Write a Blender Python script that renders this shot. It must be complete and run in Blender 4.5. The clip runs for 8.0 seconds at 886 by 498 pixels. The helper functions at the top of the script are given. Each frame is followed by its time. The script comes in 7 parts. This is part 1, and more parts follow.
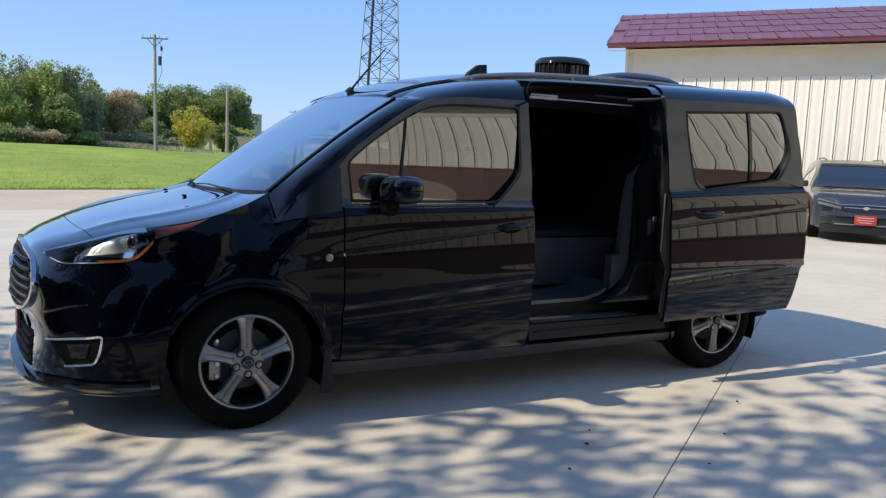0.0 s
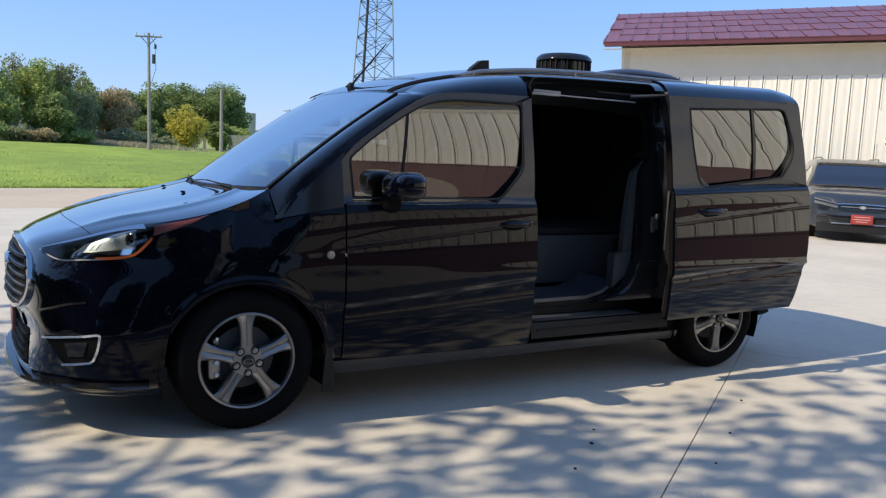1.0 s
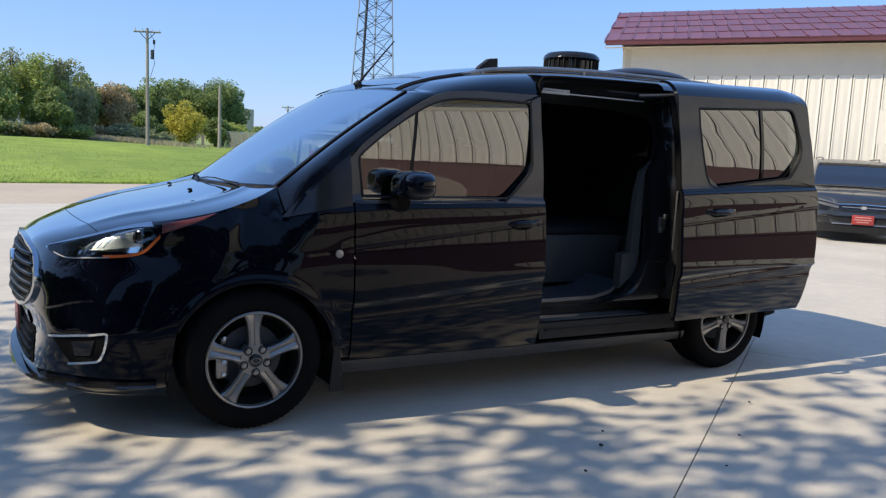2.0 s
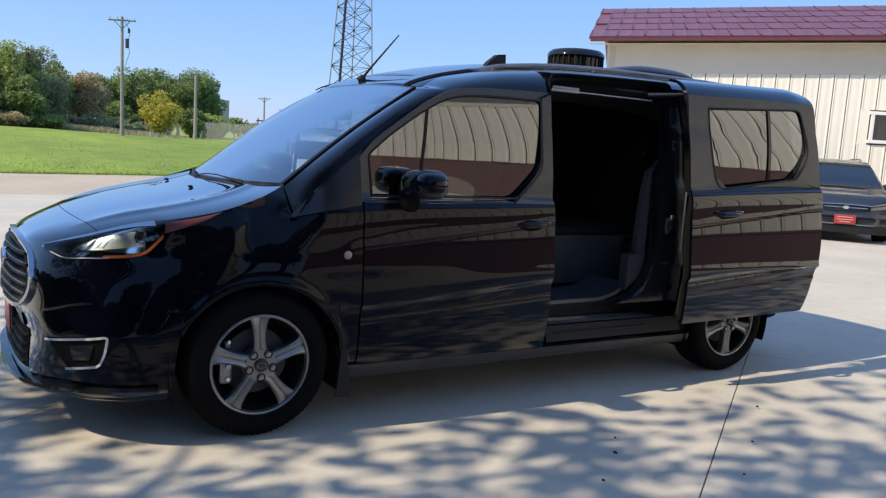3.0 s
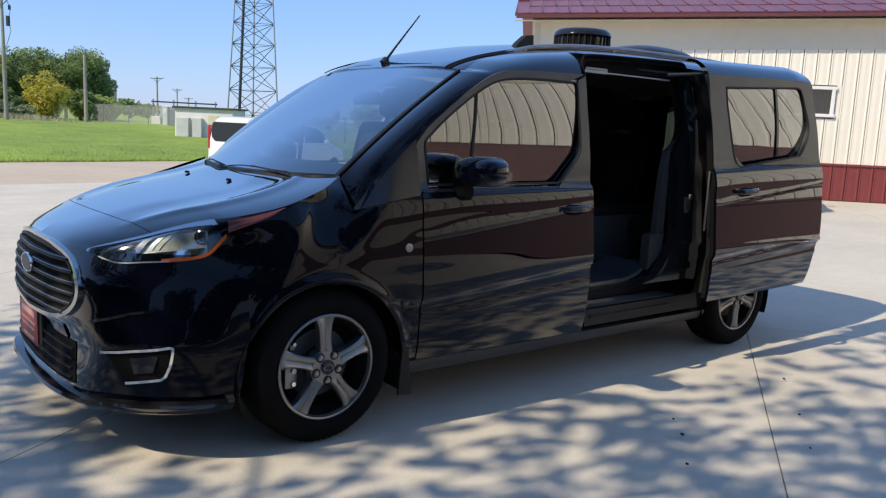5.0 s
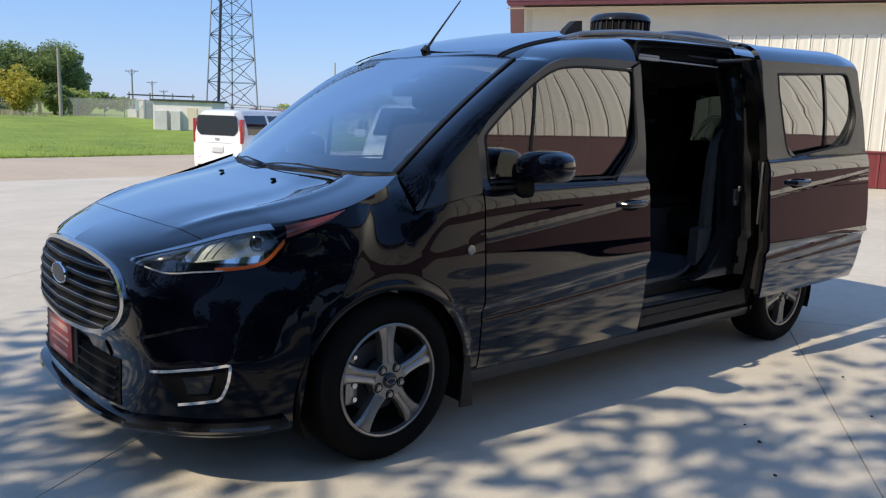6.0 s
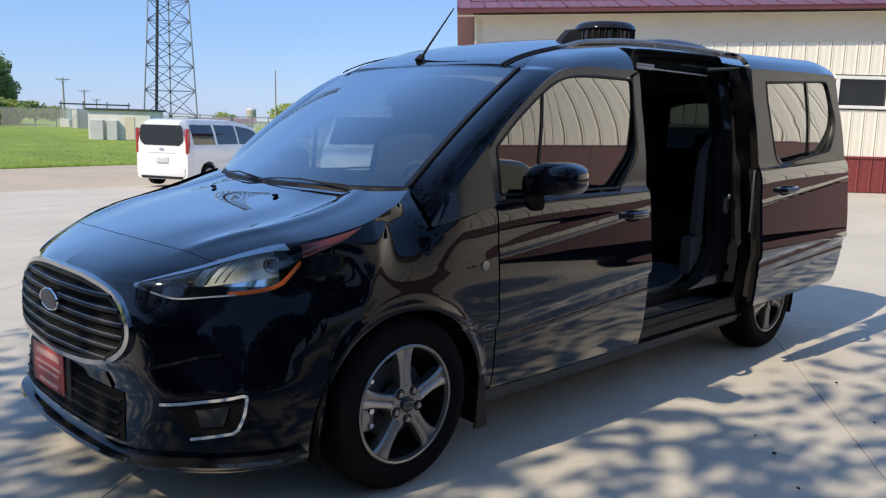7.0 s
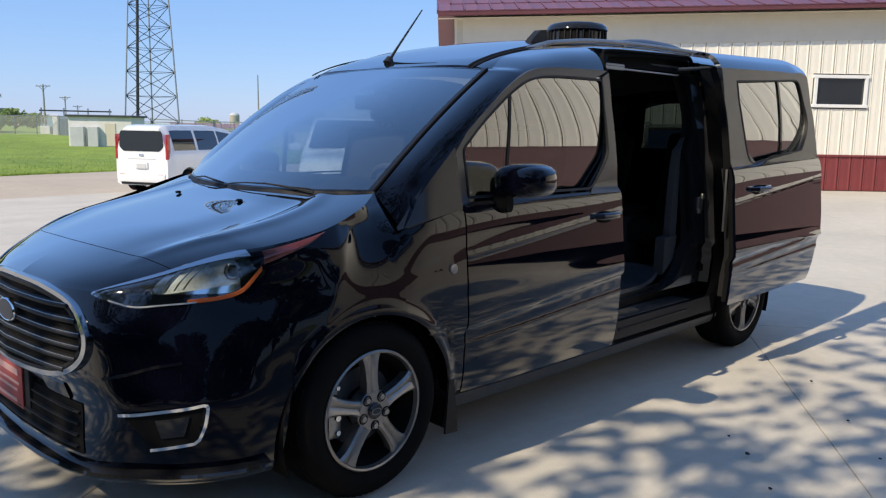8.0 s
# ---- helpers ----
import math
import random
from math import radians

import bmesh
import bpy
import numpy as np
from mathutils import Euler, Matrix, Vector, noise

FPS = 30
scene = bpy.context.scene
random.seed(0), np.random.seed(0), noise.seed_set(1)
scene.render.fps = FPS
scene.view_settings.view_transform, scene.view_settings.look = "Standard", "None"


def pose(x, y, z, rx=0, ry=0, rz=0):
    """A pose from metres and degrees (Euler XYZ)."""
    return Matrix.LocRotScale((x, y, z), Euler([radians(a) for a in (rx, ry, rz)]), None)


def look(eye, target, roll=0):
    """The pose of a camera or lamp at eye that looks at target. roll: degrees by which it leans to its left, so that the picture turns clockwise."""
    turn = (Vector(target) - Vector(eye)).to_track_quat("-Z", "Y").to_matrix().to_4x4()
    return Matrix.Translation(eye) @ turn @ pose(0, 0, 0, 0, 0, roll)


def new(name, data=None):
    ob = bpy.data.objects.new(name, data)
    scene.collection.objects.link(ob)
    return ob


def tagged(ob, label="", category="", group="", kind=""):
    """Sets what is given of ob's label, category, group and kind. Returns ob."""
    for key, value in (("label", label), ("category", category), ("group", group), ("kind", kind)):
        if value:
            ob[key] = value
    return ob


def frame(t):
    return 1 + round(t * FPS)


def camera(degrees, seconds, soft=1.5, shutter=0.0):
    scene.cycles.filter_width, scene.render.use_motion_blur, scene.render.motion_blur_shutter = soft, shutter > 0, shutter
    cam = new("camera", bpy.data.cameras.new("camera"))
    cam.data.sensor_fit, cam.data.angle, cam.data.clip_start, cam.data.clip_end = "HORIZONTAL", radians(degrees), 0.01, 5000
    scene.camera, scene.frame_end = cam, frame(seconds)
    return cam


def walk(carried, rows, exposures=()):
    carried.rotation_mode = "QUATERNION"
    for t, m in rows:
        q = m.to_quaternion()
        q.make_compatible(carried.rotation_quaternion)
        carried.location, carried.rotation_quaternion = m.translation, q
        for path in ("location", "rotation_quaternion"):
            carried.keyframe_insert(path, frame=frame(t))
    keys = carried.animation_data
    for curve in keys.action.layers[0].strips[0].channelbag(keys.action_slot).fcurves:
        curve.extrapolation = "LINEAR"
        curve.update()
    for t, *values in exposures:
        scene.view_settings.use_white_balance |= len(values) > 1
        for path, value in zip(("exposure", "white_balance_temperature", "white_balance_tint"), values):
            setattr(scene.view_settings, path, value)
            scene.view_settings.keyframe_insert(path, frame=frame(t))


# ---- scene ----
import functools

cam = camera(57.4, 8.0, soft=1.25)
PATH = [
    (0, (-1.043, -3.527, 1.329), (-0.056, -1.804, 1.088), 2.6),
    (0.5, (-1.038, -3.515, 1.339), (-0.053, -1.792, 1.087), 2.7),
    (1, (-1.054, -3.464, 1.311), (-0.055, -1.749, 1.069), 2.7),
    (1.5, (-1.067, -3.451, 1.31), (-0.07, -1.734, 1.067), 2.8),
    (3, (-1.172, -3.231, 1.328), (-0.117, -1.553, 1.068), 3.7),
    (3.5, (-1.24, -3.117, 1.317), (-0.122, -1.478, 1.06), 3.1),
    (4, (-1.364, -3.002, 1.311), (-0.174, -1.416, 1.048), 3.3),
    (4.5, (-1.559, -2.88, 1.318), (-0.327, -1.329, 1.05), 3.1),
    (5.8, (-1.759, -2.411, 1.335), (-0.497, -0.9, 0.985), 2.1),
    (6, (-1.788, -2.321, 1.326), (-0.503, -0.823, 1.002), 2.0),
    (6.5, (-1.873, -2.113, 1.334), (-0.501, -0.689, 1.035), 1.7),
    (7, (-1.911, -2.045, 1.336), (-0.52, -0.64, 1.033), 1.6),
    (7.5, (-1.907, -2.042, 1.33), (-0.499, -0.653, 1.033), 1.3),
    (8, (-1.835, -2.07, 1.334), (-0.419, -0.689, 1.039), 1.0),
]
EXPOSURE = [(0.0, 0.1, 6300, 10), (4.5, 0.08, 6300, 10), (6.0, -0.01, 6300, 10), (8.0, -0.01, 6300, 10)]
walk(cam, [(t, look(eye, target, roll)) for t, eye, target, roll in PATH], EXPOSURE)

# ---------------------------------------------------------------- light
SUN_AZ = (-0.993, 0.12)           # towards the sun, on the ground
SUN_EL = 43.0
world = bpy.data.worlds.new("sky")
scene.world = world
world.use_nodes = True
wn = world.node_tree.nodes
sky = wn.new("ShaderNodeTexSky")
sky.sky_type = "NISHITA"
sky.sun_disc = False
sky.sun_elevation = radians(SUN_EL)
sky.sun_rotation = math.atan2(SUN_AZ[0], SUN_AZ[1])
sky.air_density, sky.dust_density, sky.ozone_density = 1.0, 0.2, 1.0
haze = wn.new("ShaderNodeBackground")          # the even blue of a clear day
haze.inputs[0].default_value, haze.inputs[1].default_value = (0.21, 0.45, 1.0, 1), 0.57
both = wn.new("ShaderNodeAddShader")
wl = world.node_tree.links
wl.new(sky.outputs[0], wn["Background"].inputs[0])
wl.new(wn["Background"].outputs[0], both.inputs[0])
wl.new(haze.outputs[0], both.inputs[1])
wl.new(both.outputs[0], wn["World Output"].inputs[0])
wn["Background"].inputs[1].default_value = 0.062
sun = new("sun", bpy.data.lights.new("sun", "SUN"))
sun.data.energy, sun.data.angle, sun.data.color = 5.0, radians(0.53), (1.0, 0.855, 0.635)
sun.matrix_world = look((SUN_AZ[0] * 60, SUN_AZ[1] * 60, 60 * math.tan(radians(SUN_EL))), (0, 0, 0))


# ---------------------------------------------------------------- materials
def mat(name, base, rough=0.6, metal=0.0, grain=0.0, scale=8.0, bump=0.0, bump_scale=60.0, coat=0.0, spec=0.5, tone=None, rand=0.0, coarse=0.7):
    """A principled material whose colour varies at two scales, with fine relief."""
    m = bpy.data.materials.new(name)
    m.use_nodes = True
    nt = m.node_tree
    b = nt.nodes["Principled BSDF"]
    b.inputs["Base Color"].default_value = (*base, 1)
    b.inputs["Roughness"].default_value = rough
    b.inputs["Metallic"].default_value = metal
    b.inputs["Specular IOR Level"].default_value = spec
    b.inputs["Coat Weight"].default_value = coat
    b.inputs["Coat Roughness"].default_value = 0.015
    geo = nt.nodes.new("ShaderNodeNewGeometry")
    if grain:
        n1 = nt.nodes.new("ShaderNodeTexNoise")
        n1.inputs["Scale"].default_value, n1.inputs["Detail"].default_value, n1.inputs["Roughness"].default_value = scale, 8, coarse
        n2 = nt.nodes.new("ShaderNodeTexNoise")
        n2.inputs["Scale"].default_value, n2.inputs["Detail"].default_value = scale / 9, 4
        add = nt.nodes.new("ShaderNodeMath")
        add.operation = "ADD"
        nt.links.new(geo.outputs["Position"], n1.inputs["Vector"])
        nt.links.new(geo.outputs["Position"], n2.inputs["Vector"])
        nt.links.new(n1.outputs[0], add.inputs[0])
        nt.links.new(n2.outputs[0], add.inputs[1])
        ramp = nt.nodes.new("ShaderNodeMapRange")
        ramp.inputs[1].default_value, ramp.inputs[2].default_value = 0.65, 1.35
        nt.links.new(add.outputs[0], ramp.inputs[0])
        fac = ramp.outputs[0]
        if rand:
            oi = nt.nodes.new("ShaderNodeObjectInfo")
            mul = nt.nodes.new("ShaderNodeMath")
            mul.operation = "MULTIPLY_ADD"
            mul.inputs[1].default_value = rand
            nt.links.new(oi.outputs["Random"], mul.inputs[0])
            nt.links.new(fac, mul.inputs[2])
            fac = mul.outputs[0]
        mix = nt.nodes.new("ShaderNodeMix")
        mix.data_type = "RGBA"
        lo = tone or tuple(c * (1 - grain) for c in base)
        mix.inputs[6].default_value = (*lo, 1)
        mix.inputs[7].default_value = (*(min(1, c * (1 + grain * 0.6)) for c in base), 1)
        nt.links.new(fac, mix.inputs[0])
        nt.links.new(mix.outputs[2], b.inputs["Base Color"])
    if bump:
        n3 = nt.nodes.new("ShaderNodeTexNoise")
        n3.inputs["Scale"].default_value, n3.inputs["Detail"].default_value = bump_scale, 6
        nt.links.new(geo.outputs["Position"], n3.inputs["Vector"])
        bp = nt.nodes.new("ShaderNodeBump")
        bp.inputs["Strength"].default_value, bp.inputs["Distance"].default_value = bump, 0.01
        nt.links.new(n3.outputs[0], bp.inputs["Height"])
        nt.links.new(bp.outputs[0], b.inputs["Normal"])
    return m


def glass_mat(name, tint, ior=1.5, boost=1.0):
    """A thin pane: tinted light passes, and Fresnel drives the gloss."""
    m = bpy.data.materials.new(name)
    m.use_nodes = True
    nt = m.node_tree
    nt.nodes.clear()
    out = nt.nodes.new("ShaderNodeOutputMaterial")
    tr, gl = nt.nodes.new("ShaderNodeBsdfTransparent"), nt.nodes.new("ShaderNodeBsdfGlossy")
    tr.inputs[0].default_value = (*tint, 1)
    gl.inputs["Roughness"].default_value = 0.0
    fr = nt.nodes.new("ShaderNodeFresnel")
    fr.inputs[0].default_value = ior
    mul = nt.nodes.new("ShaderNodeMath")
    mul.operation, mul.use_clamp = "MULTIPLY", True
    mul.inputs[1].default_value = boost
    mx = nt.nodes.new("ShaderNodeMixShader")
    nt.links.new(fr.outputs[0], mul.inputs[0])
    nt.links.new(mul.outputs[0], mx.inputs[0])
    nt.links.new(tr.outputs[0], mx.inputs[1])
    nt.links.new(gl.outputs[0], mx.inputs[2])
    nt.links.new(mx.outputs[0], out.inputs[0])
    return m


def gloss_paint(name, base, gain, less):
    """Deep clear-coated paint: a dark ground under a gloss that Fresnel drives."""
    m = mat(name, base, 0.5, spec=0.0, grain=0.25, scale=300)
    nt = m.node_tree
    b, out = nt.nodes["Principled BSDF"], nt.nodes["Material Output"]
    fr, gl, mx = nt.nodes.new("ShaderNodeFresnel"), nt.nodes.new("ShaderNodeBsdfGlossy"), nt.nodes.new("ShaderNodeMixShader")
    fr.inputs[0].default_value = 1.5
    gl.inputs["Roughness"].default_value = 0.015
    k = nt.nodes.new("ShaderNodeMath")
    k.operation, k.use_clamp = "MULTIPLY_ADD", True
    k.inputs[1].default_value, k.inputs[2].default_value = gain, -gain * less
    soft, low = nt.nodes.new("ShaderNodeMath"), nt.nodes.new("ShaderNodeMath")
    soft.operation, soft.use_clamp = "MULTIPLY_ADD", True
    soft.inputs[1].default_value, soft.inputs[2].default_value = 0.74 * gain, -0.115 if less else 0.0
    low.operation = "MINIMUM"
    nt.links.new(fr.outputs[0], k.inputs[0])
    nt.links.new(fr.outputs[0], soft.inputs[0])
    nt.links.new(k.outputs[0], low.inputs[0])
    nt.links.new(soft.outputs[0], low.inputs[1])
    nt.links.new(low.outputs[0], mx.inputs[0])
    nt.links.new(b.outputs[0], mx.inputs[1])
    nt.links.new(gl.outputs[0], mx.inputs[2])
    nt.links.new(mx.outputs[0], out.inputs[0])
    return m


PAINT = gloss_paint("black_paint", (0.0017, 0.0022, 0.0060), 5.2, 0.0368)
FRAME_BLACK = mat("satin_black_frame", (0.048, 0.044, 0.041), 0.30, spec=0.6, grain=0.2, scale=120)
GLOSS_BLACK = mat("gloss_black_trim", (0.012, 0.012, 0.013), 0.05)
PLASTIC = mat("black_plastic", (0.011, 0.011, 0.012), 0.55, spec=0.3, grain=0.3, scale=90, bump=0.15, bump_scale=700)
RUBBER = mat("tyre_rubber", (0.005, 0.005, 0.0055), 0.8, spec=0.1, grain=0.35, scale=25, bump=0.2, bump_scale=300)
CAVITY = mat("underbody_black", (0.008, 0.008, 0.008), 0.9, spec=0.1, grain=0.3, scale=20)
DULL_CHROME = mat("dull_chrome", (0.42, 0.44, 0.47), 0.12, 1.0)
CHROME = mat("chrome", (0.75, 0.76, 0.78), 0.08, 1.0)
ALLOY = mat("grey_alloy", (0.27, 0.262, 0.255), 0.34, 0.8, grain=0.08, scale=60)
ALLOY_DARK = mat("dark_alloy", (0.09, 0.09, 0.09), 0.45, 0.8, grain=0.15, scale=60)
STEEL = mat("brake_steel", (0.35, 0.34, 0.33), 0.4, 0.9, grain=0.3, scale=60)
PALE_TRIM = mat("pale_grey_trim", (0.42, 0.41, 0.40), 0.5, grain=0.1, scale=60)
SILL_GREY = mat("grey_sill_plastic", (0.050, 0.048, 0.047), 0.38, grain=0.15, scale=60, bump=0.1, bump_scale=500)
TRIM_GREY = mat("grey_interior_trim", (0.055, 0.055, 0.058), 0.6, grain=0.15, scale=60, bump=0.2, bump_scale=500)
FLOOR_VINYL = mat("dark_floor_vinyl", (0.055, 0.060, 0.070), 0.28, grain=0.3, scale=25, bump=0.1, bump_scale=400)
SEAT = mat("dark_seat_cloth", (0.016, 0.016, 0.018), 0.85, grain=0.3, scale=120, bump=0.3, bump_scale=900)
SEAT_GREY = mat("grey_seat_leather", (0.20, 0.20, 0.205), 0.5, grain=0.2, scale=30, bump=0.15, bump_scale=300)
HEADLINER = mat("headliner", (0.22, 0.215, 0.20), 0.9, grain=0.1, scale=80)
LAMP_CLEAR = glass_mat("clear_lens", (0.93, 0.95, 0.96), 1.5, 1.3)
LAMP_BOWL = mat("lamp_reflector", (0.52, 0.56, 0.54), 0.26, 0.45, grain=0.55, scale=70)
AMBER = mat("amber_lens", (0.40, 0.085, 0.014), 0.25, coat=0.1, grain=0.2, scale=120)
AMBER_DARK = mat("amber_marker", (0.115, 0.026, 0.022), 0.15, coat=0.6, grain=0.25, scale=90)
RED_LENS = mat("red_lens", (0.42, 0.012, 0.012), 0.12, coat=0.8, grain=0.2, scale=80)
# one door glass in two copies: darkened to mirror, clear to see through
GLASS_FRONT = glass_mat("darkened_door_glass", (0.17, 0.185, 0.18), 1.52, 5.0)
GLASS_CLEAR = glass_mat("door_glass_seen_through", (0.72, 0.76, 0.73), 1.52, 1.0)
GLASS_DARK = glass_mat("privacy_glass", (0.05, 0.06, 0.06), 1.52, 4.2)
GLASS_REAR = glass_mat("green_tinted_glass", (0.03, 0.04, 0.037), 1.52, 1.0)
GLASS_SHIELD = glass_mat("windscreen_glass", (0.46, 0.55, 0.61), 1.52, 4.4)
PLATE_RED = mat("red_plate", (0.34, 0.042, 0.040), 0.45, grain=0.1, scale=60)
WHITE_PRINT = mat("pale_print", (0.52, 0.31, 0.29), 0.5)
CONCRETE = mat("concrete", (0.525, 0.482, 0.405), 0.85, grain=0.16, scale=7, bump=0.25, bump_scale=90, rand=0.12)
ROAD = mat("worn_road", (0.48, 0.40, 0.30), 0.9, grain=0.18, scale=3, bump=0.3, bump_scale=60)
SOIL = mat("grass_ground", (0.225, 0.295, 0.036), 0.95, grain=0.7, scale=0.45, tone=(0.105, 0.165, 0.020), bump=0.5, bump_scale=14)
GRASS = mat("grass_blades", (0.25, 0.335, 0.045), 0.8, grain=0.5, scale=1.3, tone=(0.15, 0.225, 0.028))
DRY_GRASS = mat("dry_weeds", (0.46, 0.40, 0.27), 0.9, grain=0.5, scale=1.2, tone=(0.24, 0.22, 0.12))
BARK = mat("bark", (0.10, 0.08, 0.06), 0.95, grain=0.4, scale=9, bump=0.6, bump_scale=30)


def leaf_mat(name, base, tone):
    """Leaves: diffuse with light coming through, varied from clump to clump."""
    m = mat(name, base, 0.6, grain=0.5, scale=0.9, tone=tone)
    nt = m.node_tree
    tl, mx = nt.nodes.new("ShaderNodeBsdfTranslucent"), nt.nodes.new("ShaderNodeMixShader")
    b, out = nt.nodes["Principled BSDF"], nt.nodes["Material Output"]
    src = b.inputs["Base Color"].links[0].from_socket
    nt.links.new(src, tl.inputs[0])
    mx.inputs[0].default_value = 0.4
    nt.links.new(b.outputs[0], mx.inputs[1])
    nt.links.new(tl.outputs[0], mx.inputs[2])
    nt.links.new(mx.outputs[0], out.inputs[0])
    return m


LEAF = [leaf_mat("leaf_green", (0.25, 0.32, 0.09), (0.10, 0.145, 0.042)),
        leaf_mat("leaf_bright", (0.40, 0.46, 0.11), (0.17, 0.22, 0.06)),
        leaf_mat("leaf_greygreen", (0.33, 0.35, 0.17), (0.15, 0.17, 0.08)),
        leaf_mat("leaf_rust", (0.47, 0.36, 0.19), (0.22, 0.19, 0.09)),
        leaf_mat("leaf_yellow", (0.55, 0.47, 0.06), (0.24, 0.26, 0.045))]
POLE_WOOD = mat("weathered_pole", (0.33, 0.30, 0.26), 0.9, grain=0.3, scale=4)
GALV = mat("galvanised_steel", (0.33, 0.35, 0.37), 0.5, 0.6, grain=0.2, scale=3)
DARK_STEEL = mat("dark_steel", (0.06, 0.065, 0.075), 0.6, 0.4, grain=0.2, scale=3)
CREAM = mat("cream_siding", (0.85, 0.81, 0.70), 0.5, grain=0.05, scale=2.5, rand=0.04)
EAVE_SHADE = mat("eave_shade_beige", (0.72, 0.66, 0.54), 0.6, grain=0.08, scale=3)
CREAM_TRIM = mat("cream_trim", (0.62, 0.56, 0.44), 0.6, grain=0.08, scale=3)
MAROON = mat("maroon_siding", (0.21, 0.042, 0.045), 0.45, grain=0.12, scale=4, rand=0.06)
# browner maroon: the dulling of its mirror image put into the colour
BROWN_MAROON = mat("brown_maroon_siding", (0.165, 0.098, 0.095), 0.6, grain=0.1, scale=4)
ROOF_RED = mat("maroon_roof_metal", (0.185, 0.068, 0.085), 0.42, 0.1, grain=0.18, scale=3, rand=0.12)
EDGE_RED = mat("dark_maroon_edge", (0.13, 0.040, 0.045), 0.5, grain=0.2, scale=4)
SEAM = mat("siding_joint_shadowline", (0.10, 0.095, 0.085), 0.8)
WHITE_FRAME = mat("white_window_frame", (0.80, 0.80, 0.78), 0.4)
WINDOW_DARK = gloss_paint("dark_window_glass", (0.015, 0.018, 0.024), 3.2, 0.0)
WHITE_PAINT = mat("white_paint", (0.78, 0.79, 0.80), 0.3, coat=0.8, grain=0.03, scale=30)
GREY_PAINT = mat("grey_blue_paint", (0.040, 0.046, 0.058), 0.30, 0.4, coat=0.7, grain=0.1, scale=200)
BLOCK = mat("pale_block_wall", (0.74, 0.72, 0.68), 0.9, grain=0.15, scale=2)
FAR_GREY = mat("far_grey_metal", (0.52, 0.53, 0.53), 0.7, grain=0.2, scale=1)
SILO = mat("concrete_silo", (0.42, 0.39, 0.34), 0.9, grain=0.15, scale=1)


# ---------------------------------------------------------------- mesh tools
def ease(a, b, v):
    k = min(1.0, max(0.0, (v - a) / (b - a)))
    return k * k * (3 - 2 * k)


def spline(knots):
    """A smooth curve through (position, value) knots."""
    xs = np.array([k[0] for k in knots], float)
    ys = np.array([k[1] for k in knots], float)
    h = np.diff(xs)
    s = np.diff(ys) / h
    m = np.concatenate(([s[0]], [0.0 if s[i] * s[i + 1] <= 0 else 2 * s[i] * s[i + 1] / (s[i] + s[i + 1]) for i in range(len(s) - 1)], [s[-1]]))

    def at(v):
        if v <= xs[0]:
            return float(ys[0] + m[0] * (v - xs[0]) * 0)
        if v >= xs[-1]:
            return float(ys[-1])
        i = int(np.searchsorted(xs, v) - 1)
        i = max(0, i)
        t = (v - xs[i]) / h[i]
        return float((2 * t ** 3 - 3 * t ** 2 + 1) * ys[i] + (t ** 3 - 2 * t ** 2 + t) * h[i] * m[i] + (-2 * t ** 3 + 3 * t ** 2) * ys[i + 1] + (t ** 3 - t ** 2) * h[i] * m[i + 1])
    return at


def lay(bm, rows):
    """A sheet of quads through rows of points; returns its faces."""
    vs = [[bm.verts.new(p) for p in r] for r in rows]
    out = []
    for a, b in zip(vs[:-1], vs[1:]):
        for i in range(len(a) - 1):
            out.append(bm.faces.new((a[i], a[i + 1], b[i + 1], b[i])))
    return out


def box(bm, c, s, m=None, bevel=0.0):
    r = bmesh.ops.create_cube(bm, size=1.0)
    vs = r["verts"]
    bmesh.ops.scale(bm, vec=s, verts=vs)
    if bevel:
        es = list({e for v in vs for e in v.link_edges})
        r2 = bmesh.ops.bevel(bm, geom=es, offset=bevel, segments=2, affect="EDGES", profile=0.5)
        vs = list({v for f in r2["faces"] for v in f.verts} | {v for v in vs if v.is_valid})
    bmesh.ops.translate(bm, vec=c, verts=vs)
    if m is not None:
        bmesh.ops.transform(bm, matrix=m, verts=vs)
    return vs


def tube(bm, pts, radii, seg=8, cap=True):
    """A round bar along points."""
    rings = []
    n = len(pts)
    for i, p in enumerate(pts):
        p = Vector(p)
        d = (Vector(pts[min(n - 1, i + 1)]) - Vector(pts[max(0, i - 1)])).normalized()
        a = d.orthogonal().normalized() if i == 0 else (prev - d * prev.dot(d)).normalized()
        prev = a
        b = d.cross(a)
        r = radii[i] if hasattr(radii, "__len__") else radii
        rings.append([bm.verts.new(p + (a * math.cos(2 * math.pi * k / seg) + b * math.sin(2 * math.pi * k / seg)) * r) for k in range(seg)])
    for a, b in zip(rings[:-1], rings[1:]):
        for k in range(seg):
            bm.faces.new((a[k], a[(k + 1) % seg], b[(k + 1) % seg], b[k]))
    if cap:
        bm.faces.new(rings[0][::-1])
        bm.faces.new(rings[-1])


def lathe(bm, prof, seg=48, axis="y"):
    """A turned shape round the y axis through the origin: prof holds (radius, y)."""
    rings = [[bm.verts.new((r * math.cos(2 * math.pi * k / seg), y, r * math.sin(2 * math.pi * k / seg))) for k in range(seg)] for r, y in prof]
    for a, b in zip(rings[:-1], rings[1:]):
        for k in range(seg):
            bm.faces.new((a[k], b[k], b[(k + 1) % seg], a[(k + 1) % seg]))


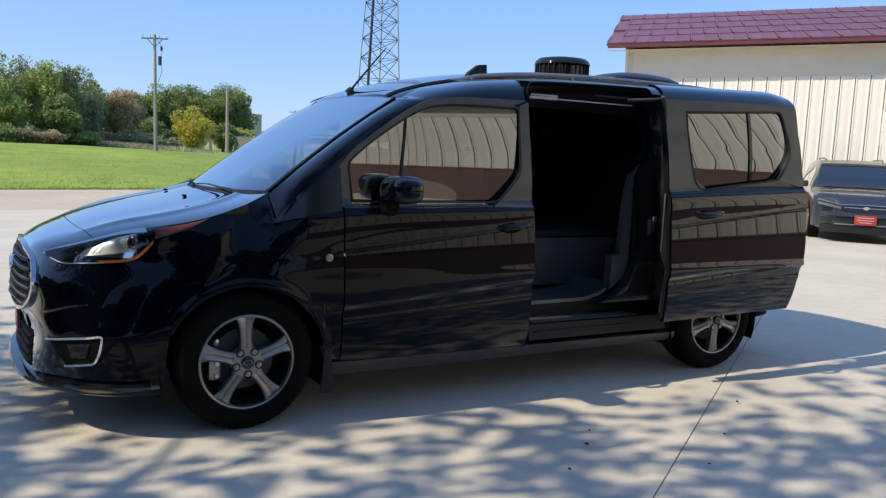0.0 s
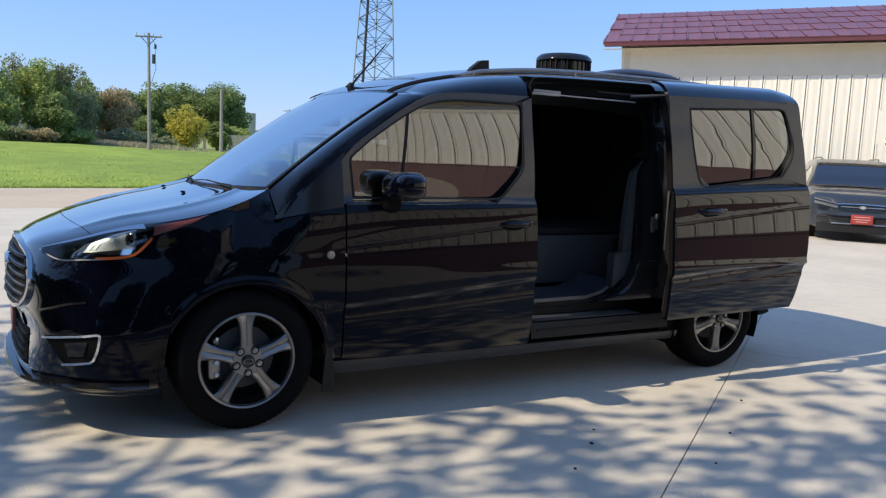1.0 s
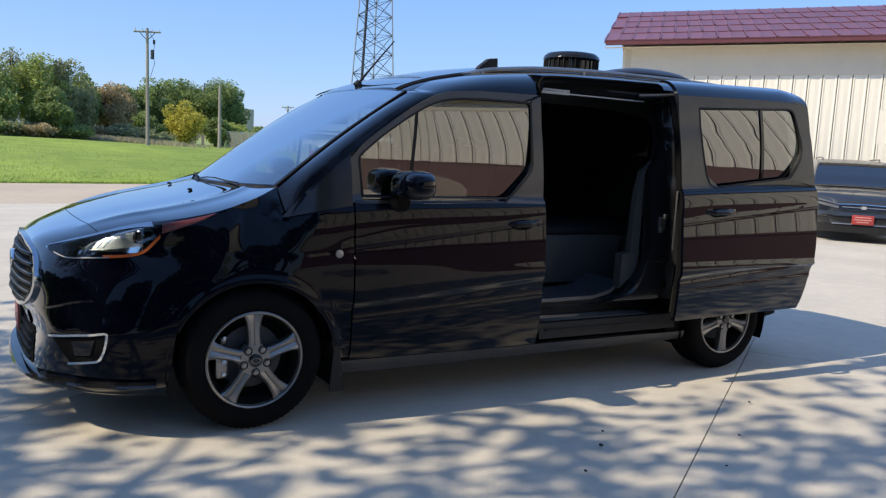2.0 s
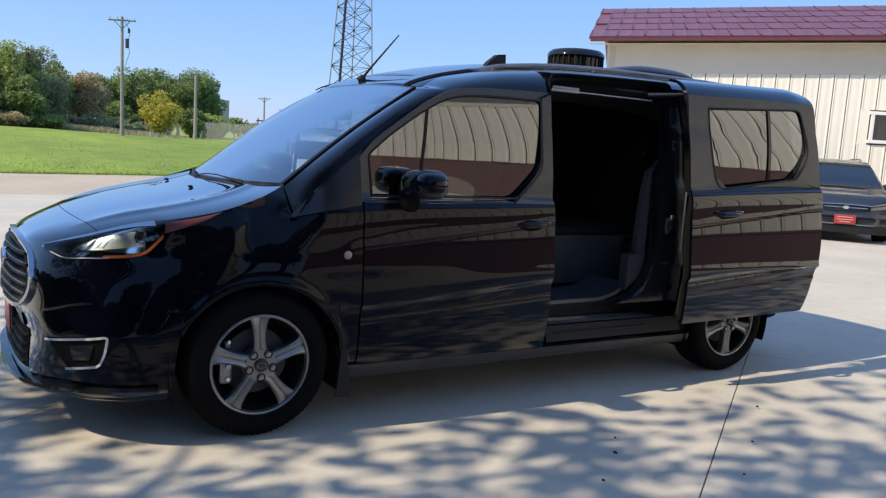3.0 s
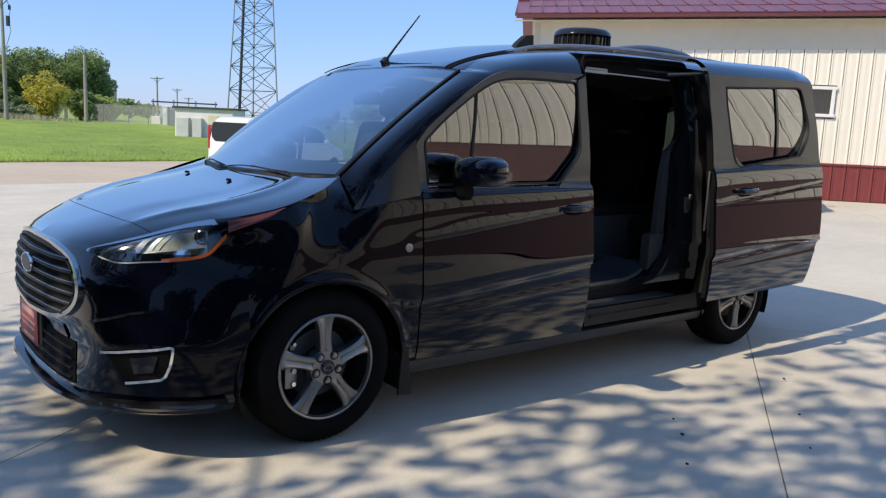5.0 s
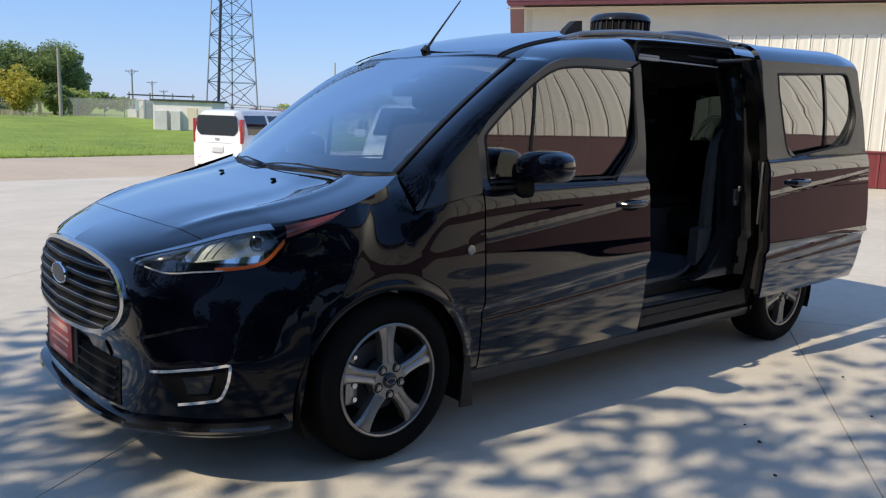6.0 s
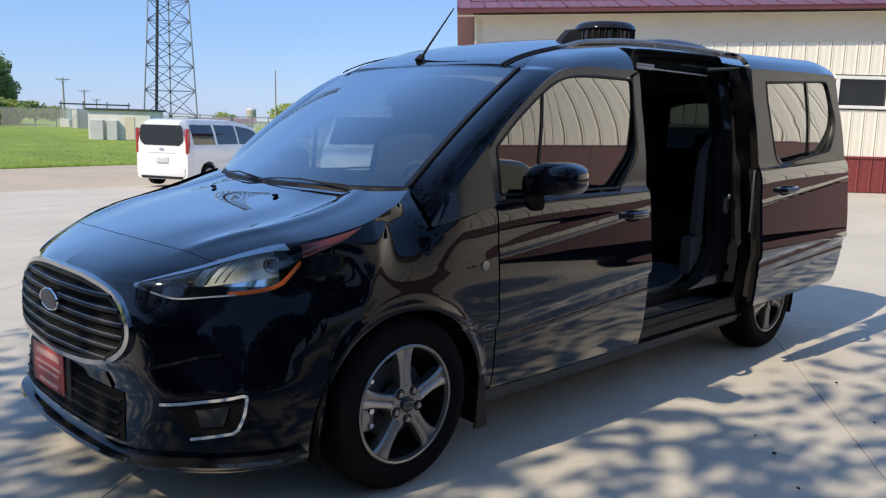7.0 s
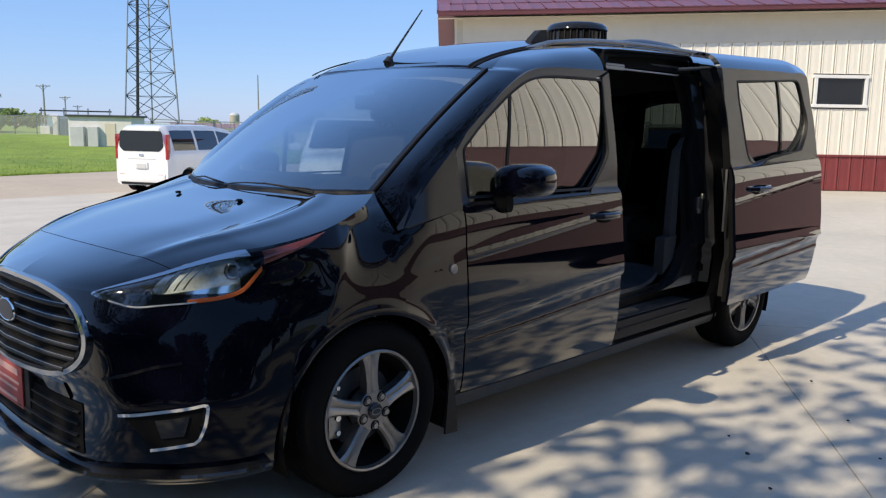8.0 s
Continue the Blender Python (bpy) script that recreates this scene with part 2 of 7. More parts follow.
def prism(bm, outline, y0, y1):
    """An outline in (x, z), extruded along y."""
    a = [bm.verts.new((x, y0, z)) for x, z in outline]
    b = [bm.verts.new((x, y1, z)) for x, z in outline]
    bm.faces.new(a)
    bm.faces.new(b[::-1])
    for i in range(len(a)):
        j = (i + 1) % len(a)
        bm.faces.new((a[i], b[i], b[j], a[j]))


def finish(name, bm, material, smooth=True, angle=35):
    bmesh.ops.recalc_face_normals(bm, faces=bm.faces)
    me = bpy.data.meshes.new(name)
    bm.to_mesh(me)
    bm.free()
    me.materials.append(material)
    if smooth:
        for p in me.polygons:
            p.use_smooth = True
        me.set_sharp_from_angle(angle=radians(angle))
    return me


def part(name, bm, material, parent, label="", smooth=True, angle=35):
    ob = new(name, finish(name, bm, material, smooth, angle))
    ob.parent = parent
    if label:
        tagged(ob, label)
    return ob


def thing(name, label, category, m=None, group="", kind=""):
    ob = new(name)
    ob.empty_display_size = 0.2
    if m is not None:
        ob.matrix_world = m
    return tagged(ob, label, category, group, kind)


def solid(name, bm, material, label, category="", group="", kind="", smooth=True, m=None):
    ob = new(name, finish(name, bm, material, smooth))
    if m is not None:
        ob.matrix_world = m
    return tagged(ob, label, category, group, kind)


# ---------------------------------------------------------------- ground
def grass_line(x):
    return 27.6 + 0.25 * x


def road_line(x):
    return 19.2 + 0.12 * x


def gz(x, y):
    """Height of the ground: level round the vans, falling to the road, rising over the grass."""
    d = -0.3 * x + 0.95 * y
    z = -0.62 * ease(3.5, 19, d)
    g = y - grass_line(x)
    if g > 0:
        z += (1.05 - 0.5 * ease(2, 22, x)) * ease(0, 46, g) + 0.10 * ease(0, 2.5, g) + 0.12 * noise.noise((x * 0.12, y * 0.12, 0)) * ease(2, 12, g)
    return z + 0.55 * ease(-4.5, -9.5, y)


def steps(lo, hi, near_lo, near_hi, fine, grow=1.25):
    out = list(np.arange(near_lo, near_hi + fine / 2, fine))
    s = fine
    while out[-1] < hi:
        s *= grow
        out.append(min(hi, out[-1] + s))
    s = fine
    while out[0] > lo:
        s *= grow
        out.insert(0, max(lo, out[0] - s))
    return out


def paved(x, y):
    return y < grass_line(x) + 0.3


bm = bmesh.new()
lay(bm, [[(x, y, gz(x, y) - (0.09 if paved(x, y) and -60 < x < 90 else 0.0)) for x in steps(-2500, 2500, -30, 60, 1.5)] for y in steps(-300, 4000, -20, 80, 1.0)])
solid("ground", bm, SOIL, "mown green grass rising gently beyond the road", "ground", kind="structure")

bm = bmesh.new()
lay(bm, [[(x, y0 + (y1 - y0) * k / 8, gz(x, y0 + (y1 - y0) * k / 8) - 0.02) for k in range(9)] for x in steps(-300, 400, -30, 60, 1.5) for y0, y1 in [(road_line(x) - 0.3, grass_line(x) + 0.25 * noise.noise((x * 0.7, 3, 0)))]])
solid("road", bm, ROAD, "tan weathered road surface between concrete and grass", "road", kind="structure")


# ---------------------------------------------------------------- the black van
# Front axle at x = 0, front towards -x, driver's side at y = 0, centre line at y = YC.
YC = 0.917
low_y = spline([(0.18, 0.13), (0.23, 0.085), (0.28, 0.056), (0.34, 0.040), (0.42, 0.031), (0.50, 0.0275), (0.588, 0.0258), (0.602, 0.0150), (0.612, 0.0100), (0.635, 0.0086), (0.66, 0.0088), (0.69, 0.0104), (0.715, 0.0122), (0.735, 0.0138), (0.75, 0.0151)])
glass_y = spline([(0.95, 0.068), (1.07, 0.072), (1.17, 0.077), (1.25, 0.087), (1.35, 0.102), (1.45, 0.121), (1.58, 0.156), (1.64, 0.177), (1.72, 0.214)])
front_in = spline([(-0.45, 0.045), (-0.2, 0.03), (0.1, 0.022), (0.5, 0.008), (0.9, 0.0), (3.25, 0.0), (3.55, 0.03), (3.72, 0.085), (3.82, 0.17), (3.9, 0.26)])
# height at which the side turns in towards the windows
turn_z = spline([(-0.45, 0.79), (0.1, 0.80), (0.3, 0.825), (0.46, 0.875), (0.75, 0.925), (1.26, 0.955), (1.55, 0.985), (1.8, 1.02), (2.1, 1.035), (2.65, 1.05), (3.9, 1.05)])


def belt_z(x):
    return 1.07 if x < 1.568 else 1.165 + 0.035 * (x - 1.575)


def soft_turn(x):
    """1 on the wing, where the side rolls in early; 0 along the doors."""
    return 1 - ease(-0.10, 0.28, x)


def crease(x, z):
    """Low creases of the doors, rising towards the tail."""
    k = ease(0.30, 0.50, x)
    return k * (-0.0045 * math.exp(-((z - 0.498 - 0.066 * (x - 0.62)) / 0.010) ** 2) - 0.0035 * math.exp(-((z - 0.838 - 0.105 * (x - 0.42)) / 0.007) ** 2))


def side_y(x, z):
    if z <= 0.75:
        tilt = 0.085 * (x - 1.0) * ease(0.22, 0.42, z) * (1 - ease(0.68, 0.75, z)) * ease(0.1, 0.5, x)
        return low_y(z - tilt) + crease(x, z)
    h = turn_z(x)
    u = min(1.0, (z - 0.75) / (h - 0.75))
    y = 0.0151 + (h - 0.75) * (0.086 * u + 0.010 * u * u) + crease(x, z)
    if z <= h:
        return y
    g, v = glass_y(z) + 0.05 * soft_turn(x) * (1 - ease(1.10, 1.45, z)), (z - h) / (belt_z(x) - h)
    return g if v >= 1 else y + (g - y) * (v * soft_turn(x) + (1 - soft_turn(x)) * (0.10 * v + 0.15 * v * v + 0.75 * v ** 4))


def S(x, z):
    """The driver's side of the body: y at a place along it and a height."""
    return side_y(x, z) + front_in(x)


def along(pts, n):
    """n + 1 points spread evenly over a polyline."""
    pts = [Vector((p[0], p[1], 0)) for p in pts]
    ls = np.concatenate(([0], np.cumsum([(b - a).length for a, b in zip(pts[:-1], pts[1:])])))
    out = []
    for k in range(n + 1):
        v = ls[-1] * k / n
        i = min(len(pts) - 2, int(np.searchsorted(ls, v, "right") - 1))
        t = (v - ls[i]) / max(1e-9, ls[i + 1] - ls[i])
        p = pts[i].lerp(pts[i + 1], t)
        out.append((p.x, p.y))
    return out


def smooth_line(pts, per=8):
    """A rounded line through 2D points."""
    out = []
    n = len(pts)
    for i in range(n - 1):
        p0, p1, p2, p3 = (np.array(pts[max(0, min(n - 1, i + k))], float) for k in (-1, 0, 1, 2))
        for k in range(per):
            t = k / per
            out.append(tuple(0.5 * (2 * p1 + (p2 - p0) * t + (2 * p0 - 5 * p1 + 4 * p2 - p3) * t * t + (3 * p1 - p0 - 3 * p2 + p3) * t ** 3)))
    out.append(tuple(pts[-1]))
    return out


def mirror_y(bm):
    bmesh.ops.scale(bm, vec=(1, -1, 1), verts=bm.verts)
    bmesh.ops.translate(bm, vec=(0, 2 * YC, 0), verts=bm.verts)


def skin(low, high, nu, nv, off=0.0, depth=0.025, surface=S, move=(0, 0, 0), flip=False):
    """A curved side panel between two lines in (x, z), with thickness."""
    bm = bmesh.new()
    a, b = along(low, nu), along(high, nu)
    out, inn = [], []
    for j in range(nv + 1):
        t = j / nv
        r1, r2 = [], []
        for (x0, z0), (x1, z1) in zip(a, b):
            x, z = x0 + (x1 - x0) * t, z0 + (z1 - z0) * t
            y = surface(x, z) + off
            r1.append((x + move[0], y + move[1], z + move[2]))
            r2.append((x + move[0], y + depth + move[1], z + move[2]))
        out.append(r1)
        inn.append(r2)
    if depth:
        n = nu
        ring_o = out[0] + [r[-1] for r in out[1:]] + out[-1][-2::-1] + [r[0] for r in out[-2:0:-1]]
        ring_i = inn[0] + [r[-1] for r in inn[1:]] + inn[-1][-2::-1] + [r[0] for r in inn[-2:0:-1]]
        lay(bm, out)
        lay(bm, inn)
        lay(bm, [ring_o + ring_o[:1], ring_i + ring_i[:1]])
        bmesh.ops.remove_doubles(bm, verts=bm.verts, dist=0.0004)
    else:
        lay(bm, out)
    if flip:
        mirror_y(bm)
    return bm


def hoop(outline, width, off, depth, surface=S, move=(0, 0, 0), flip=False, centre=None):
    """A frame that follows a closed outline in (x, z) on the side, width inwards."""
    outline = along(list(outline) + [outline[0]], 110)[:-1]
    cx, cz = centre or (sum(p[0] for p in outline) / len(outline), sum(p[1] for p in outline) / len(outline))
    n = len(outline)
    bm = bmesh.new()
    rows = [[], [], [], []]
    for i in range(n + 1):
        p, q, r = (Vector((*outline[(i + k) % n], 0)) for k in (-1, 0, 1))
        t = ((q - p).normalized() + (r - q).normalized()).normalized()
        nrm = Vector((-t.y, t.x, 0))
        if nrm.dot(Vector((cx, cz, 0)) - q) < 0:
            nrm = -nrm
        w = q + nrm * width
        for row, (x, z), o in ((rows[0], (q.x, q.y), depth), (rows[1], (q.x, q.y), 0), (rows[2], (w.x, w.y), 0), (rows[3], (w.x, w.y), depth)):
            row.append((x + move[0], surface(x, z) + off + o + move[1], z + move[2]))
    lay(bm, rows)
    bmesh.ops.remove_doubles(bm, verts=bm.verts, dist=0.0003)
    if flip:
        mirror_y(bm)
    return bm


# nose: level outlines through seven stations, from the side round to the centre line
NOSE_AT = (0, 15, 30, 45, 60, 75, 90)
NOSE_Z = (0.16, 0.25, 0.45, 0.55, 0.68, 0.79, 0.92, 1.0)
nose_x = [spline(list(zip(NOSE_Z, xs))) for xs in (
    (-0.38, -0.365, -0.345, -0.30, -0.20, -0.15, -0.10, -0.05), (-0.48, -0.48, -0.47, -0.45, -0.40, -0.36, -0.30, -0.15),
    (-0.60, -0.62, -0.605, -0.60, -0.57, -0.53, -0.40, -0.20), (-0.71, -0.74, -0.72, -0.74, -0.73, -0.68, -0.50, -0.25),
    (-0.81, -0.855, -0.82, -0.84, -0.845, -0.81, -0.57, -0.30), (-0.855, -0.895, -0.872, -0.90, -0.895, -0.872, -0.63, -0.33),
    (-0.865, -0.905, -0.885, -0.922, -0.91, -0.89, -0.645, -0.345))]
nose_y = [spline(list(zip(NOSE_Z, ys))) for ys in (
    (0.17, 0.095, 0.067, 0.064, 0.060, 0.066, 0.095, 0.12), (0.18, 0.11, 0.09, 0.098, 0.105, 0.125, 0.135, 0.15),
    (0.235, 0.17, 0.14, 0.16, 0.18, 0.20, 0.18, 0.20), (0.33, 0.27, 0.22, 0.26, 0.29, 0.31, 0.27, 0.30),
    (0.48, 0.43, 0.33, 0.39, 0.43, 0.48, 0.42, 0.45), (0.69, 0.66, 0.60, 0.64, 0.66, 0.68, 0.65, 0.66),
    (YC, YC, YC, YC, YC, YC, YC, YC))]


@functools.lru_cache(None)
def nose_level(z):
    return spline(list(zip(NOSE_AT, [f(z) for f in nose_x]))), spline(list(zip(NOSE_AT, [f(z) for f in nose_y])))


def nose(theta, z, out=0.0):
    """A point on the nose: theta 0 at the side, 90 on the centre line."""
    fx, fy = nose_level(round(z, 5))
    th = theta if theta <= 90 else 180 - theta
    x, y = fx(th), fy(th)
    if out:
        a, b = max(0.0, th - 0.8), min(90.0, th + 0.8)
        dx, dy = fx(b) - fx(a), fy(b) - fy(a)
        if th > 89.2:
            dx = 0.0
        k = math.hypot(dx, dy) or 1.0
        x, y = x - dy / k * out, y + dx / k * out
    return Vector((x, y if theta <= 90 else 2 * YC - y, z))


def bisect_theta(axis, goal, z):
    """theta at which the nose reaches a given x (falling) or y (rising) at height z."""
    f = nose_level(round(z, 5))[axis]
    lo, hi = 0.0, 90.0
    for _ in range(22):
        m = (lo + hi) / 2
        if (f(m) > goal) == (axis == 0):
            lo = m
        else:
            hi = m
    return (lo + hi) / 2


def nose_theta(y, z):
    """theta at which the nose stands y across at height z."""
    return bisect_theta(1, y, z)


def nose_patch(low, high, nu, nv, out, depth=0.02, flip=False):
    """A piece that follows the nose between two lines in (theta, z)."""
    bm = bmesh.new()
    a, b = along(low, nu), along(high, nu)
    o1 = [[nose(p[0] + (q[0] - p[0]) * j / nv, p[1] + (q[1] - p[1]) * j / nv, out) for p, q in zip(a, b)] for j in range(nv + 1)]
    o2 = [[nose(p[0] + (q[0] - p[0]) * j / nv, p[1] + (q[1] - p[1]) * j / nv, out - depth) for p, q in zip(a, b)] for j in range(nv + 1)]
    lay(bm, o1)
    lay(bm, o2)
    r1 = o1[0] + [r[-1] for r in o1[1:]] + o1[-1][-2::-1] + [r[0] for r in o1[-2:0:-1]]
    r2 = o2[0] + [r[-1] for r in o2[1:]] + o2[-1][-2::-1] + [r[0] for r in o2[-2:0:-1]]
    lay(bm, [r1 + r1[:1], r2 + r2[:1]])
    bmesh.ops.remove_doubles(bm, verts=bm.verts, dist=0.0004)
    if flip:
        mirror_y(bm)
    return bm


def nose_band(line, width, out, depth, close=False, flip=False, n=40):
    """A raised band along a line in (theta, z)."""
    bm = bmesh.new()
    pts = line
    rows = [[], [], [], []]
    P = [nose(t, z, out) for t, z in pts]
    m = len(P)
    idx = list(range(m)) + ([0] if close else [])
    for i in idx:
        t, z = pts[i]
        a = P[i - 1] if (close or i > 0) else P[i]
        b = P[(i + 1) % m] if (close or i < m - 1) else P[i]
        tg = (b - a).normalized()
        nr = (nose(t, z, 0.02) - nose(t, z, 0)).normalized()
        w = tg.cross(nr).normalized() * width / 2
        for row, s, d in zip(rows, (1, 1, -1, -1), (-depth, 0, 0, -depth)):
            row.append(P[i] + w * s + nr * d)
    lay(bm, rows)
    if flip:
        mirror_y(bm)
    return bm


TRI_BLACK = mat("satin_black_panel", (0.016, 0.016, 0.018), 0.16, spec=0.4, grain=0.2, scale=80)
van = thing("black_van", "glossy black passenger van with its sliding door open, parked on concrete", "van")


# -- nose shell, bonnet and bumper
bm = bmesh.new()
rows = []
for z in np.linspace(0.185, 0.802, 30):
    half = [nose(t, z) for t in np.linspace(bisect_theta(0, -0.335, z) if nose_x[0](z) > -0.335 else 0.0, 90, 49)]
    rows.append(half + [Vector((p.x, 2 * YC - p.y, p.z)) for p in half[-2::-1]])
lay(bm, rows)
part("front_bumper", bm, PAINT, van)

# outer edge of the bonnet, along the lamp and back to the windscreen
edge_y = spline([(-0.82, 0.486), (-0.653, 0.349), (-0.545, 0.281), (-0.436, 0.215), (-0.375, 0.171), (-0.27, 0.137), (-0.16, 0.122), (0.0, 0.140), (0.132, 0.207)])
edge_z = spline([(-0.82, 0.800), (-0.653, 0.862), (-0.545, 0.901), (-0.436, 0.930), (-0.375, 0.942), (-0.28, 0.960), (-0.16, 0.988), (0.0, 1.042), (0.132, 1.096)])
bonnet_z = spline([(-0.888, 0.802), (-0.868, 0.822), (-0.82, 0.850), (-0.76, 0.876), (-0.66, 0.915), (-0.50, 0.965), (-0.33, 1.005), (-0.16, 1.042), (-0.062, 1.072)])
bonnet_edge = spline([(0.0, -0.81), (0.344, -0.62), (0.6, -0.38), (0.8, -0.15), (1.0, 0.118)])


def bonnet_point(s, u):
    """s: 0 at the grille, 1 at the windscreen; u: -1 and 1 at the outer edges."""
    t, mid = abs(u), YC - 0.030 * ease(0.2, 1.0, s)
    cx = -0.888 + 0.826 * s ** 1.3
    ex = bonnet_edge(s)
    x = cx + (ex - cx) * t ** 2.2
    fall = 0.35 * t ** 2 + 0.65 * t ** 6
    z = bonnet_z(cx) + (edge_z(ex) - bonnet_z(cx)) * fall
    y = mid + (mid - edge_y(ex)) * u
    # a raised crease towards each side, a shallow hollow inside it
    z += (0.007 * math.exp(-((t - 0.80 + 0.08 * s) / 0.055) ** 2) - 0.004 * math.exp(-((t - 0.58) / 0.13) ** 2)) * ease(0.22, 0.55, s) * (1 - ease(0.93, 1.0, t))
    p = Vector((x, y, z))
    k = 1 - ease(0.0, 0.26, s)
    if k:
        flat = bonnet_edge(0.0) + 0.888
        base = Vector((-0.888 + flat * t ** 2.2, YC + (YC - edge_y(-0.81)) * u, 0.802 + (edge_z(-0.81) - 0.802) * fall))
        want = nose(90 - 30 * t if u <= 0 else 90 + 30 * t, 0.802)
        p += (want - base) * k
    return p


def bonnet_sheet(s0, s1, n):
    bm = bmesh.new()
    lay(bm, [[bonnet_point(s, u) for u in np.linspace(-1, 1, 161)] for s in np.linspace(s0, s1, n)])
    return bm


part("front_panel", bonnet_sheet(0.0, 0.342, 16), PAINT, van)
part("bonnet", bonnet_sheet(0.346, 1.0, 80), PAINT, van)
# bonnet shut line
bm = bmesh.new()
lay(bm, [[bonnet_point(s, u) - Vector((0, 0, d)) for u in np.linspace(-0.99, 0.99, 70)] for s, d in ((0.338, 0.004), (0.341, 0.012), (0.347, 0.012), (0.350, 0.004))])
part("bonnet_gap", bm, CAVITY, van)
# lower lip
bm = bmesh.new()
rows = []
for o, z in ((0.0, 0.255), (0.034, 0.248), (0.042, 0.238), (0.038, 0.226), (0.0, 0.19)):
    rows.append([nose(t, z, o) for t in np.linspace(7, 173, 60)])
lay(bm, rows)
part("bumper_lip", bm, GLOSS_BLACK, van)

# -- grille
HALF = [(nose_theta(y, z), z) for y, z in ((0.72, 0.801), (0.60, 0.783), (0.515, 0.750), (0.452, 0.700), (0.432, 0.648), (0.452, 0.594), (0.53, 0.545), (0.68, 0.519))]
GRILLE = smooth_line([(90, 0.807)] + HALF + [(90, 0.508)] + [(180 - t, z) for t, z in HALF[::-1]] + [(90, 0.807)], 6)[:-1]
GR = GRILLE[:6 * (len(HALF) + 1) + 1]


def inside_row(z):
    """Left and right theta of the grille opening at a height."""
    c = [(t, h) for t, h in GR]
    best = 90.0
    for (t0, h0), (t1, h1) in zip(c[:-1], c[1:]):
        if min(h0, h1) <= z <= max(h0, h1) and abs(h1 - h0) > 1e-6:
            best = min(best, t0 + (t1 - t0) * (z - h0) / (h1 - h0))
    return best


bm = bmesh.new()
rows = []
for k in range(15):
    z = 0.515 + 0.287 * k / 14
    tl = inside_row(min(0.800, max(0.516, z)))
    rows.append([nose(t, z, 0.004) for t in np.linspace(tl, 180 - tl, 40)])
lay(bm, rows)
grille = part("grille", bm, CAVITY, van, "black slatted grille in a chrome surround")
part("grille_surround", nose_band(GRILLE, 0.017, 0.018, 0.03, close=True), DULL_CHROME, grille, "chrome surround")
part("grille_inner_edge", nose_band([(90 + (t - 90) * 0.955, 0.66 + (z - 0.66) * 0.90) for t, z in GRILLE], 0.012, 0.015, 0.02, close=True), PLASTIC, grille)
for k in range(6):
    z = 0.556 + 0.040 * k
    tl = inside_row(z) + 1.2
    bm = bmesh.new()
    lay(bm, [[nose(t, z + dz, o) for t in np.linspace(tl, 180 - tl, 50)] for dz, o in ((-0.011, 0.004), (-0.008, 0.018), (0.0, 0.021), (0.007, 0.016), (0.010, 0.004))])
    part("grille_slat", bm, PLASTIC, grille)
    bm = bmesh.new()
    lay(bm, [[nose(t, z + dz, o) for t in np.linspace(tl, 180 - tl, 50)] for dz, o in ((0.0045, 0.0190), (0.0065, 0.0182))])
    part("slat_edge", bm, ALLOY, grille)
# oval badge, a plain shape
bm = bmesh.new()
c0 = nose(90, 0.690, 0.010)
rings = []
for s, o in ((1.0, -0.01), (1.0, 0.012), (0.93, 0.016), (0.86, 0.0145)):
    rings.append([Vector((c0.x - o, YC + 0.088 * s * math.cos(a), 0.690 + 0.040 * s * math.sin(a))) for a in np.linspace(0, 2 * math.pi, 33)])
lay(bm, rings)
part("front_badge", bm, CHROME, grille)
bm = bmesh.new()
bm.faces.new([bm.verts.new((c0.x - 0.0155, YC + 0.076 * math.cos(a), 0.690 + 0.034 * math.sin(a))) for a in np.linspace(0, 2 * math.pi, 32, endpoint=False)])
part("badge_face", bm, mat("badge_blue_black", (0.030, 0.034, 0.050), 0.5, spec=0.3), grille)

# -- lower intake with bars and red plate
bm = bmesh.new()
lay(bm, [[nose(t, z, 0.003) for t in np.linspace(nose_theta(0.475 - 0.02 * (0.44 - z) / 0.16, z), 180 - nose_theta(0.475 - 0.02 * (0.44 - z) / 0.16, z), 40)] for z in np.linspace(0.285, 0.445, 8)])
intake = part("lower_intake", bm, CAVITY, van, "black lower air intake with thin bars")
for k in range(4):
    z = 0.305 + 0.037 * k
    bm = bmesh.new()
    lay(bm, [[nose(t, z + dz, o) for t in np.linspace(nose_theta(0.485, z), 180 - nose_theta(0.485, z), 50)] for dz, o in ((-0.0045, 0.003), (-0.003, 0.011), (0.002, 0.012), (0.004, 0.003))])
    part("intake_bar", bm, PLASTIC, intake)
bm = bmesh.new()
lay(bm, [[nose(t, z, o) for t in np.linspace(nose_theta(0.54, 0.45), 180 - nose_theta(0.54, 0.45), 40)] for z, o in ((0.446, 0.001), (0.45, 0.006), (0.496, 0.006), (0.502, 0.001))])
part("bumper_beam", bm, GLOSS_BLACK, van)
px = -0.902
bm = bmesh.new()
box(bm, (px + 0.012, 1.03, 0.405), (0.02, 0.40, 0.165), bevel=0.004)
part("plate_holder", bm, PLASTIC, van)
bm = bmesh.new()
box(bm, (px - 0.002, 1.03, 0.408), (0.006, 0.305, 0.152), bevel=0.0015)
plate = part("dealer_plate", bm, PLATE_RED, van, "red dealer plate with pale lettering bars")
for zz, w, h in ((0.458, 0.235, 0.024), (0.418, 0.25, 0.010), (0.392, 0.21, 0.010), (0.352, 0.19, 0.013)):
    bm = bmesh.new()
    box(bm, (px - 0.0058, 1.03, zz), (0.0016, w, h))
    part("lettering_bar", bm, WHITE_PRINT, plate, smooth=False)

# -- wings: x from the nose back to the door
ARCH_R = 0.372


def arch(x, cx, low):
    d = ARCH_R ** 2 - (x - cx) ** 2
    return max(low, 0.305 + math.sqrt(d)) if d > 0 else low


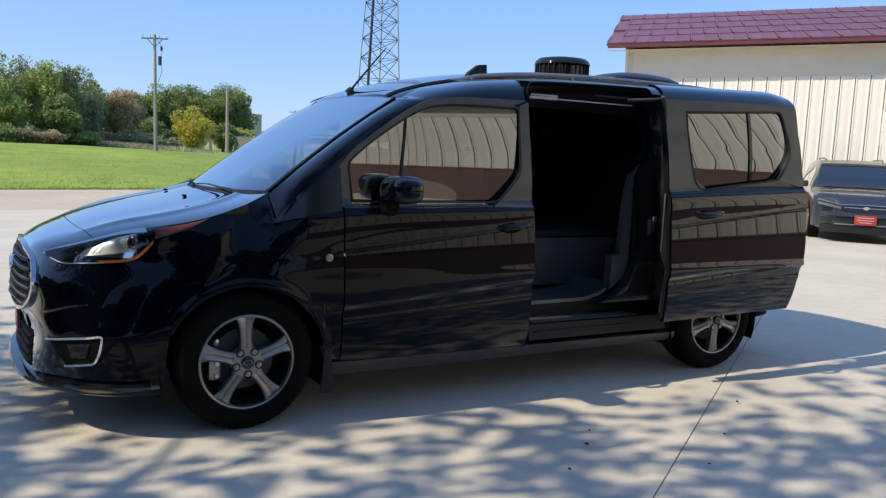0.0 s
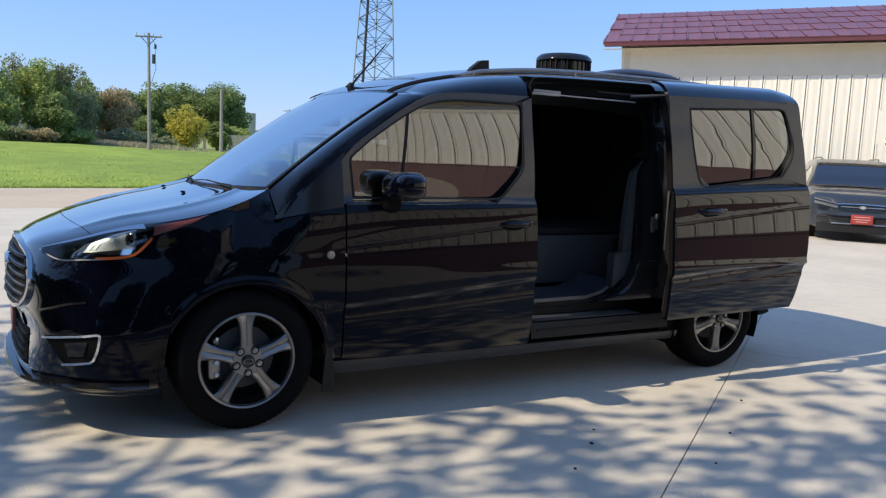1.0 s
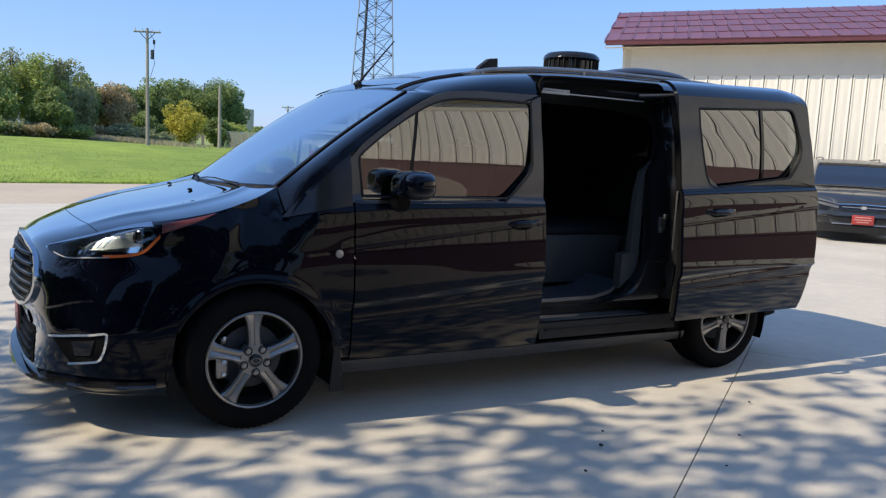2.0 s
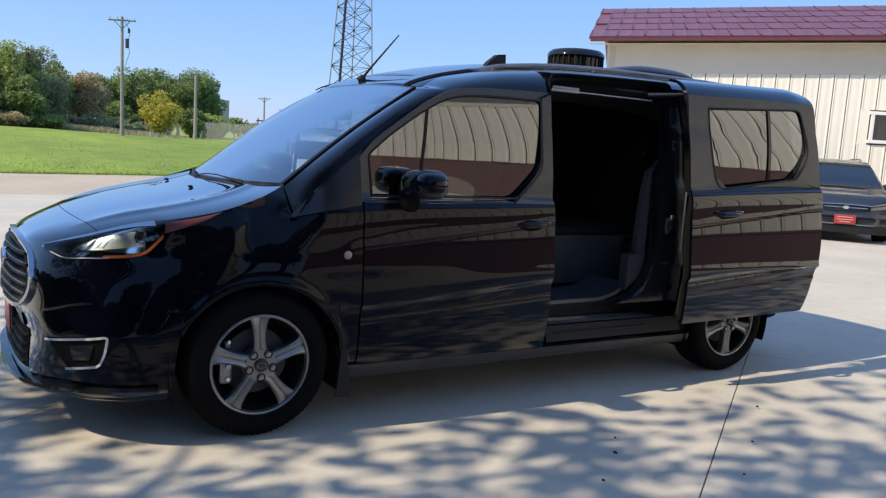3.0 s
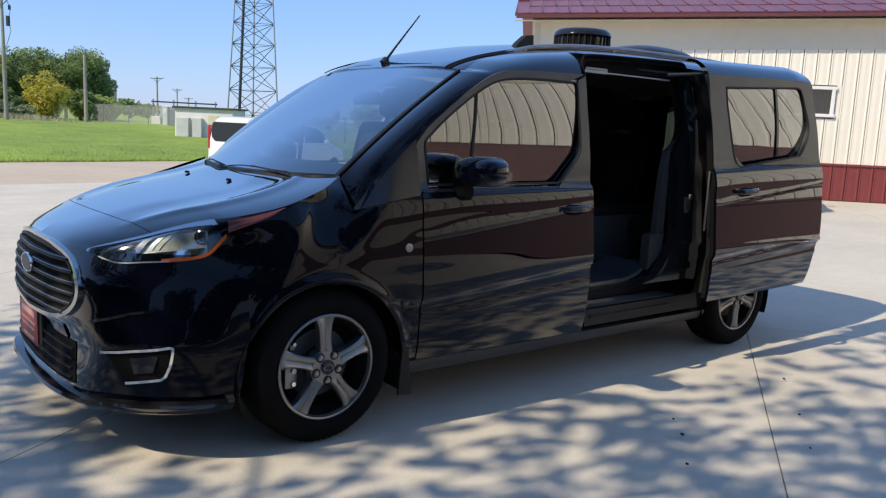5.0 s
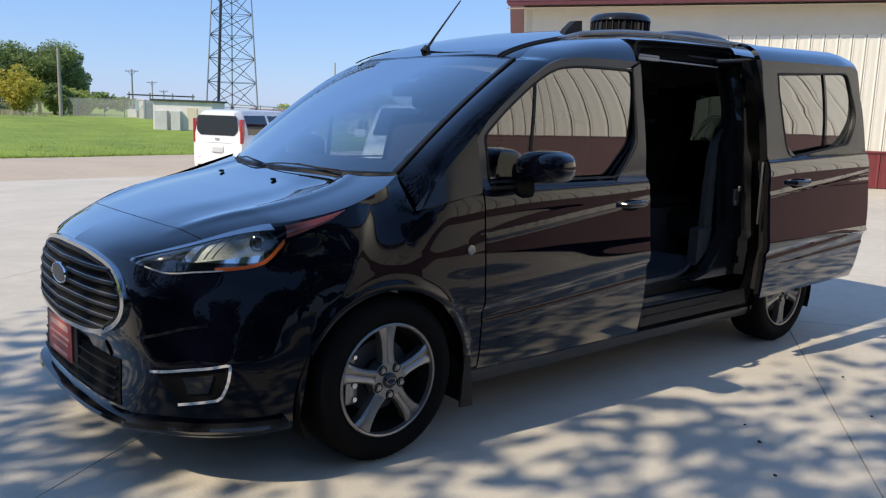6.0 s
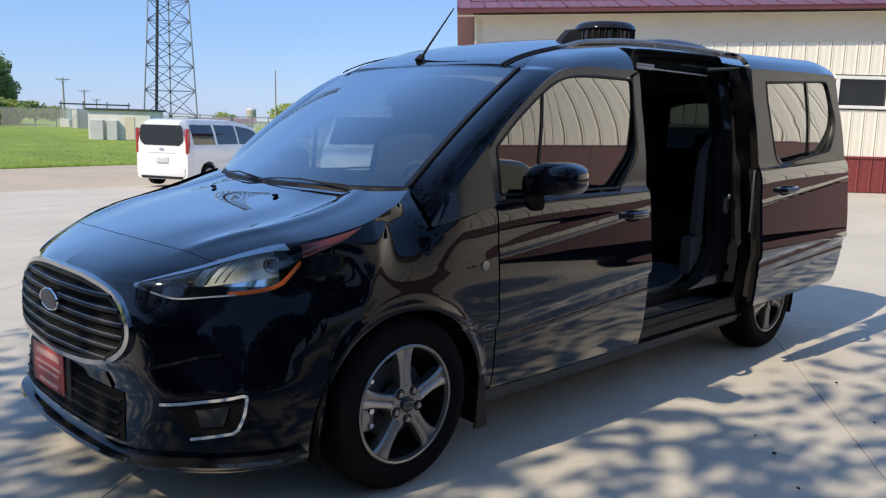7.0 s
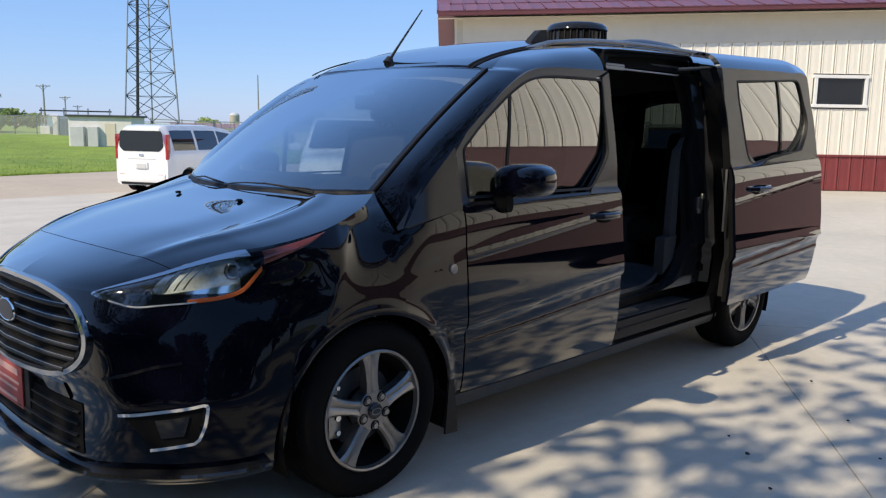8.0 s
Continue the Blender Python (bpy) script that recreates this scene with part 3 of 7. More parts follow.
def wing_surface(x, z):
    """The front wing: meets the nose ahead, the side of the body behind, and the bonnet's edge above."""
    def plain(z):
        xs = nose_x[0](z)
        if x < xs:
            return nose(bisect_theta(0, x, z), z).y
        k = ease(xs, xs + 0.35, x)
        return nose_y[0](z) * (1 - k) + S(x, z) * k
    y = plain(z)
    if x < 0.135:
        ze = edge_z(x)
        zb, zk = 0.76, min(ze - 0.02, 0.90 + 0.05 * ease(-0.2, 0.05, x))
        if z > zb:
            u = (z - zb) / (zk - zb)
            turn = 0.84 * u * u * (3 - u) / 2 if u < 1 else 0.84 + 0.16 * (z - zk) / (ze - zk)
            sharp = ((z - zb) / (ze - zb)) ** 2
            k = ease(-0.33, -0.12, x)
            late = max(0.0, (z - 0.945) / (ze - 0.945)) ** 1.2
            q = ease(-0.10, 0.12, x)
            y = y + (edge_y(x) - plain(ze)) * ((sharp + (turn - sharp) * k) * (1 - q) + late * q)
    return y


def flare(x, z, cx):
    """The rounded lip over a wheel arch."""
    r = math.hypot(x - cx, z - 0.305)
    return -0.010 * math.exp(-((r - ARCH_R - 0.012) / 0.022) ** 2) * ease(-0.36, -0.28, x if cx == 0.0 else 0.0)


# -- headlamps and fog lamps, both sides
HL_LOW = smooth_line([(60.5, 0.795), (54, 0.773), (48.8, 0.761), (41.8, 0.768), (34.8, 0.775), (26.5, 0.793), (22.5, 0.810)], 5)
HL_UP = smooth_line([(60.5, 0.801), (56, 0.830), (51.5, 0.860), (46, 0.899), (37.8, 0.927), (28, 0.932), (22.6, 0.926)], 5)


def lamp_point(u, v):
    """A place on the lamp: u from the grille outwards, v from its lower edge up; as theta and height."""
    i = u * (len(HL_LOW) - 1)
    k = min(len(HL_LOW) - 2, int(i))
    f = i - k
    lo = [HL_LOW[k][j] + (HL_LOW[k + 1][j] - HL_LOW[k][j]) * f for j in (0, 1)]
    up = [HL_UP[k][j] + (HL_UP[k + 1][j] - HL_UP[k][j]) * f for j in (0, 1)]
    return lo[0] + (up[0] - lo[0]) * v, lo[1] + (up[1] - lo[1]) * v


for flip in (False, True):
    lamp = part("headlamp", nose_patch(HL_LOW, HL_UP, 40, 8, -0.030, 0.01, flip), LAMP_BOWL, van, "clear headlamp with an amber edge")
    lens = part("lamp_lens", nose_patch(HL_LOW, HL_UP, 40, 8, 0.006, 0.003, flip), LAMP_CLEAR, lamp)
    lens.visible_shadow = False

    def strip(u0, u1, v0, v1, out, depth, n=14):
        us = np.linspace(u0, u1, n)
        return nose_patch([lamp_point(u, v0) for u in us], [lamp_point(u, v1) for u in us], n - 1, 3, out, depth, flip)
    part("dark_bezel", strip(0.05, 0.40, 0.16, 0.78, -0.012, 0.01), GLOSS_BLACK, lamp)
    part("bezel_rim", strip(0.02, 0.56, 0.02, 0.13, -0.001, 0.012), CHROME, lamp)
    part("bezel_rim", strip(0.40, 0.45, 0.10, 0.84, -0.004, 0.012, 4), CHROME, lamp)
    part("light_guide", strip(0.48, 0.84, 0.08, 0.26, -0.006, 0.014), CHROME, lamp)
    part("lamp_brow", strip(0.03, 1.0, 0.885, 1.03, 0.0085, 0.006, 26), DULL_CHROME, lamp)
    part("bright_bowl", strip(0.45, 0.99, 0.24, 0.90, -0.014, 0.006), LAMP_BOWL, lamp)
    # fluted reflector of the low beam
    for k in range(9):
        part("reflector_flute", strip(0.47 + 0.016 * k, 0.480 + 0.016 * k, 0.30, 0.86, -0.0135, 0.003, 3), CHROME if k % 3 == 0 else LAMP_BOWL, lamp)
    part("amber_strip", nose_band(smooth_line([(37, 0.780), (30, 0.788), (25.4, 0.801), (23.6, 0.822), (22.6, 0.86), (22.4, 0.89), (23.4, 0.92)], 6), 0.0115, 0.008, 0.010, flip=flip), AMBER, lamp)
    part("chrome_edge", nose_band([(t, z + 0.004) for t, z in HL_LOW[4:21]], 0.005, 0.007, 0.006, flip=flip), CHROME, lamp)
    for th, zz, r, m_ in ((31.5, 0.868, 0.027, DULL_CHROME), (26.5, 0.872, 0.019, DULL_CHROME), (47.5, 0.800, 0.016, ALLOY_DARK)):
        bm = bmesh.new()
        lathe(bm, [(r * 1.1, -0.02), (r * 1.1, 0.004), (r, 0.010), (r * 0.86, 0.012), (r * 0.80, 0.004), (r * 0.78, -0.006)], 28)
        p = nose(th, zz, 0.0)
        d = (nose(th, zz, 0.05) - p).normalized() + Vector((-0.25, 0, 0.1))
        q = Matrix.Translation(p + d * -0.012) @ d.to_track_quat("Y", "Z").to_matrix().to_4x4()
        bmesh.ops.transform(bm, matrix=q, verts=bm.verts)
        if flip:
            mirror_y(bm)
        ring = part("projector", bm, m_, lamp)
        bm = bmesh.new()
        lathe(bm, [(r * 0.80, -0.004), (r * 0.6, 0.006), (r * 0.3, 0.011), (0.001, 0.012)], 28)
        bmesh.ops.transform(bm, matrix=q, verts=bm.verts)
        if flip:
            mirror_y(bm)
        part("projector_glass", bm, GLOSS_BLACK, lamp)
        if r > 0.018:
            for tt in (-0.6, 0.6):
                bm = bmesh.new()
                box(bm, (tt * r, 0.006, 0), (0.004, 0.016, 1.9 * r), bevel=0.001)
                bmesh.ops.transform(bm, matrix=q, verts=bm.verts)
                if flip:
                    mirror_y(bm)
                part("projector_fin", bm, ALLOY_DARK, lamp)
    # red-brown marker running back into the wing
    bm = bmesh.new()
    lower = smooth_line([(-0.392, 0.888), (-0.30, 0.922), (-0.24, 0.944), (-0.172, 0.978)], 5)
    upper = smooth_line([(-0.388, 0.931), (-0.29, 0.951), (-0.23, 0.965), (-0.168, 0.981)], 5)
    lay(bm, [[Vector((p[0] + (q[0] - p[0]) * k / 3, wing_surface(p[0] + (q[0] - p[0]) * k / 3, p[1] + (q[1] - p[1]) * k / 3) - 0.0035 * (0 if k in (0, 3) else 1) - 0.001, p[1] + (q[1] - p[1]) * k / 3)) for p, q in zip(lower, upper)] for k in range(4)])
    if flip:
        mirror_y(bm)
    part("side_marker", bm, AMBER_DARK, lamp)
    # fog lamp recess with chrome hook
    fog = part("fog_lamp", nose_patch([(46, 0.332), (33, 0.350)], [(57, 0.440), (31.5, 0.464)], 14, 6, 0.002, 0.012, flip), CAVITY, van, "fog lamp recess with a chrome hook")
    hook = smooth_line([(58.2, 0.441), (51, 0.447), (44.8, 0.4535), (37, 0.461), (31.6, 0.469)], 5) + smooth_line([(30.3, 0.466), (30.3, 0.45), (30.8, 0.40), (32.0, 0.358)], 5) + smooth_line([(33.4, 0.346), (38, 0.339), (46.2, 0.327)], 5)
    part("chrome_hook", nose_band(hook, 0.010, 0.010, 0.012, flip=flip), CHROME, fog, "chrome hook")
    part("fog_glass", nose_patch([(44, 0.365), (37, 0.372)], [(47, 0.425), (36, 0.436)], 8, 5, 0.006, 0.008, flip), GLOSS_BLACK, fog)
    # short crease low on the bumper's corner
    part("bumper_crease", nose_band(smooth_line([(58.8, 0.545), (50, 0.566), (42.8, 0.587), (36, 0.598)], 5), 0.010, 0.004, 0.006, flip=flip), PAINT, van)

for flip in (False, True):
    bm = bmesh.new()
    ledge = lambda x: 0.962 + 0.21 * (x - 0.135)
    for x0, x1, nx in ((-0.462, -0.335, 10), (-0.335, 0.134, 40), (0.134, 0.452, 24)):
        cols = []
        for x in np.linspace(x0, x1, nx):
            z0 = 0.786 if x1 < -0.3 else arch(x, 0.0, 0.30 if x > 0 else 0.20)
            z1 = edge_z(x) if x1 < 0.14 else ledge(x)
            col = [(x, wing_surface(x, z) + flare(x, z, 0.0), z) for z in np.linspace(z0, z1, 32)]
            if x1 > -0.3:
                col.insert(0, (x, col[0][1] + 0.05, z0))
            cols.append(col)
        lay(bm, cols)
    bmesh.ops.remove_doubles(bm, verts=bm.verts, dist=0.0003)
    if flip:
        mirror_y(bm)
    part("front_wing", bm, PAINT, van)
    # body behind the triangle
    bm = skin([(0.16, 0.95), (0.47, 0.95)], [(0.20, 1.00), (0.47, 1.20)], 10, 8, 0.020, 0.0, flip=flip)
    part("pillar_foot", bm, PAINT, van)
    # fixed triangle in front of the door
    tri = lambda x, z: Vector((x, min(S(x, z) - 0.006, 0.082 + 0.207 * (x - 0.118)), z))
    A, C = tri(0.118, 0.968), tri(0.446, 1.026)
    bm = bmesh.new()
    edge = [tri(x, z + 0.010) + Vector((0, 0.006, 0)) for x, z in along([(0.118, 0.968), (0.28, 1.12), (0.436, 1.258), (0.446, 1.266)], 10)]
    lay(bm, [[A.lerp(C, k / 10) for k in range(11)], [edge[k].lerp(A.lerp(C, k / 10), 0.5) for k in range(11)], edge])
    lay(bm, [[A.lerp(C, k / 10) for k in range(11)], [A.lerp(C, k / 10) + Vector((0, 0.03, -0.012)) for k in range(11)]])
    if flip:
        mirror_y(bm)
    part("quarter_light", bm, TRI_BLACK, van, "black fixed triangle ahead of the door")
    # arch lining, mud flap
    bm = bmesh.new()
    lay(bm, [[(0.385 * math.cos(a), y, 0.305 + 0.385 * math.sin(a)) for a in np.linspace(-0.35, math.pi + 0.35, 30)] for y in (0.06, 0.36)])
    if flip:
        mirror_y(bm)
    part("arch_liner", bm, CAVITY, van)
    bm = bmesh.new()
    prism(bm, [(0.372, 0.36), (0.400, 0.36), (0.425, 0.14), (0.355, 0.145)], 0.035, 0.045)
    lay(bm, [[(0.375, 0.04, 0.35), (0.375, 0.25, 0.34)], [(0.405, 0.04, 0.14), (0.40, 0.25, 0.15)]])
    if flip:
        mirror_y(bm)
    part("mud_flap", bm, PLASTIC, van)

# -- windscreen, A pillars, roof
roof_c = spline([(0.70, 1.567), (0.77, 1.611), (0.83, 1.645), (1.05, 1.715), (1.4, 1.784), (1.77, 1.820), (2.3, 1.838), (2.9, 1.842), (3.3, 1.832), (3.5, 1.815), (3.65, 1.785), (3.75, 1.74), (3.84, 1.67), (3.93, 1.56)])
crown = spline([(0.0, 0.0), (0.30, 0.008), (0.48, 0.026), (0.58, 0.050), (0.64, 0.080), (0.675, 0.115), (0.700, 0.155), (0.716, 0.20), (0.728, 0.235)])


def far_tuck(x):
    return 0.055 * (1 - ease(0.85, 1.6, x))


def roof_front(Y):
    return 0.775 + 0.045 * (abs(Y) / 0.62) ** 2.3


bm = bmesh.new()
rows = []
ys = [-0.728, -0.722, -0.716, -0.708, -0.70, -0.688, -0.675, -0.66, -0.64, -0.61, -0.58, -0.54, -0.48, -0.4, -0.3, -0.2, -0.1, 0.0]
ys = ys + [-v for v in ys[-2::-1]]
for k in range(61):
    u = k / 60
    r = []
    for Y in ys:
        x0 = roof_front(Y)
        x = x0 + (3.93 - x0) * u
        grow = 1 - 0.05 * ease(3.2, 3.7, x) - 0.22 * ease(3.6, 3.95, x)
        rib = -0.006 * (0.5 + 0.5 * math.cos(2 * math.pi * Y / 0.24)) * ease(1.5, 1.7, x) * (1 - ease(3.5, 3.7, x)) * (1 if abs(Y) < 0.42 else 0)
        dn = min(1.0, 0.72 + 0.28 * ease(0.8, 1.6, x))
        drop = crown(abs(Y)) * dn
        if 1.59 < x < 2.56:
            drop = min(drop, 0.115)
        r.append((x, YC + Y * grow - far_tuck(x) * ease(0.1, 0.7, Y), roof_c(x) - drop + rib))
    rows.append(r)
rows.insert(0, [(p[0] - 0.004, p[1], p[2] - 0.016) for p in rows[0]])
lay(bm, rows)
part("roof", bm, PAINT, van, "black roof reflecting the sky")

YW = 0.884                        # centre of the windscreen
LOW_EDGE, TOP_EDGE = Vector((0.130, 0.210, 1.098)), Vector((0.806, 0.264, 1.586))
LOW_MID, TOP_MID = Vector((-0.035, YW, 1.084)), Vector((0.772, YW, 1.610))


def shield_rows(n, lift=0.0):
    """Rows of the windscreen from the cowl up: bent round in plan, nearly straight in side view."""
    rows = []
    up = Vector((-0.6, 0, 0.8))
    for j in range(n + 1):
        t = j / n
        c = LOW_MID.lerp(TOP_MID, t) + up * (0.020 * math.sin(math.pi * t) + lift)
        e = LOW_EDGE.lerp(TOP_EDGE, t) + up * (0.014 * math.sin(math.pi * t) + lift)
        r = []
        for u in np.linspace(-1, 1, 29):
            k = abs(u) ** 2.3
            r.append(Vector((c.x + (e.x - c.x) * k, YW + (YW - e.y) * u, c.z + (e.z - c.z) * k)))
        rows.append(r)
    return rows


bm = bmesh.new()
lay(bm, shield_rows(16))
shield = part("windscreen", bm, GLASS_SHIELD, van, "large raked windscreen")
shield.visible_shadow = False
# dark printed border
bm = bmesh.new()
rr = shield_rows(16, 0.002)
lay(bm, [[r[0], r[0].lerp(r[1], 0.45)] for r in rr])
lay(bm, [[r[-1].lerp(r[-2], 0.08), r[-1]] for r in rr])
lay(bm, [rr[0], [a.lerp(b, 0.16) for a, b in zip(rr[0], rr[1])]])
lay(bm, [[a.lerp(b, 0.07) for a, b in zip(rr[-1], rr[-2])], rr[-1]])
part("screen_border", bm, GLOSS_BLACK, van)
bm = bmesh.new()
box(bm, (0.70, YW - 0.01, 1.525), (0.10, 0.12, 0.035), bevel=0.012)
part("mirror_mount", bm, PLASTIC, van)
# cowl and wipers
bm = bmesh.new()
lip = [bonnet_point(1.0, u) for u in np.linspace(-1, 1, 29)]
lay(bm, [[p + Vector((-0.03, 0, -0.02)) for p in lip], [p + Vector((0.006, 0, -0.008)) for p in lip], [p + Vector((0.004, 0, 0.002)) for p in rr[0]], [p + Vector((0.05, 0, -0.05)) for p in rr[0]]])
part("cowl", bm, PLASTIC, van)
for u0, u1 in ((-0.62, 0.10), (0.16, 0.66)):
    bm = bmesh.new()
    line = [rr[0][int(round(14 + 14 * u))] for u in np.linspace(u0, u1, 9)]
    tube(bm, [p + Vector((-0.004, 0, 0.006 + 0.012 * math.sin(math.pi * k / 8))) for k, p in enumerate(line)], 0.003, 6)
    tube(bm, [line[0] + Vector((-0.012, -0.03, -0.004)), line[2] + Vector((-0.010, 0, 0.014)), line[4] + Vector((-0.006, 0, 0.020))], 0.004, 6)
    part("wiper", bm, PLASTIC, van)
for yy in (0.668, 1.150):
    bm = bmesh.new()
    box(bm, (-0.158, yy, 1.046), (0.022, 0.020, 0.011), bevel=0.005)
    part("washer_nozzle", bm, PLASTIC, van)

# door-frame line: lower edge of the pillar and top of the door
FRAME = smooth_line([(0.136, 0.963), (0.28, 1.12), (0.436, 1.258), (0.60, 1.385), (0.78, 1.505), (0.94, 1.583), (1.10, 1.608), (1.30, 1.616), (1.545, 1.620)], 6)
split = max(i for i, p in enumerate(FRAME) if p[0] < 0.92)
pillar_low = along(FRAME[:split + 1], 40) + along(FRAME[split:], 26)[1:]


def roof_point(x, y):
    return Vector((x, y, roof_c(x) - crown(YC - y) * min(1.0, 0.72 + 0.28 * ease(0.8, 1.6, x))))


for flip in (False, True):
    glass_edge = [r[0].copy() for r in shield_rows(40)]
    if flip:
        for p in glass_edge:
            p.y += 2 * (YC - YW)                   # the far edge, as it stands after mirroring
    tops = glass_edge + [roof_point(x, 0.264 + 0.053 * ease(0.806, 1.0, x)) + Vector((0, far_tuck(x) if flip else 0.0, 0.003)) for x in np.linspace(0.806, 1.545, 27)[1:]]
    bm = bmesh.new()
    rows = [[] for _ in range(9)]
    for (x, z), q in zip(pillar_low, tops):
        p = Vector((x, min(S(x, z) - 0.004, 0.082 + 0.207 * (x - 0.118)) if x < 0.446 else S(x, z) - 0.004, z))
        a = p.lerp(q, 0.5) + Vector((-0.022, -0.034, 0.022)) * ease(0.10, 0.30, x)
        b = Vector(((p.x + q.x) / 2, p.y + (q.y - p.y) * 0.14, p.z + (q.z - p.z) * 0.80))
        c = a.lerp(b, ease(0.70, 1.05, x))
        for k, r in enumerate(rows):
            t = k / 8
            r.append(p * (1 - t) ** 2 + c * (2 * t * (1 - t)) + q * t ** 2)
    lay(bm, rows)
    if flip:
        mirror_y(bm)
    part("windscreen_pillar", bm, PAINT, van)
    # seam where the glass meets the pillar
    if not flip:
        bm = bmesh.new()
        tube(bm, [p + Vector((-0.002, -0.004, 0.002)) for p in glass_edge], 0.005, 6)
        part("screen_seal", bm, RUBBER, van)

for flip in (False, True):
    bm = bmesh.new()
    for yy in (0.345, 0.366):
        tube(bm, [roof_point(x, yy) + Vector((0, 0, 0.002)) for x in np.linspace(0.80, 1.24, 16)], 0.003 if flip else 0.006, 6)
    if flip:
        mirror_y(bm)
    part("roof_ditch", bm, PLASTIC, van)

# -- front doors
front_glass_y = spline([(1.0, 0.112), (1.25, 0.1135), (1.33, 0.1160), (1.40, 0.1212), (1.45, 0.1262), (1.52, 0.1352), (1.58, 0.1450), (1.65, 0.159)])


def front_glass(x, z):
    return front_glass_y(z) + front_in(x)


def front_frame(x, z):
    """Window frame of the front door, flush with the glass at its top."""
    return min(S(x, z), front_glass(x, z) - 0.005)


WIN_F = [(0.503, 1.062), (0.494, 1.12), (0.487, 1.18)] + smooth_line([(0.482, 1.225), (0.487, 1.258), (0.52, 1.290), (0.62, 1.370), (0.78, 1.475), (0.90, 1.537), (1.02, 1.566), (1.20, 1.577), (1.475, 1.579)], 5) + [(1.492, 1.562), (1.492, 1.26)] + smooth_line([(1.492, 1.25), (1.47, 1.20), (1.36, 1.085), (1.31, 1.066)], 4)
for flip in (False, True):
    bottom = [(0.460, 0.288), (1.565, 0.272)]
    door = part("front_door", skin(bottom, [(0.460, 1.035), (1.560, 1.045)], 34, 84, 0.0, 0.03, flip=flip), PAINT, van)
    # frame strips: pillar side, top, rear
    top_in = [p for p in WIN_F[:43] if p[1] > 1.07]
    top_out = [p for p in FRAME if 0.445 < p[0] < 1.56]
    part("door_frame", skin([(0.500, 1.040), (0.487, 1.18)] + top_in[3:], [(0.445, 1.040), (0.440, 1.24)] + top_out[2:], 60, 3, -0.003, 0.03, surface=front_frame, flip=flip), FRAME_BLACK, door)
    part("door_pillar", skin([(1.315, 1.046), (1.36, 1.085), (1.47, 1.20), (1.493, 1.26), (1.493, 1.585)], [(1.560, 1.046), (1.558, 1.12), (1.557, 1.24), (1.556, 1.30), (1.553, 1.612)], 26, 4, -0.003, 0.03, surface=front_frame, flip=flip), FRAME_BLACK, door)
    # glass: between belt and window line
    g = part("door_glass", skin([(x, 1.045 if x < 1.33 else 1.05 + (x - 1.33) * 0.98) for x in np.linspace(0.478, 1.50, 30)],
                                [(x, min(1.585, spline([(0.475, 1.255), (0.52, 1.300), (0.62, 1.380), (0.78, 1.483), (0.90, 1.545), (1.02, 1.573), (1.20, 1.584), (1.5, 1.586)])(x))) for x in np.linspace(0.478, 1.50, 30)], 29, 16, 0.0, 0.0, surface=front_glass, flip=flip), GLASS_CLEAR if flip else GLASS_FRONT, door, "tinted door glass")
    g.visible_shadow = False
    part("glass_seal", hoop(WIN_F, 0.009, -0.006, 0.014, surface=front_frame, flip=flip), PLASTIC, door)
    part("glass_divider", skin([(0.758, 1.05), (0.773, 1.05)], [(0.794, 1.475), (0.809, 1.482)], 2, 12, 0.0, 0.02, surface=lambda x, z: front_glass(x, z) - 0.004, flip=flip), PLASTIC, door)
    part("belt_trim", skin([(0.463, 1.036), (1.30, 1.044)], [(0.463, 1.050), (1.30, 1.056)], 30, 2, -0.005, 0.02, flip=flip), GLOSS_BLACK, door)
    # handle
    bm = bmesh.new()
    hy = S(1.40, 0.945)
    tube(bm, [(1.335, hy + 0.005, 0.940), (1.350, hy - 0.030, 0.942), (1.40, hy - 0.040, 0.944), (1.46, hy - 0.036, 0.945), (1.485, hy - 0.01, 0.944)], [0.012, 0.016, 0.016, 0.017, 0.014], 10)
    box(bm, (1.495, hy - 0.012, 0.945), (0.045, 0.02, 0.032), bevel=0.006)
    if flip:
        mirror_y(bm)
    part("door_handle", bm, PAINT, door)
    # flat dark oval on the skin: shade behind the handle put into colour
    bm = bmesh.new()
    bm.faces.new([bm.verts.new((1.405 + 0.075 * math.cos(a), S(1.405, 0.935) - 0.002, 0.935 + 0.028 * math.sin(a))) for a in np.linspace(0, 2 * math.pi, 24, endpoint=False)])
    if flip:
        mirror_y(bm)
    part("handle_recess", bm, CAVITY, door)
    # wing mirror
    bm = bmesh.new()
    r = bmesh.ops.create_icosphere(bm, subdivisions=4, radius=1.0)
    for v in bm.verts:
        x, y, z = v.co
        sq = lambda q, e: math.copysign(abs(q) ** e, q)
        x, y, z = sq(x, 0.75), sq(y, 0.65), sq(z, 0.72)
        v.co = Vector((0.715 + 0.085 * x + (0.02 if x > 0 else 0) * (1 - abs(y)), -0.035 + 0.135 * y, 1.126 + (0.074 if z > 0 else 0.062) * z - 0.006 * y))
        if v.co.x > 0.765:
            v.co.x = 0.765 + (v.co.x - 0.765) * 0.1
    if flip:
        mirror_y(bm)
    mirror = part("wing_mirror", bm, PAINT, van, "black wing mirror")
    bm = bmesh.new()
    tube(bm, [(0.66, 0.16, 1.03), (0.68, 0.09, 1.035), (0.70, 0.03, 1.045)], [0.05, 0.05, 0.045], 12)
    if flip:
        mirror_y(bm)
    part("mirror_foot", bm, CAVITY, mirror)
    bm = bmesh.new()
    box(bm, (0.705, 0.060, 1.105), (0.12, 0.09, 0.09), bevel=0.03)
    if flip:
        mirror_y(bm)
    part("mirror_inner_shell", bm, CAVITY, mirror)
    bm = bmesh.new()
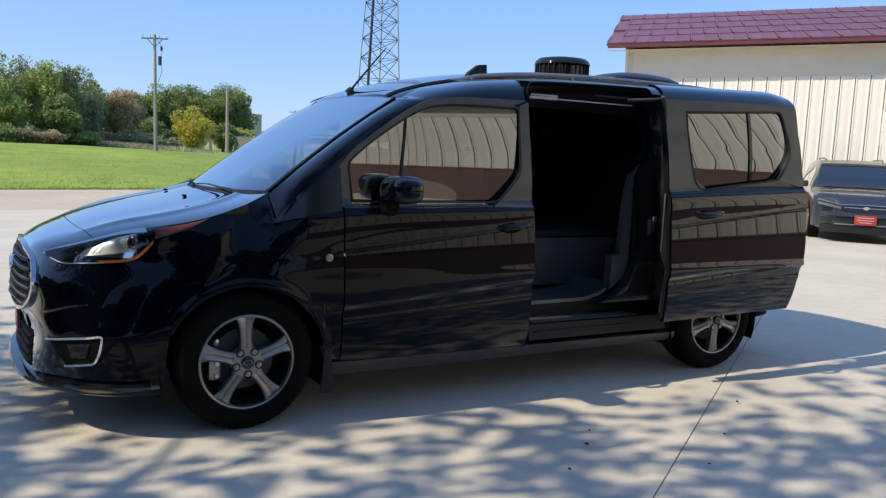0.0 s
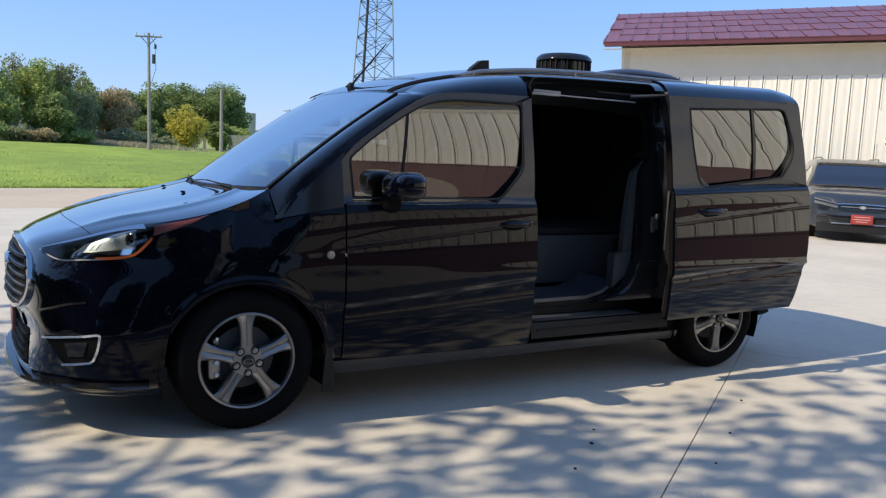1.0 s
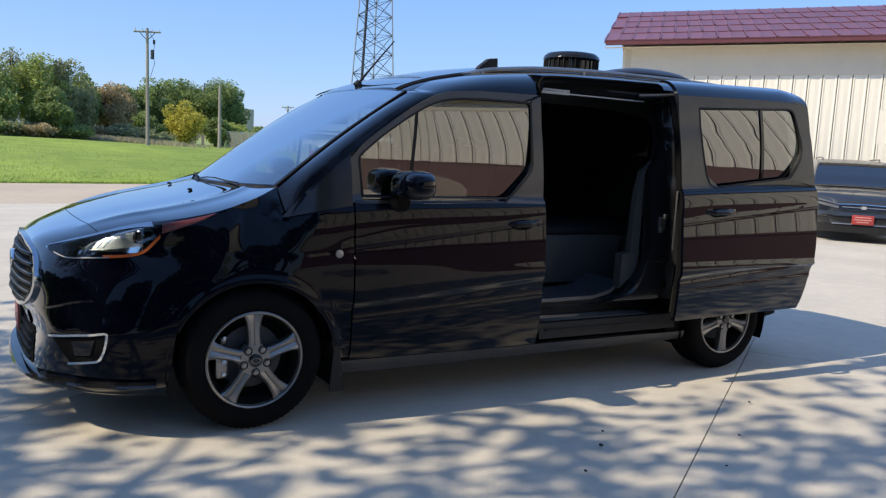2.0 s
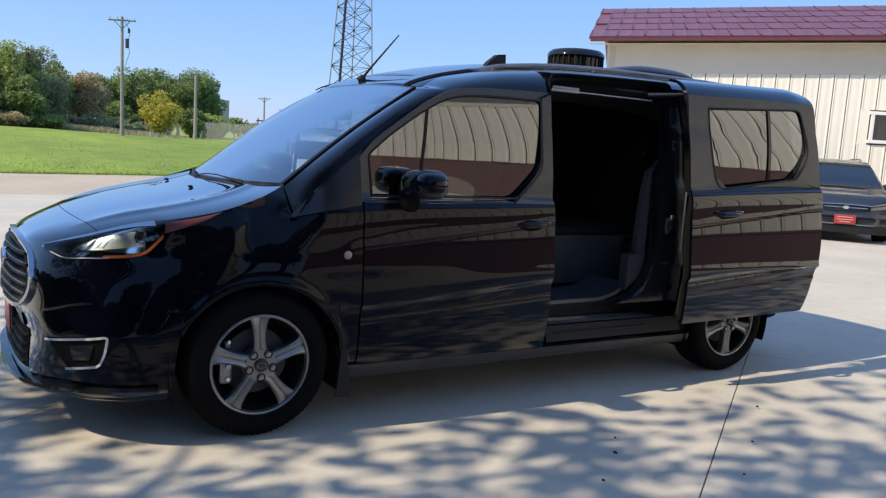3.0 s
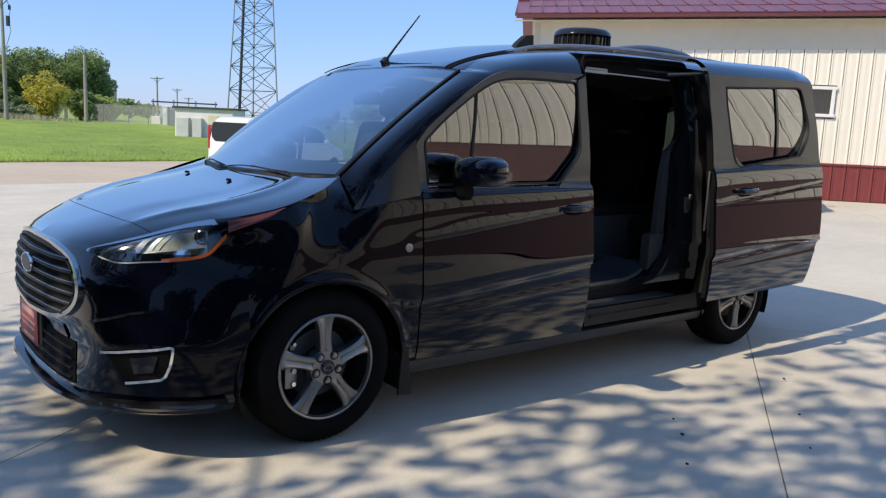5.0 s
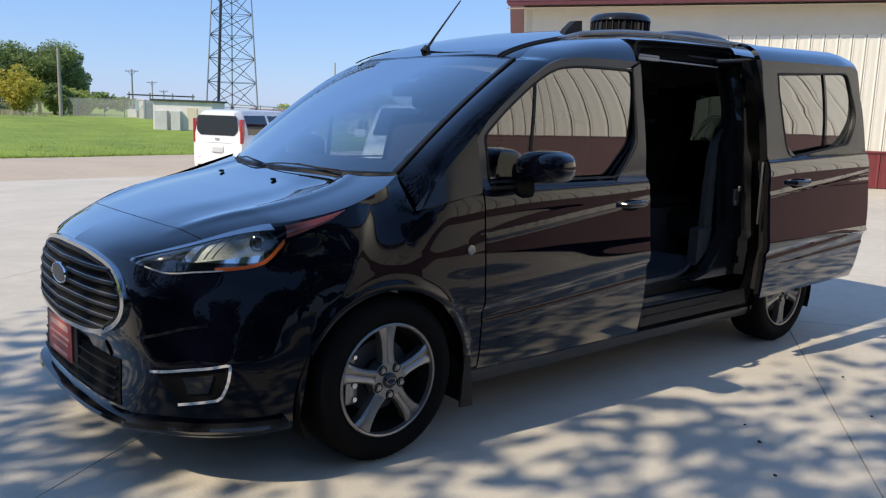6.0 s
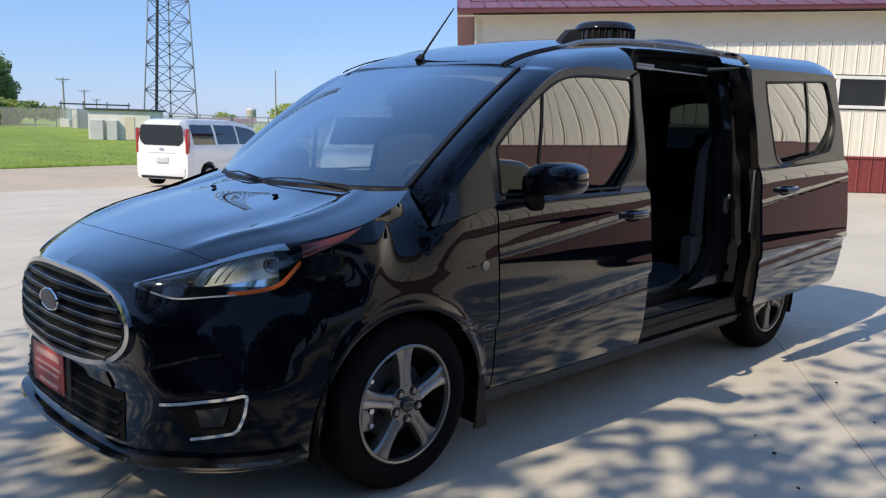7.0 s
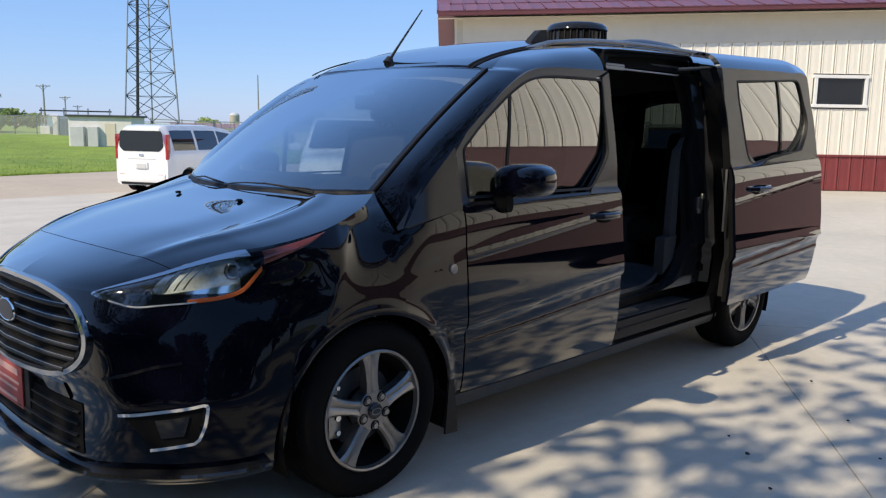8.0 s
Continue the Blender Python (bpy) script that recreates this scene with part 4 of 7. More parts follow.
    bm.faces.new([bm.verts.new((0.7755, -0.035 + 0.108 * math.copysign(abs(math.cos(a)) ** 0.6, math.cos(a)), 1.128 + 0.050 * math.copysign(abs(math.sin(a)) ** 0.6, math.sin(a)))) for a in np.linspace(0, 2 * math.pi, 32, endpoint=False)])
    if flip:
        mirror_y(bm)
    part("mirror_glass", bm, CHROME, mirror)
# round badge on the wing
bm = bmesh.new()
lathe(bm, [(0.019, 0.004), (0.019, -0.005), (0.014, -0.007), (0.001, -0.006)], 24)
bmesh.ops.translate(bm, vec=(0.379, S(0.379, 0.80), 0.802), verts=bm.verts)
part("wing_badge", bm, ALLOY, van, "small round silver badge")

# -- sill under the doors
for flip in (False, True):
    bm = skin([(0.40, 0.205), (2.72, 0.215)], [(0.40, 0.282), (2.72, 0.268)], 20, 4, -0.004, 0.06, flip=flip)
    part("sill", bm, SILL_GREY, van, "dark grey sill trim")

# -- sliding doors: the driver's one slid back and out, the other closed
SLIDE = (0.875, -0.195, 0.0)


def rear_edge(z):
    return spline([(0.40, 2.575), (0.60, 2.620), (0.88, 2.662), (1.10, 2.664), (1.25, 2.655), (1.55, 2.640), (1.72, 2.635)])(z)


WIN_S = [(1.722, 1.622), (2.44, 1.668)] + smooth_line([(2.44, 1.668), (2.50, 1.655), (2.535, 1.56), (2.555, 1.47), (2.552, 1.40), (2.52, 1.33), (2.455, 1.25), (2.42, 1.234)], 4)[1:] + [(1.90, 1.172)] + smooth_line([(1.84, 1.164), (1.795, 1.172), (1.755, 1.24), (1.730, 1.40)], 4)


def sliding_door(parent, move, flip):
    zs = np.linspace(0, 1, 84)
    bm = bmesh.new()
    rows, inn = [], []
    for t in zs:
        r, q = [], []
        for u in np.linspace(0, 1, 34):
            zb = 0.392 + 0.028 * u
            z = zb + (1.165 + 0.035 * u - zb) * t
            x = 1.575 + (rear_edge(z) - 1.575) * u
            y = S(x, z) - 0.006 * math.exp(-((z - 0.60 - 0.10 * u) / 0.02) ** 2)
            r.append((x + move[0], y + move[1], z))
            q.append((x + move[0], y + 0.03 + move[1], z))
        rows.append(r)
        inn.append(q)
    lay(bm, rows)
    lay(bm, inn)
    r1 = rows[0] + [r[-1] for r in rows[1:]] + rows[-1][-2::-1] + [r[0] for r in rows[-2:0:-1]]
    r2 = inn[0] + [r[-1] for r in inn[1:]] + inn[-1][-2::-1] + [r[0] for r in inn[-2:0:-1]]
    lay(bm, [r1 + r1[:1], r2 + r2[:1]])
    bmesh.ops.remove_doubles(bm, verts=bm.verts, dist=0.0004)
    if flip:
        mirror_y(bm)
    door = part("sliding_door", bm, PAINT, parent, "black sliding door, slid open" if not flip else "black sliding door, closed")
    kw = dict(move=move, flip=flip)
    part("door_header", skin([(1.575, 1.616), (2.44, 1.666), (2.51, 1.650)], [(1.575, 1.684), (2.57, 1.716), (2.632, 1.690)], 24, 4, -0.003, 0.03, surface=slide_frame, **kw), FRAME_BLACK, door)
    bm = bmesh.new()
    rows = []
    for dz, dy, end in ((0.0, 0.0, 2.632), (0.025, 0.010, 2.634), (0.055, 0.026, 2.628), (0.080, 0.046, 2.614), (0.100, 0.072, 2.590), (0.113, 0.103, 2.555), (0.119, 0.140, 2.51)):
        rows.append([(x + move[0], slide_frame(min(x, 2.6), 1.690) + dy - 0.001 + move[1], 1.682 + 0.028 * (x - 1.575) + dz * 0.78 - 0.022 * ease(2.45, 2.65, x)) for x in np.linspace(1.575, end, 24)])
    lay(bm, rows)
    lay(bm, [[r[0] for r in rows], [(r[0][0] + 0.01, r[0][1] + 0.03, r[0][2] - 0.01) for r in rows]])
    lay(bm, [[r[-1] for r in rows], [(r[-1][0] - 0.01, r[-1][1] + 0.05, r[-1][2] - 0.01) for r in rows]])
    if flip:
        mirror_y(bm)
    part("door_top", bm, PAINT, door)
    part("front_post", skin([(1.575, 1.150), (1.575, 1.30), (1.575, 1.624)], [(1.86, 1.166), (1.757, 1.24), (1.722, 1.626)], 16, 4, -0.003, 0.03, surface=slide_frame, **kw), FRAME_BLACK, door)
    part("rear_post", skin([(2.42, 1.230), (2.46, 1.25), (2.522, 1.33), (2.554, 1.40), (2.556, 1.47), (2.536, 1.56), (2.505, 1.655)], [(2.657, 1.200), (2.655, 1.25), (2.650, 1.36), (2.646, 1.45), (2.640, 1.55), (2.637, 1.62), (2.632, 1.692)], 24, 4, -0.003, 0.03, surface=slide_frame, **kw), FRAME_BLACK, door)
    part("belt_strip", skin([(1.575, 1.138), (2.66, 1.192)], [(1.85, 1.168), (2.45, 1.238)], 24, 2, -0.004, 0.02, **kw), GLOSS_BLACK, door)
    g = part("door_glass", skin([(x, 1.155 + 0.075 * (x - 1.72)) for x in np.linspace(1.72, 2.57, 40)], [(x, 1.630 + 0.055 * (x - 1.72)) for x in np.linspace(1.715, 2.555, 40)], 39, 40, 0.010, 0.0, surface=bowed, **kw),
             GLASS_DARK if not flip else GLASS_REAR, door, "dark tinted window")
    g.visible_shadow = False
    part("glass_seal", hoop(WIN_S, 0.009, -0.006, 0.016, surface=slide_frame, **kw), PLASTIC, door)
    part("glass_bar", skin([(2.232, 1.205), (2.254, 1.206)], [(2.212, 1.650), (2.232, 1.651)], 2, 12, 0.002, 0.008, surface=bowed, **kw), GLOSS_BLACK, door)
    bm = bmesh.new()
    hy = S(1.84, 1.02) + move[1]
    x0 = 1.80 + move[0]
    tube(bm, [(x0 - 0.03, hy + 0.005, 1.024), (x0 - 0.015, hy - 0.030, 1.026), (x0 + 0.04, hy - 0.040, 1.028), (x0 + 0.09, hy - 0.036, 1.030), (x0 + 0.115, hy - 0.01, 1.030)], [0.012, 0.016, 0.016, 0.017, 0.014], 10)
    box(bm, (x0 + 0.125, hy - 0.012, 1.031), (0.045, 0.02, 0.032), bevel=0.006)
    if flip:
        mirror_y(bm)
    part("door_handle", bm, PAINT, door)
    # the same painted shade, a flat oval behind this handle
    bm = bmesh.new()
    bm.faces.new([bm.verts.new((x0 + 0.04 + 0.075 * math.cos(a), hy - 0.003, 1.020 + 0.028 * math.sin(a))) for a in np.linspace(0, 2 * math.pi, 24, endpoint=False)])
    if flip:
        mirror_y(bm)
    part("handle_recess", bm, CAVITY, door)
    # inner trim
    bm = skin([(1.60, 0.43), (2.50, 0.45)], [(1.60, 1.14), (2.62, 1.17)], 8, 6, 0.04, 0.04, **kw)
    part("inner_trim", bm, TRIM_GREY if flip else PLASTIC, door)
    # rubber front edge and latch
    bm = skin([(1.567, 0.41), (1.575, 0.41)], [(1.567, 1.15), (1.575, 1.15)], 1, 30, 0.012, 0.025, **kw)
    part("edge_seal", bm, RUBBER, door)
    bm = skin([(1.566, 1.15), (1.5745, 1.15)], [(1.566, 1.68), (1.5745, 1.68)], 1, 24, -0.001, 0.036, **kw)
    part("edge_seal", bm, RUBBER, door)
    if not flip:
        bm = bmesh.new()
        box(bm, (1.556 + move[0], S(1.6, 0.95) + 0.05 + move[1], 0.97), (0.006, 0.012, 0.34), bevel=0.002)
        part("edge_strip", bm, TRIM_GREY, door)
    return door


quarter_glass = spline([(1.10, 0.117), (1.20, 0.1165), (1.28, 0.116), (1.36, 0.118), (1.44, 0.1245), (1.52, 0.1345), (1.60, 0.147), (1.72, 0.170)])


def bowed(x, z):
    """Large side glass: a slight twist, and fine waves that bend what it mirrors."""
    return quarter_glass(z) + 0.022 * (x - 2.15) * (z - 1.40) + 0.00013 * math.sin(12.6 * x) * math.sin(39 * z + 8 * x)


def slide_frame(x, z):
    """Window frame of the sliding door, flush with the glass at its top."""
    return min(S(x, z), bowed(x, z) + 0.004)


slid = sliding_door(van, SLIDE, False)
for ob in [slid] + list(slid.children):
    # the opened door hangs a little askew: its tail end stands further out
    for v in ob.data.vertices:
        along_door = v.co.x - SLIDE[0]
        v.co.x -= 0.037 * (2.65 - along_door)
        v.co.y += 0.045 * (2.05 - along_door)
sliding_door(van, (0, 0, 0), True)

# -- body behind the doors: door surround, rear quarter, tail


def quarter(flip):
    xs = np.linspace(2.57 if not flip else 2.635, 3.93, 44)
    low = [(x, arch(x, 3.063, 0.27 if x < 3.063 else 0.30)) for x in xs]
    bm = bmesh.new()
    rows = []
    for t in np.linspace(0, 1, 36):
        r = []
        for x, z0 in low:
            z = z0 + (min(1.73, roof_c(x) - 0.10) - z0) * t
            r.append((x, S(x, z) + 0.012 + flare(x, z, 3.063), z))
        rows.append(r)
    lay(bm, rows)
    if flip:
        mirror_y(bm)
    # driver's quarter in dead black: dark gap behind the slid door put into colour
    part("rear_quarter", bm, PAINT if flip else CAVITY, van)
    bm = bmesh.new()
    lay(bm, [[(3.063 + 0.385 * math.cos(a), y, 0.305 + 0.385 * math.sin(a)) for a in np.linspace(-0.35, math.pi + 0.35, 30)] for y in (0.06, 0.36)])
    if flip:
        mirror_y(bm)
    part("arch_liner", bm, CAVITY, van)
    bm = skin([(3.44, 0.17), (3.49, 0.17)], [(3.43, 0.40), (3.47, 0.40)], 2, 4, 0.01, 0.2, flip=flip)
    part("mud_flap", bm, PLASTIC, van)


quarter(False)
quarter(True)
# tail with its window opening
def tail_point(u, z):
    dx = spline([(0.25, -0.03), (0.35, 0.02), (0.60, 0.035), (0.80, 0.0), (1.2, -0.02), (1.5, -0.06), (1.70, -0.12)])(z)
    y0 = S(3.90, z) + 0.02
    return (3.90 + dx + 0.03 * math.sin(math.pi * u), y0 + (2 * YC - 2 * y0) * u, z)


bm = bmesh.new()
for u0, u1, z0, z1 in ((0, 1, 0.25, 1.20), (0, 0.13, 1.20, 1.55), (0.87, 1, 1.20, 1.55), (0, 1, 1.55, 1.60)):
    lay(bm, [[tail_point(u, z) for u in np.linspace(u0, u1, 12)] for z in np.linspace(z0, z1, 10)])
tail = part("tailgate", bm, PAINT, van)
bm = bmesh.new()
lay(bm, [[tail_point(u, z) for u in np.linspace(0.12, 0.88, 12)] for z in np.linspace(1.19, 1.56, 8)])
g = part("rear_glass", bm, GLASS_REAR, tail, "green tinted rear window")
g.visible_shadow = False
# black pillar posts of the doorway
for flip in (False, True):
    bm = skin([(1.566, 0.29), (1.585, 0.29)], [(1.556, 1.70), (1.574, 1.70)], 2, 30, 0.022, 0.10, surface=lambda x, z: S(1.55, z), flip=flip)
    part("door_post", bm, PAINT, van)
bm = skin([(1.50, 1.05), (1.72, 1.05)], [(1.50, 1.70), (1.72, 1.70)], 4, 10, 0.05, 0.05, flip=True)
part("post_lining", bm, PLASTIC, van)
# rear edge of the doorway, a stepped line
REAR_LINE = smooth_line([(2.10, 0.475), (2.27, 0.520), (2.36, 0.62), (2.405, 0.78), (2.405, 1.10), (2.42, 1.235), (2.49, 1.33), (2.515, 1.45), (2.50, 1.66)], 6)
bm = bmesh.new()
pts = along(REAR_LINE, 44)
rows = [[(2.62, S(2.6, z) + 0.022, z) for x, z in pts], [(2.565, S(2.56, z) + 0.026, z) for x, z in pts], [(2.545, S(2.55, z) + 0.075, z) for x, z in pts], [(x + 0.03, S(x, z) + 0.080, z) for x, z in pts], [(x + 0.004, S(x, z) + 0.092, z) for x, z in pts], [(x, S(x, z) + 0.15, z) for x, z in pts], [(x + 0.02, S(x, z) + 0.16, z) for x, z in pts]]
lay(bm, rows)
part("rear_door_post", bm, TRI_BLACK, van)
bm = bmesh.new()
pts = along(REAR_LINE, 40)[14:]
lay(bm, [[(x + 0.004, S(x, z) + 0.086, z) for x, z in pts], [(x - 0.008, S(x, z) + 0.090, z) for x, z in pts], [(x - 0.008, S(x, z) + 0.115, z) for x, z in pts]])
part("door_seal", bm, RUBBER, van)
# grey inner pillar trim with a stepped foot
bm = bmesh.new()
prism(bm, [(2.33, 0.66), (2.345, 0.95), (2.36, 1.12), (2.385, 1.235), (2.43, 1.262), (2.50, 1.33), (2.44, 1.225), (2.412, 1.10), (2.408, 0.66)], 0.20, 0.24)
prism(bm, [(2.265, 0.535), (2.27, 0.74), (2.345, 0.75), (2.405, 0.75), (2.38, 0.62)], 0.19, 0.25)
part("pillar_trim", bm, TRIM_GREY, van, "grey plastic pillar trim")
# latch striker and bolts on the post
for nm, xx, zz, w, h in (("latch_plate", 2.485, 0.935, 0.05, 0.075), ("striker", 2.50, 0.975, 0.026, 0.03), ("striker", 2.47, 0.895, 0.026, 0.03), ("bump_stop", 2.53, 0.56, 0.035, 0.04)):
    bm = bmesh.new()
    box(bm, (xx, 0.104 if nm == "latch_plate" else 0.096, zz), (w, 0.016, h), bevel=0.004)
    part(nm, bm, STEEL if nm != "bump_stop" else RUBBER, van)
# upper rail of the doorway and roller arm
bm = skin([(1.56, 1.655), (2.50, 1.665)], [(1.56, 1.735), (2.52, 1.752)], 24, 4, 0.03, 0.10)
part("upper_rail", bm, CAVITY, van)
bm = bmesh.new()
tube(bm, [(1.60, 0.235, 1.665), (2.0, 0.24, 1.685), (2.46, 0.235, 1.69)], 0.011, 8)
tube(bm, [(2.30, 0.19, 1.675), (2.48, 0.10, 1.690), (2.56, 0.05, 1.690)], 0.010, 8)
part("roller_track", bm, DARK_STEEL, van)
bm = bmesh.new()
box(bm, (1.70, 0.225, 1.655), (0.22, 0.02, 0.030), bevel=0.006)
box(bm, (1.98, 0.225, 1.648), (0.78, 0.014, 0.008), bevel=0.002)
part("grab_handle", bm, PALE_TRIM, van)
DOORWAY_EDGE = smooth_line([(1.580, 1.62), (1.580, 1.67), (1.60, 1.705), (1.66, 1.728), (2.0, 1.742), (2.40, 1.752), (2.49, 1.748), (2.525, 1.70), (2.53, 1.60)], 5)
bm = bmesh.new()
lay(bm, [[(x, S(x, min(1.72, z)) + o, z + dz) for x, z in DOORWAY_EDGE] for o, dz in ((0.012, 0.010), (0.0, 0.005), (0.0, -0.003), (0.02, -0.008))])
part("doorway_seal", bm, RUBBER, van)
# step well: tread with ribs, floor edge
bm = bmesh.new()
lay(bm, [[(1.59, 0.06, 0.300), (2.62, 0.06, 0.300)], [(1.59, 0.075, 0.385), (2.62, 0.075, 0.385)], [(1.59, 0.24, 0.392), (2.62, 0.24, 0.392)], [(1.59, 0.245, 0.470), (2.62, 0.245, 0.470)]])
part("step_well", bm, PLASTIC, van)
for k in range(7):
    bm = bmesh.new()
    box(bm, (2.02, 0.095 + 0.018 * k, 0.393), (0.78, 0.007, 0.006), bevel=0.002)
    part("tread_rib", bm, TRIM_GREY, van)
bm = bmesh.new()
box(bm, (1.98, 0.066, 0.345), (0.70, 0.012, 0.012), bevel=0.003)
part("step_edge", bm, PLASTIC, van)
bm = bmesh.new()
pts = [(1.60, 0.485), (2.10, 0.490), (2.22, 0.515), (2.30, 0.57)]
lay(bm, [[(x, 0.225, z - 0.02) for x, z in along(pts, 16)], [(x, 0.230, z) for x, z in along(pts, 16)], [(x, 0.27, z + 0.004) for x, z in along(pts, 16)], [(x, 0.55, z + 0.002) for x, z in along(pts, 16)]])
part("floor_edge", bm, FLOOR_VINYL, van, "dark vinyl floor edge")

# single sheets of the body all face outwards
SHEETS = {"front_wing", "pillar_foot", "windscreen_pillar", "rear_quarter", "roof", "bonnet", "front_bumper", "front_panel", "tailgate", "door_top"}
for ob in list(bpy.data.objects):
    if ob.type == "MESH" and ob.name.split(".")[0] in SHEETS:
        bm = bmesh.new()
        bm.from_mesh(ob.data)
        for f in bm.faces:
            c = f.calc_center_median()
            axis = Vector((min(3.4, max(0.1, c.x)), YC, min(0.95, c.z)))
            if f.normal.dot(c - axis) < 0:
                f.normal_flip()
        bm.to_mesh(ob.data)
        bm.free()

# -- interior shell
bm = bmesh.new()
lay(bm, [[(0.15, 0.22, 0.40), (3.80, 0.22, 0.478)], [(0.15, 1.61, 0.40), (3.80, 1.61, 0.478)]])
part("cabin_floor", bm, FLOOR_VINYL, van)
bm = bmesh.new()
lay(bm, [[(x, YC + Y, roof_c(x) - crown(abs(Y)) - 0.055) for Y in np.linspace(-0.66, 0.66, 11)] for x in np.linspace(0.78, 3.8, 16)])
part("roof_lining", bm, HEADLINER, van)
bm = bmesh.new()
for y0, y1, z0, z1 in ((0.2, 1.63, 0.45, 1.21), (0.36, 0.46, 1.21, 1.56), (1.38, 1.47, 1.21, 1.56), (0.40, 1.43, 1.56, 1.66)):
    lay(bm, [[(3.82, y0, z0), (3.82, y1, z0)], [(3.80, y0, z1), (3.80, y1, z1)]])
part("rear_lining", bm, PLASTIC, van)
for yy, x0 in ((0.20, 2.62), (1.634, 2.70)):
    bm = bmesh.new()
    lay(bm, [[(x0, yy, 0.45), (3.80, yy, 0.45)], [(x0, yy, 1.10), (3.80, yy, 1.10)], [(x0, yy + (0.04 if yy < 1 else -0.04), 1.70), (3.72, yy + (0.10 if yy < 1 else -0.10), 1.64)]])
    part("side_lining", bm, PLASTIC, van)
# low grey cabinet against the far side
bm = bmesh.new()
box(bm, (2.2, 1.10, 0.64), (1.60, 0.80, 0.32), bevel=0.02)
cab = part("low_bench", bm, mat("bench_grey", (0.095, 0.088, 0.085), 0.7, grain=0.2, scale=30), van, "dark grey low bench box")
bm = bmesh.new()
box(bm, (2.2, 1.10, 0.825), (1.62, 0.82, 0.05), bevel=0.02)
part("bench_top", bm, SEAT, cab)
# dashboard, wheel, front seats
bm = bmesh.new()
rows = []
for x, z in ((0.12, 1.085), (0.25, 1.112), (0.42, 1.118), (0.50, 1.09), (0.53, 1.0), (0.50, 0.85), (0.52, 0.6)):
    rows.append([(x + 0.03 * math.cos((y - YC) * 2.2), y, z - 0.015 * abs(y - YC)) for y in np.linspace(0.22, 1.61, 16)])
lay(bm, rows)
part("dashboard", bm, PLASTIC, van)
bm = bmesh.new()
c, nrm = Vector((0.60, 0.55, 1.01)), Vector((0.85, 0, 0.52)).normalized()
u, w = Vector((0, 1, 0)), nrm.cross(Vector((0, 1, 0)))
ring = [c + (u * math.cos(a) + w * math.sin(a)) * 0.185 for a in np.linspace(0, 2 * math.pi, 33)]
tube(bm, ring, 0.015, 8, cap=False)
for a in (0.1, math.pi - 0.1, -math.pi / 2):
    tube(bm, [c, c + (u * math.cos(a) + w * math.sin(a)) * 0.18], 0.014, 6)
tube(bm, [c + nrm * 0.02, c - nrm * 0.25], [0.07, 0.03], 12)
part("steering_wheel", bm, TRIM_GREY, van)


def seat(x, y, m_, name="front_seat", lab=""):
    bm = bmesh.new()
    box(bm, (x, y, 0.70), (0.50, 0.50, 0.16), bevel=0.05)
    s = part(name, bm, m_, van, lab)
    bm = bmesh.new()
    box(bm, (0, 0, 0.31), (0.13, 0.50, 0.62), bevel=0.05)
    for v in bm.verts:
        if v.co.x < 0 and abs(v.co.y) > 0.15:
            v.co.x -= 0.03
    bmesh.ops.transform(bm, matrix=Matrix.Translation((x + 0.22, y, 0.72)) @ Matrix.Rotation(radians(14), 4, "Y"), verts=bm.verts)
    part("backrest", bm, m_, s)
    bm = bmesh.new()
    box(bm, (0, 0, 0.09), (0.10, 0.27, 0.18), bevel=0.04)
    tube(bm, [(0, -0.06, -0.06), (0, -0.06, 0.05)], 0.006, 6)
    tube(bm, [(0, 0.06, -0.06), (0, 0.06, 0.05)], 0.006, 6)
    bmesh.ops.transform(bm, matrix=Matrix.Translation((x + 0.375, y, 1.36)) @ Matrix.Rotation(radians(12), 4, "Y"), verts=bm.verts)
    part("headrest", bm, m_, s)


seat(0.98, 0.52, SEAT_GREY)
seat(0.80, 1.30, SEAT)
seat(2.95, 0.50, SEAT, "rear_seat")
seat(2.95, 1.31, SEAT, "rear_seat")
# interior mirror
bm = bmesh.new()
box(bm, (0.70, YW, 1.45), (0.03, 0.24, 0.07), bevel=0.012)
part("interior_mirror", bm, PLASTIC, van)
# floor pan
bm = bmesh.new()
lay(bm, [[(-0.60, 0.36, 0.24), (3.85, 0.36, 0.27)], [(-0.60, 1.47, 0.24), (3.85, 1.47, 0.27)]])
lay(bm, [[(0.42, 0.12, 0.24), (2.66, 0.12, 0.24)], [(0.42, 1.71, 0.24), (2.66, 1.71, 0.24)]])
part("underbody", bm, CAVITY, van)
bm = bmesh.new()
for x in (0.0, 3.063):
    tube(bm, [(x, 0.25, 0.32), (x, 1.58, 0.32)], 0.035, 8)
part("axle", bm, CAVITY, van)


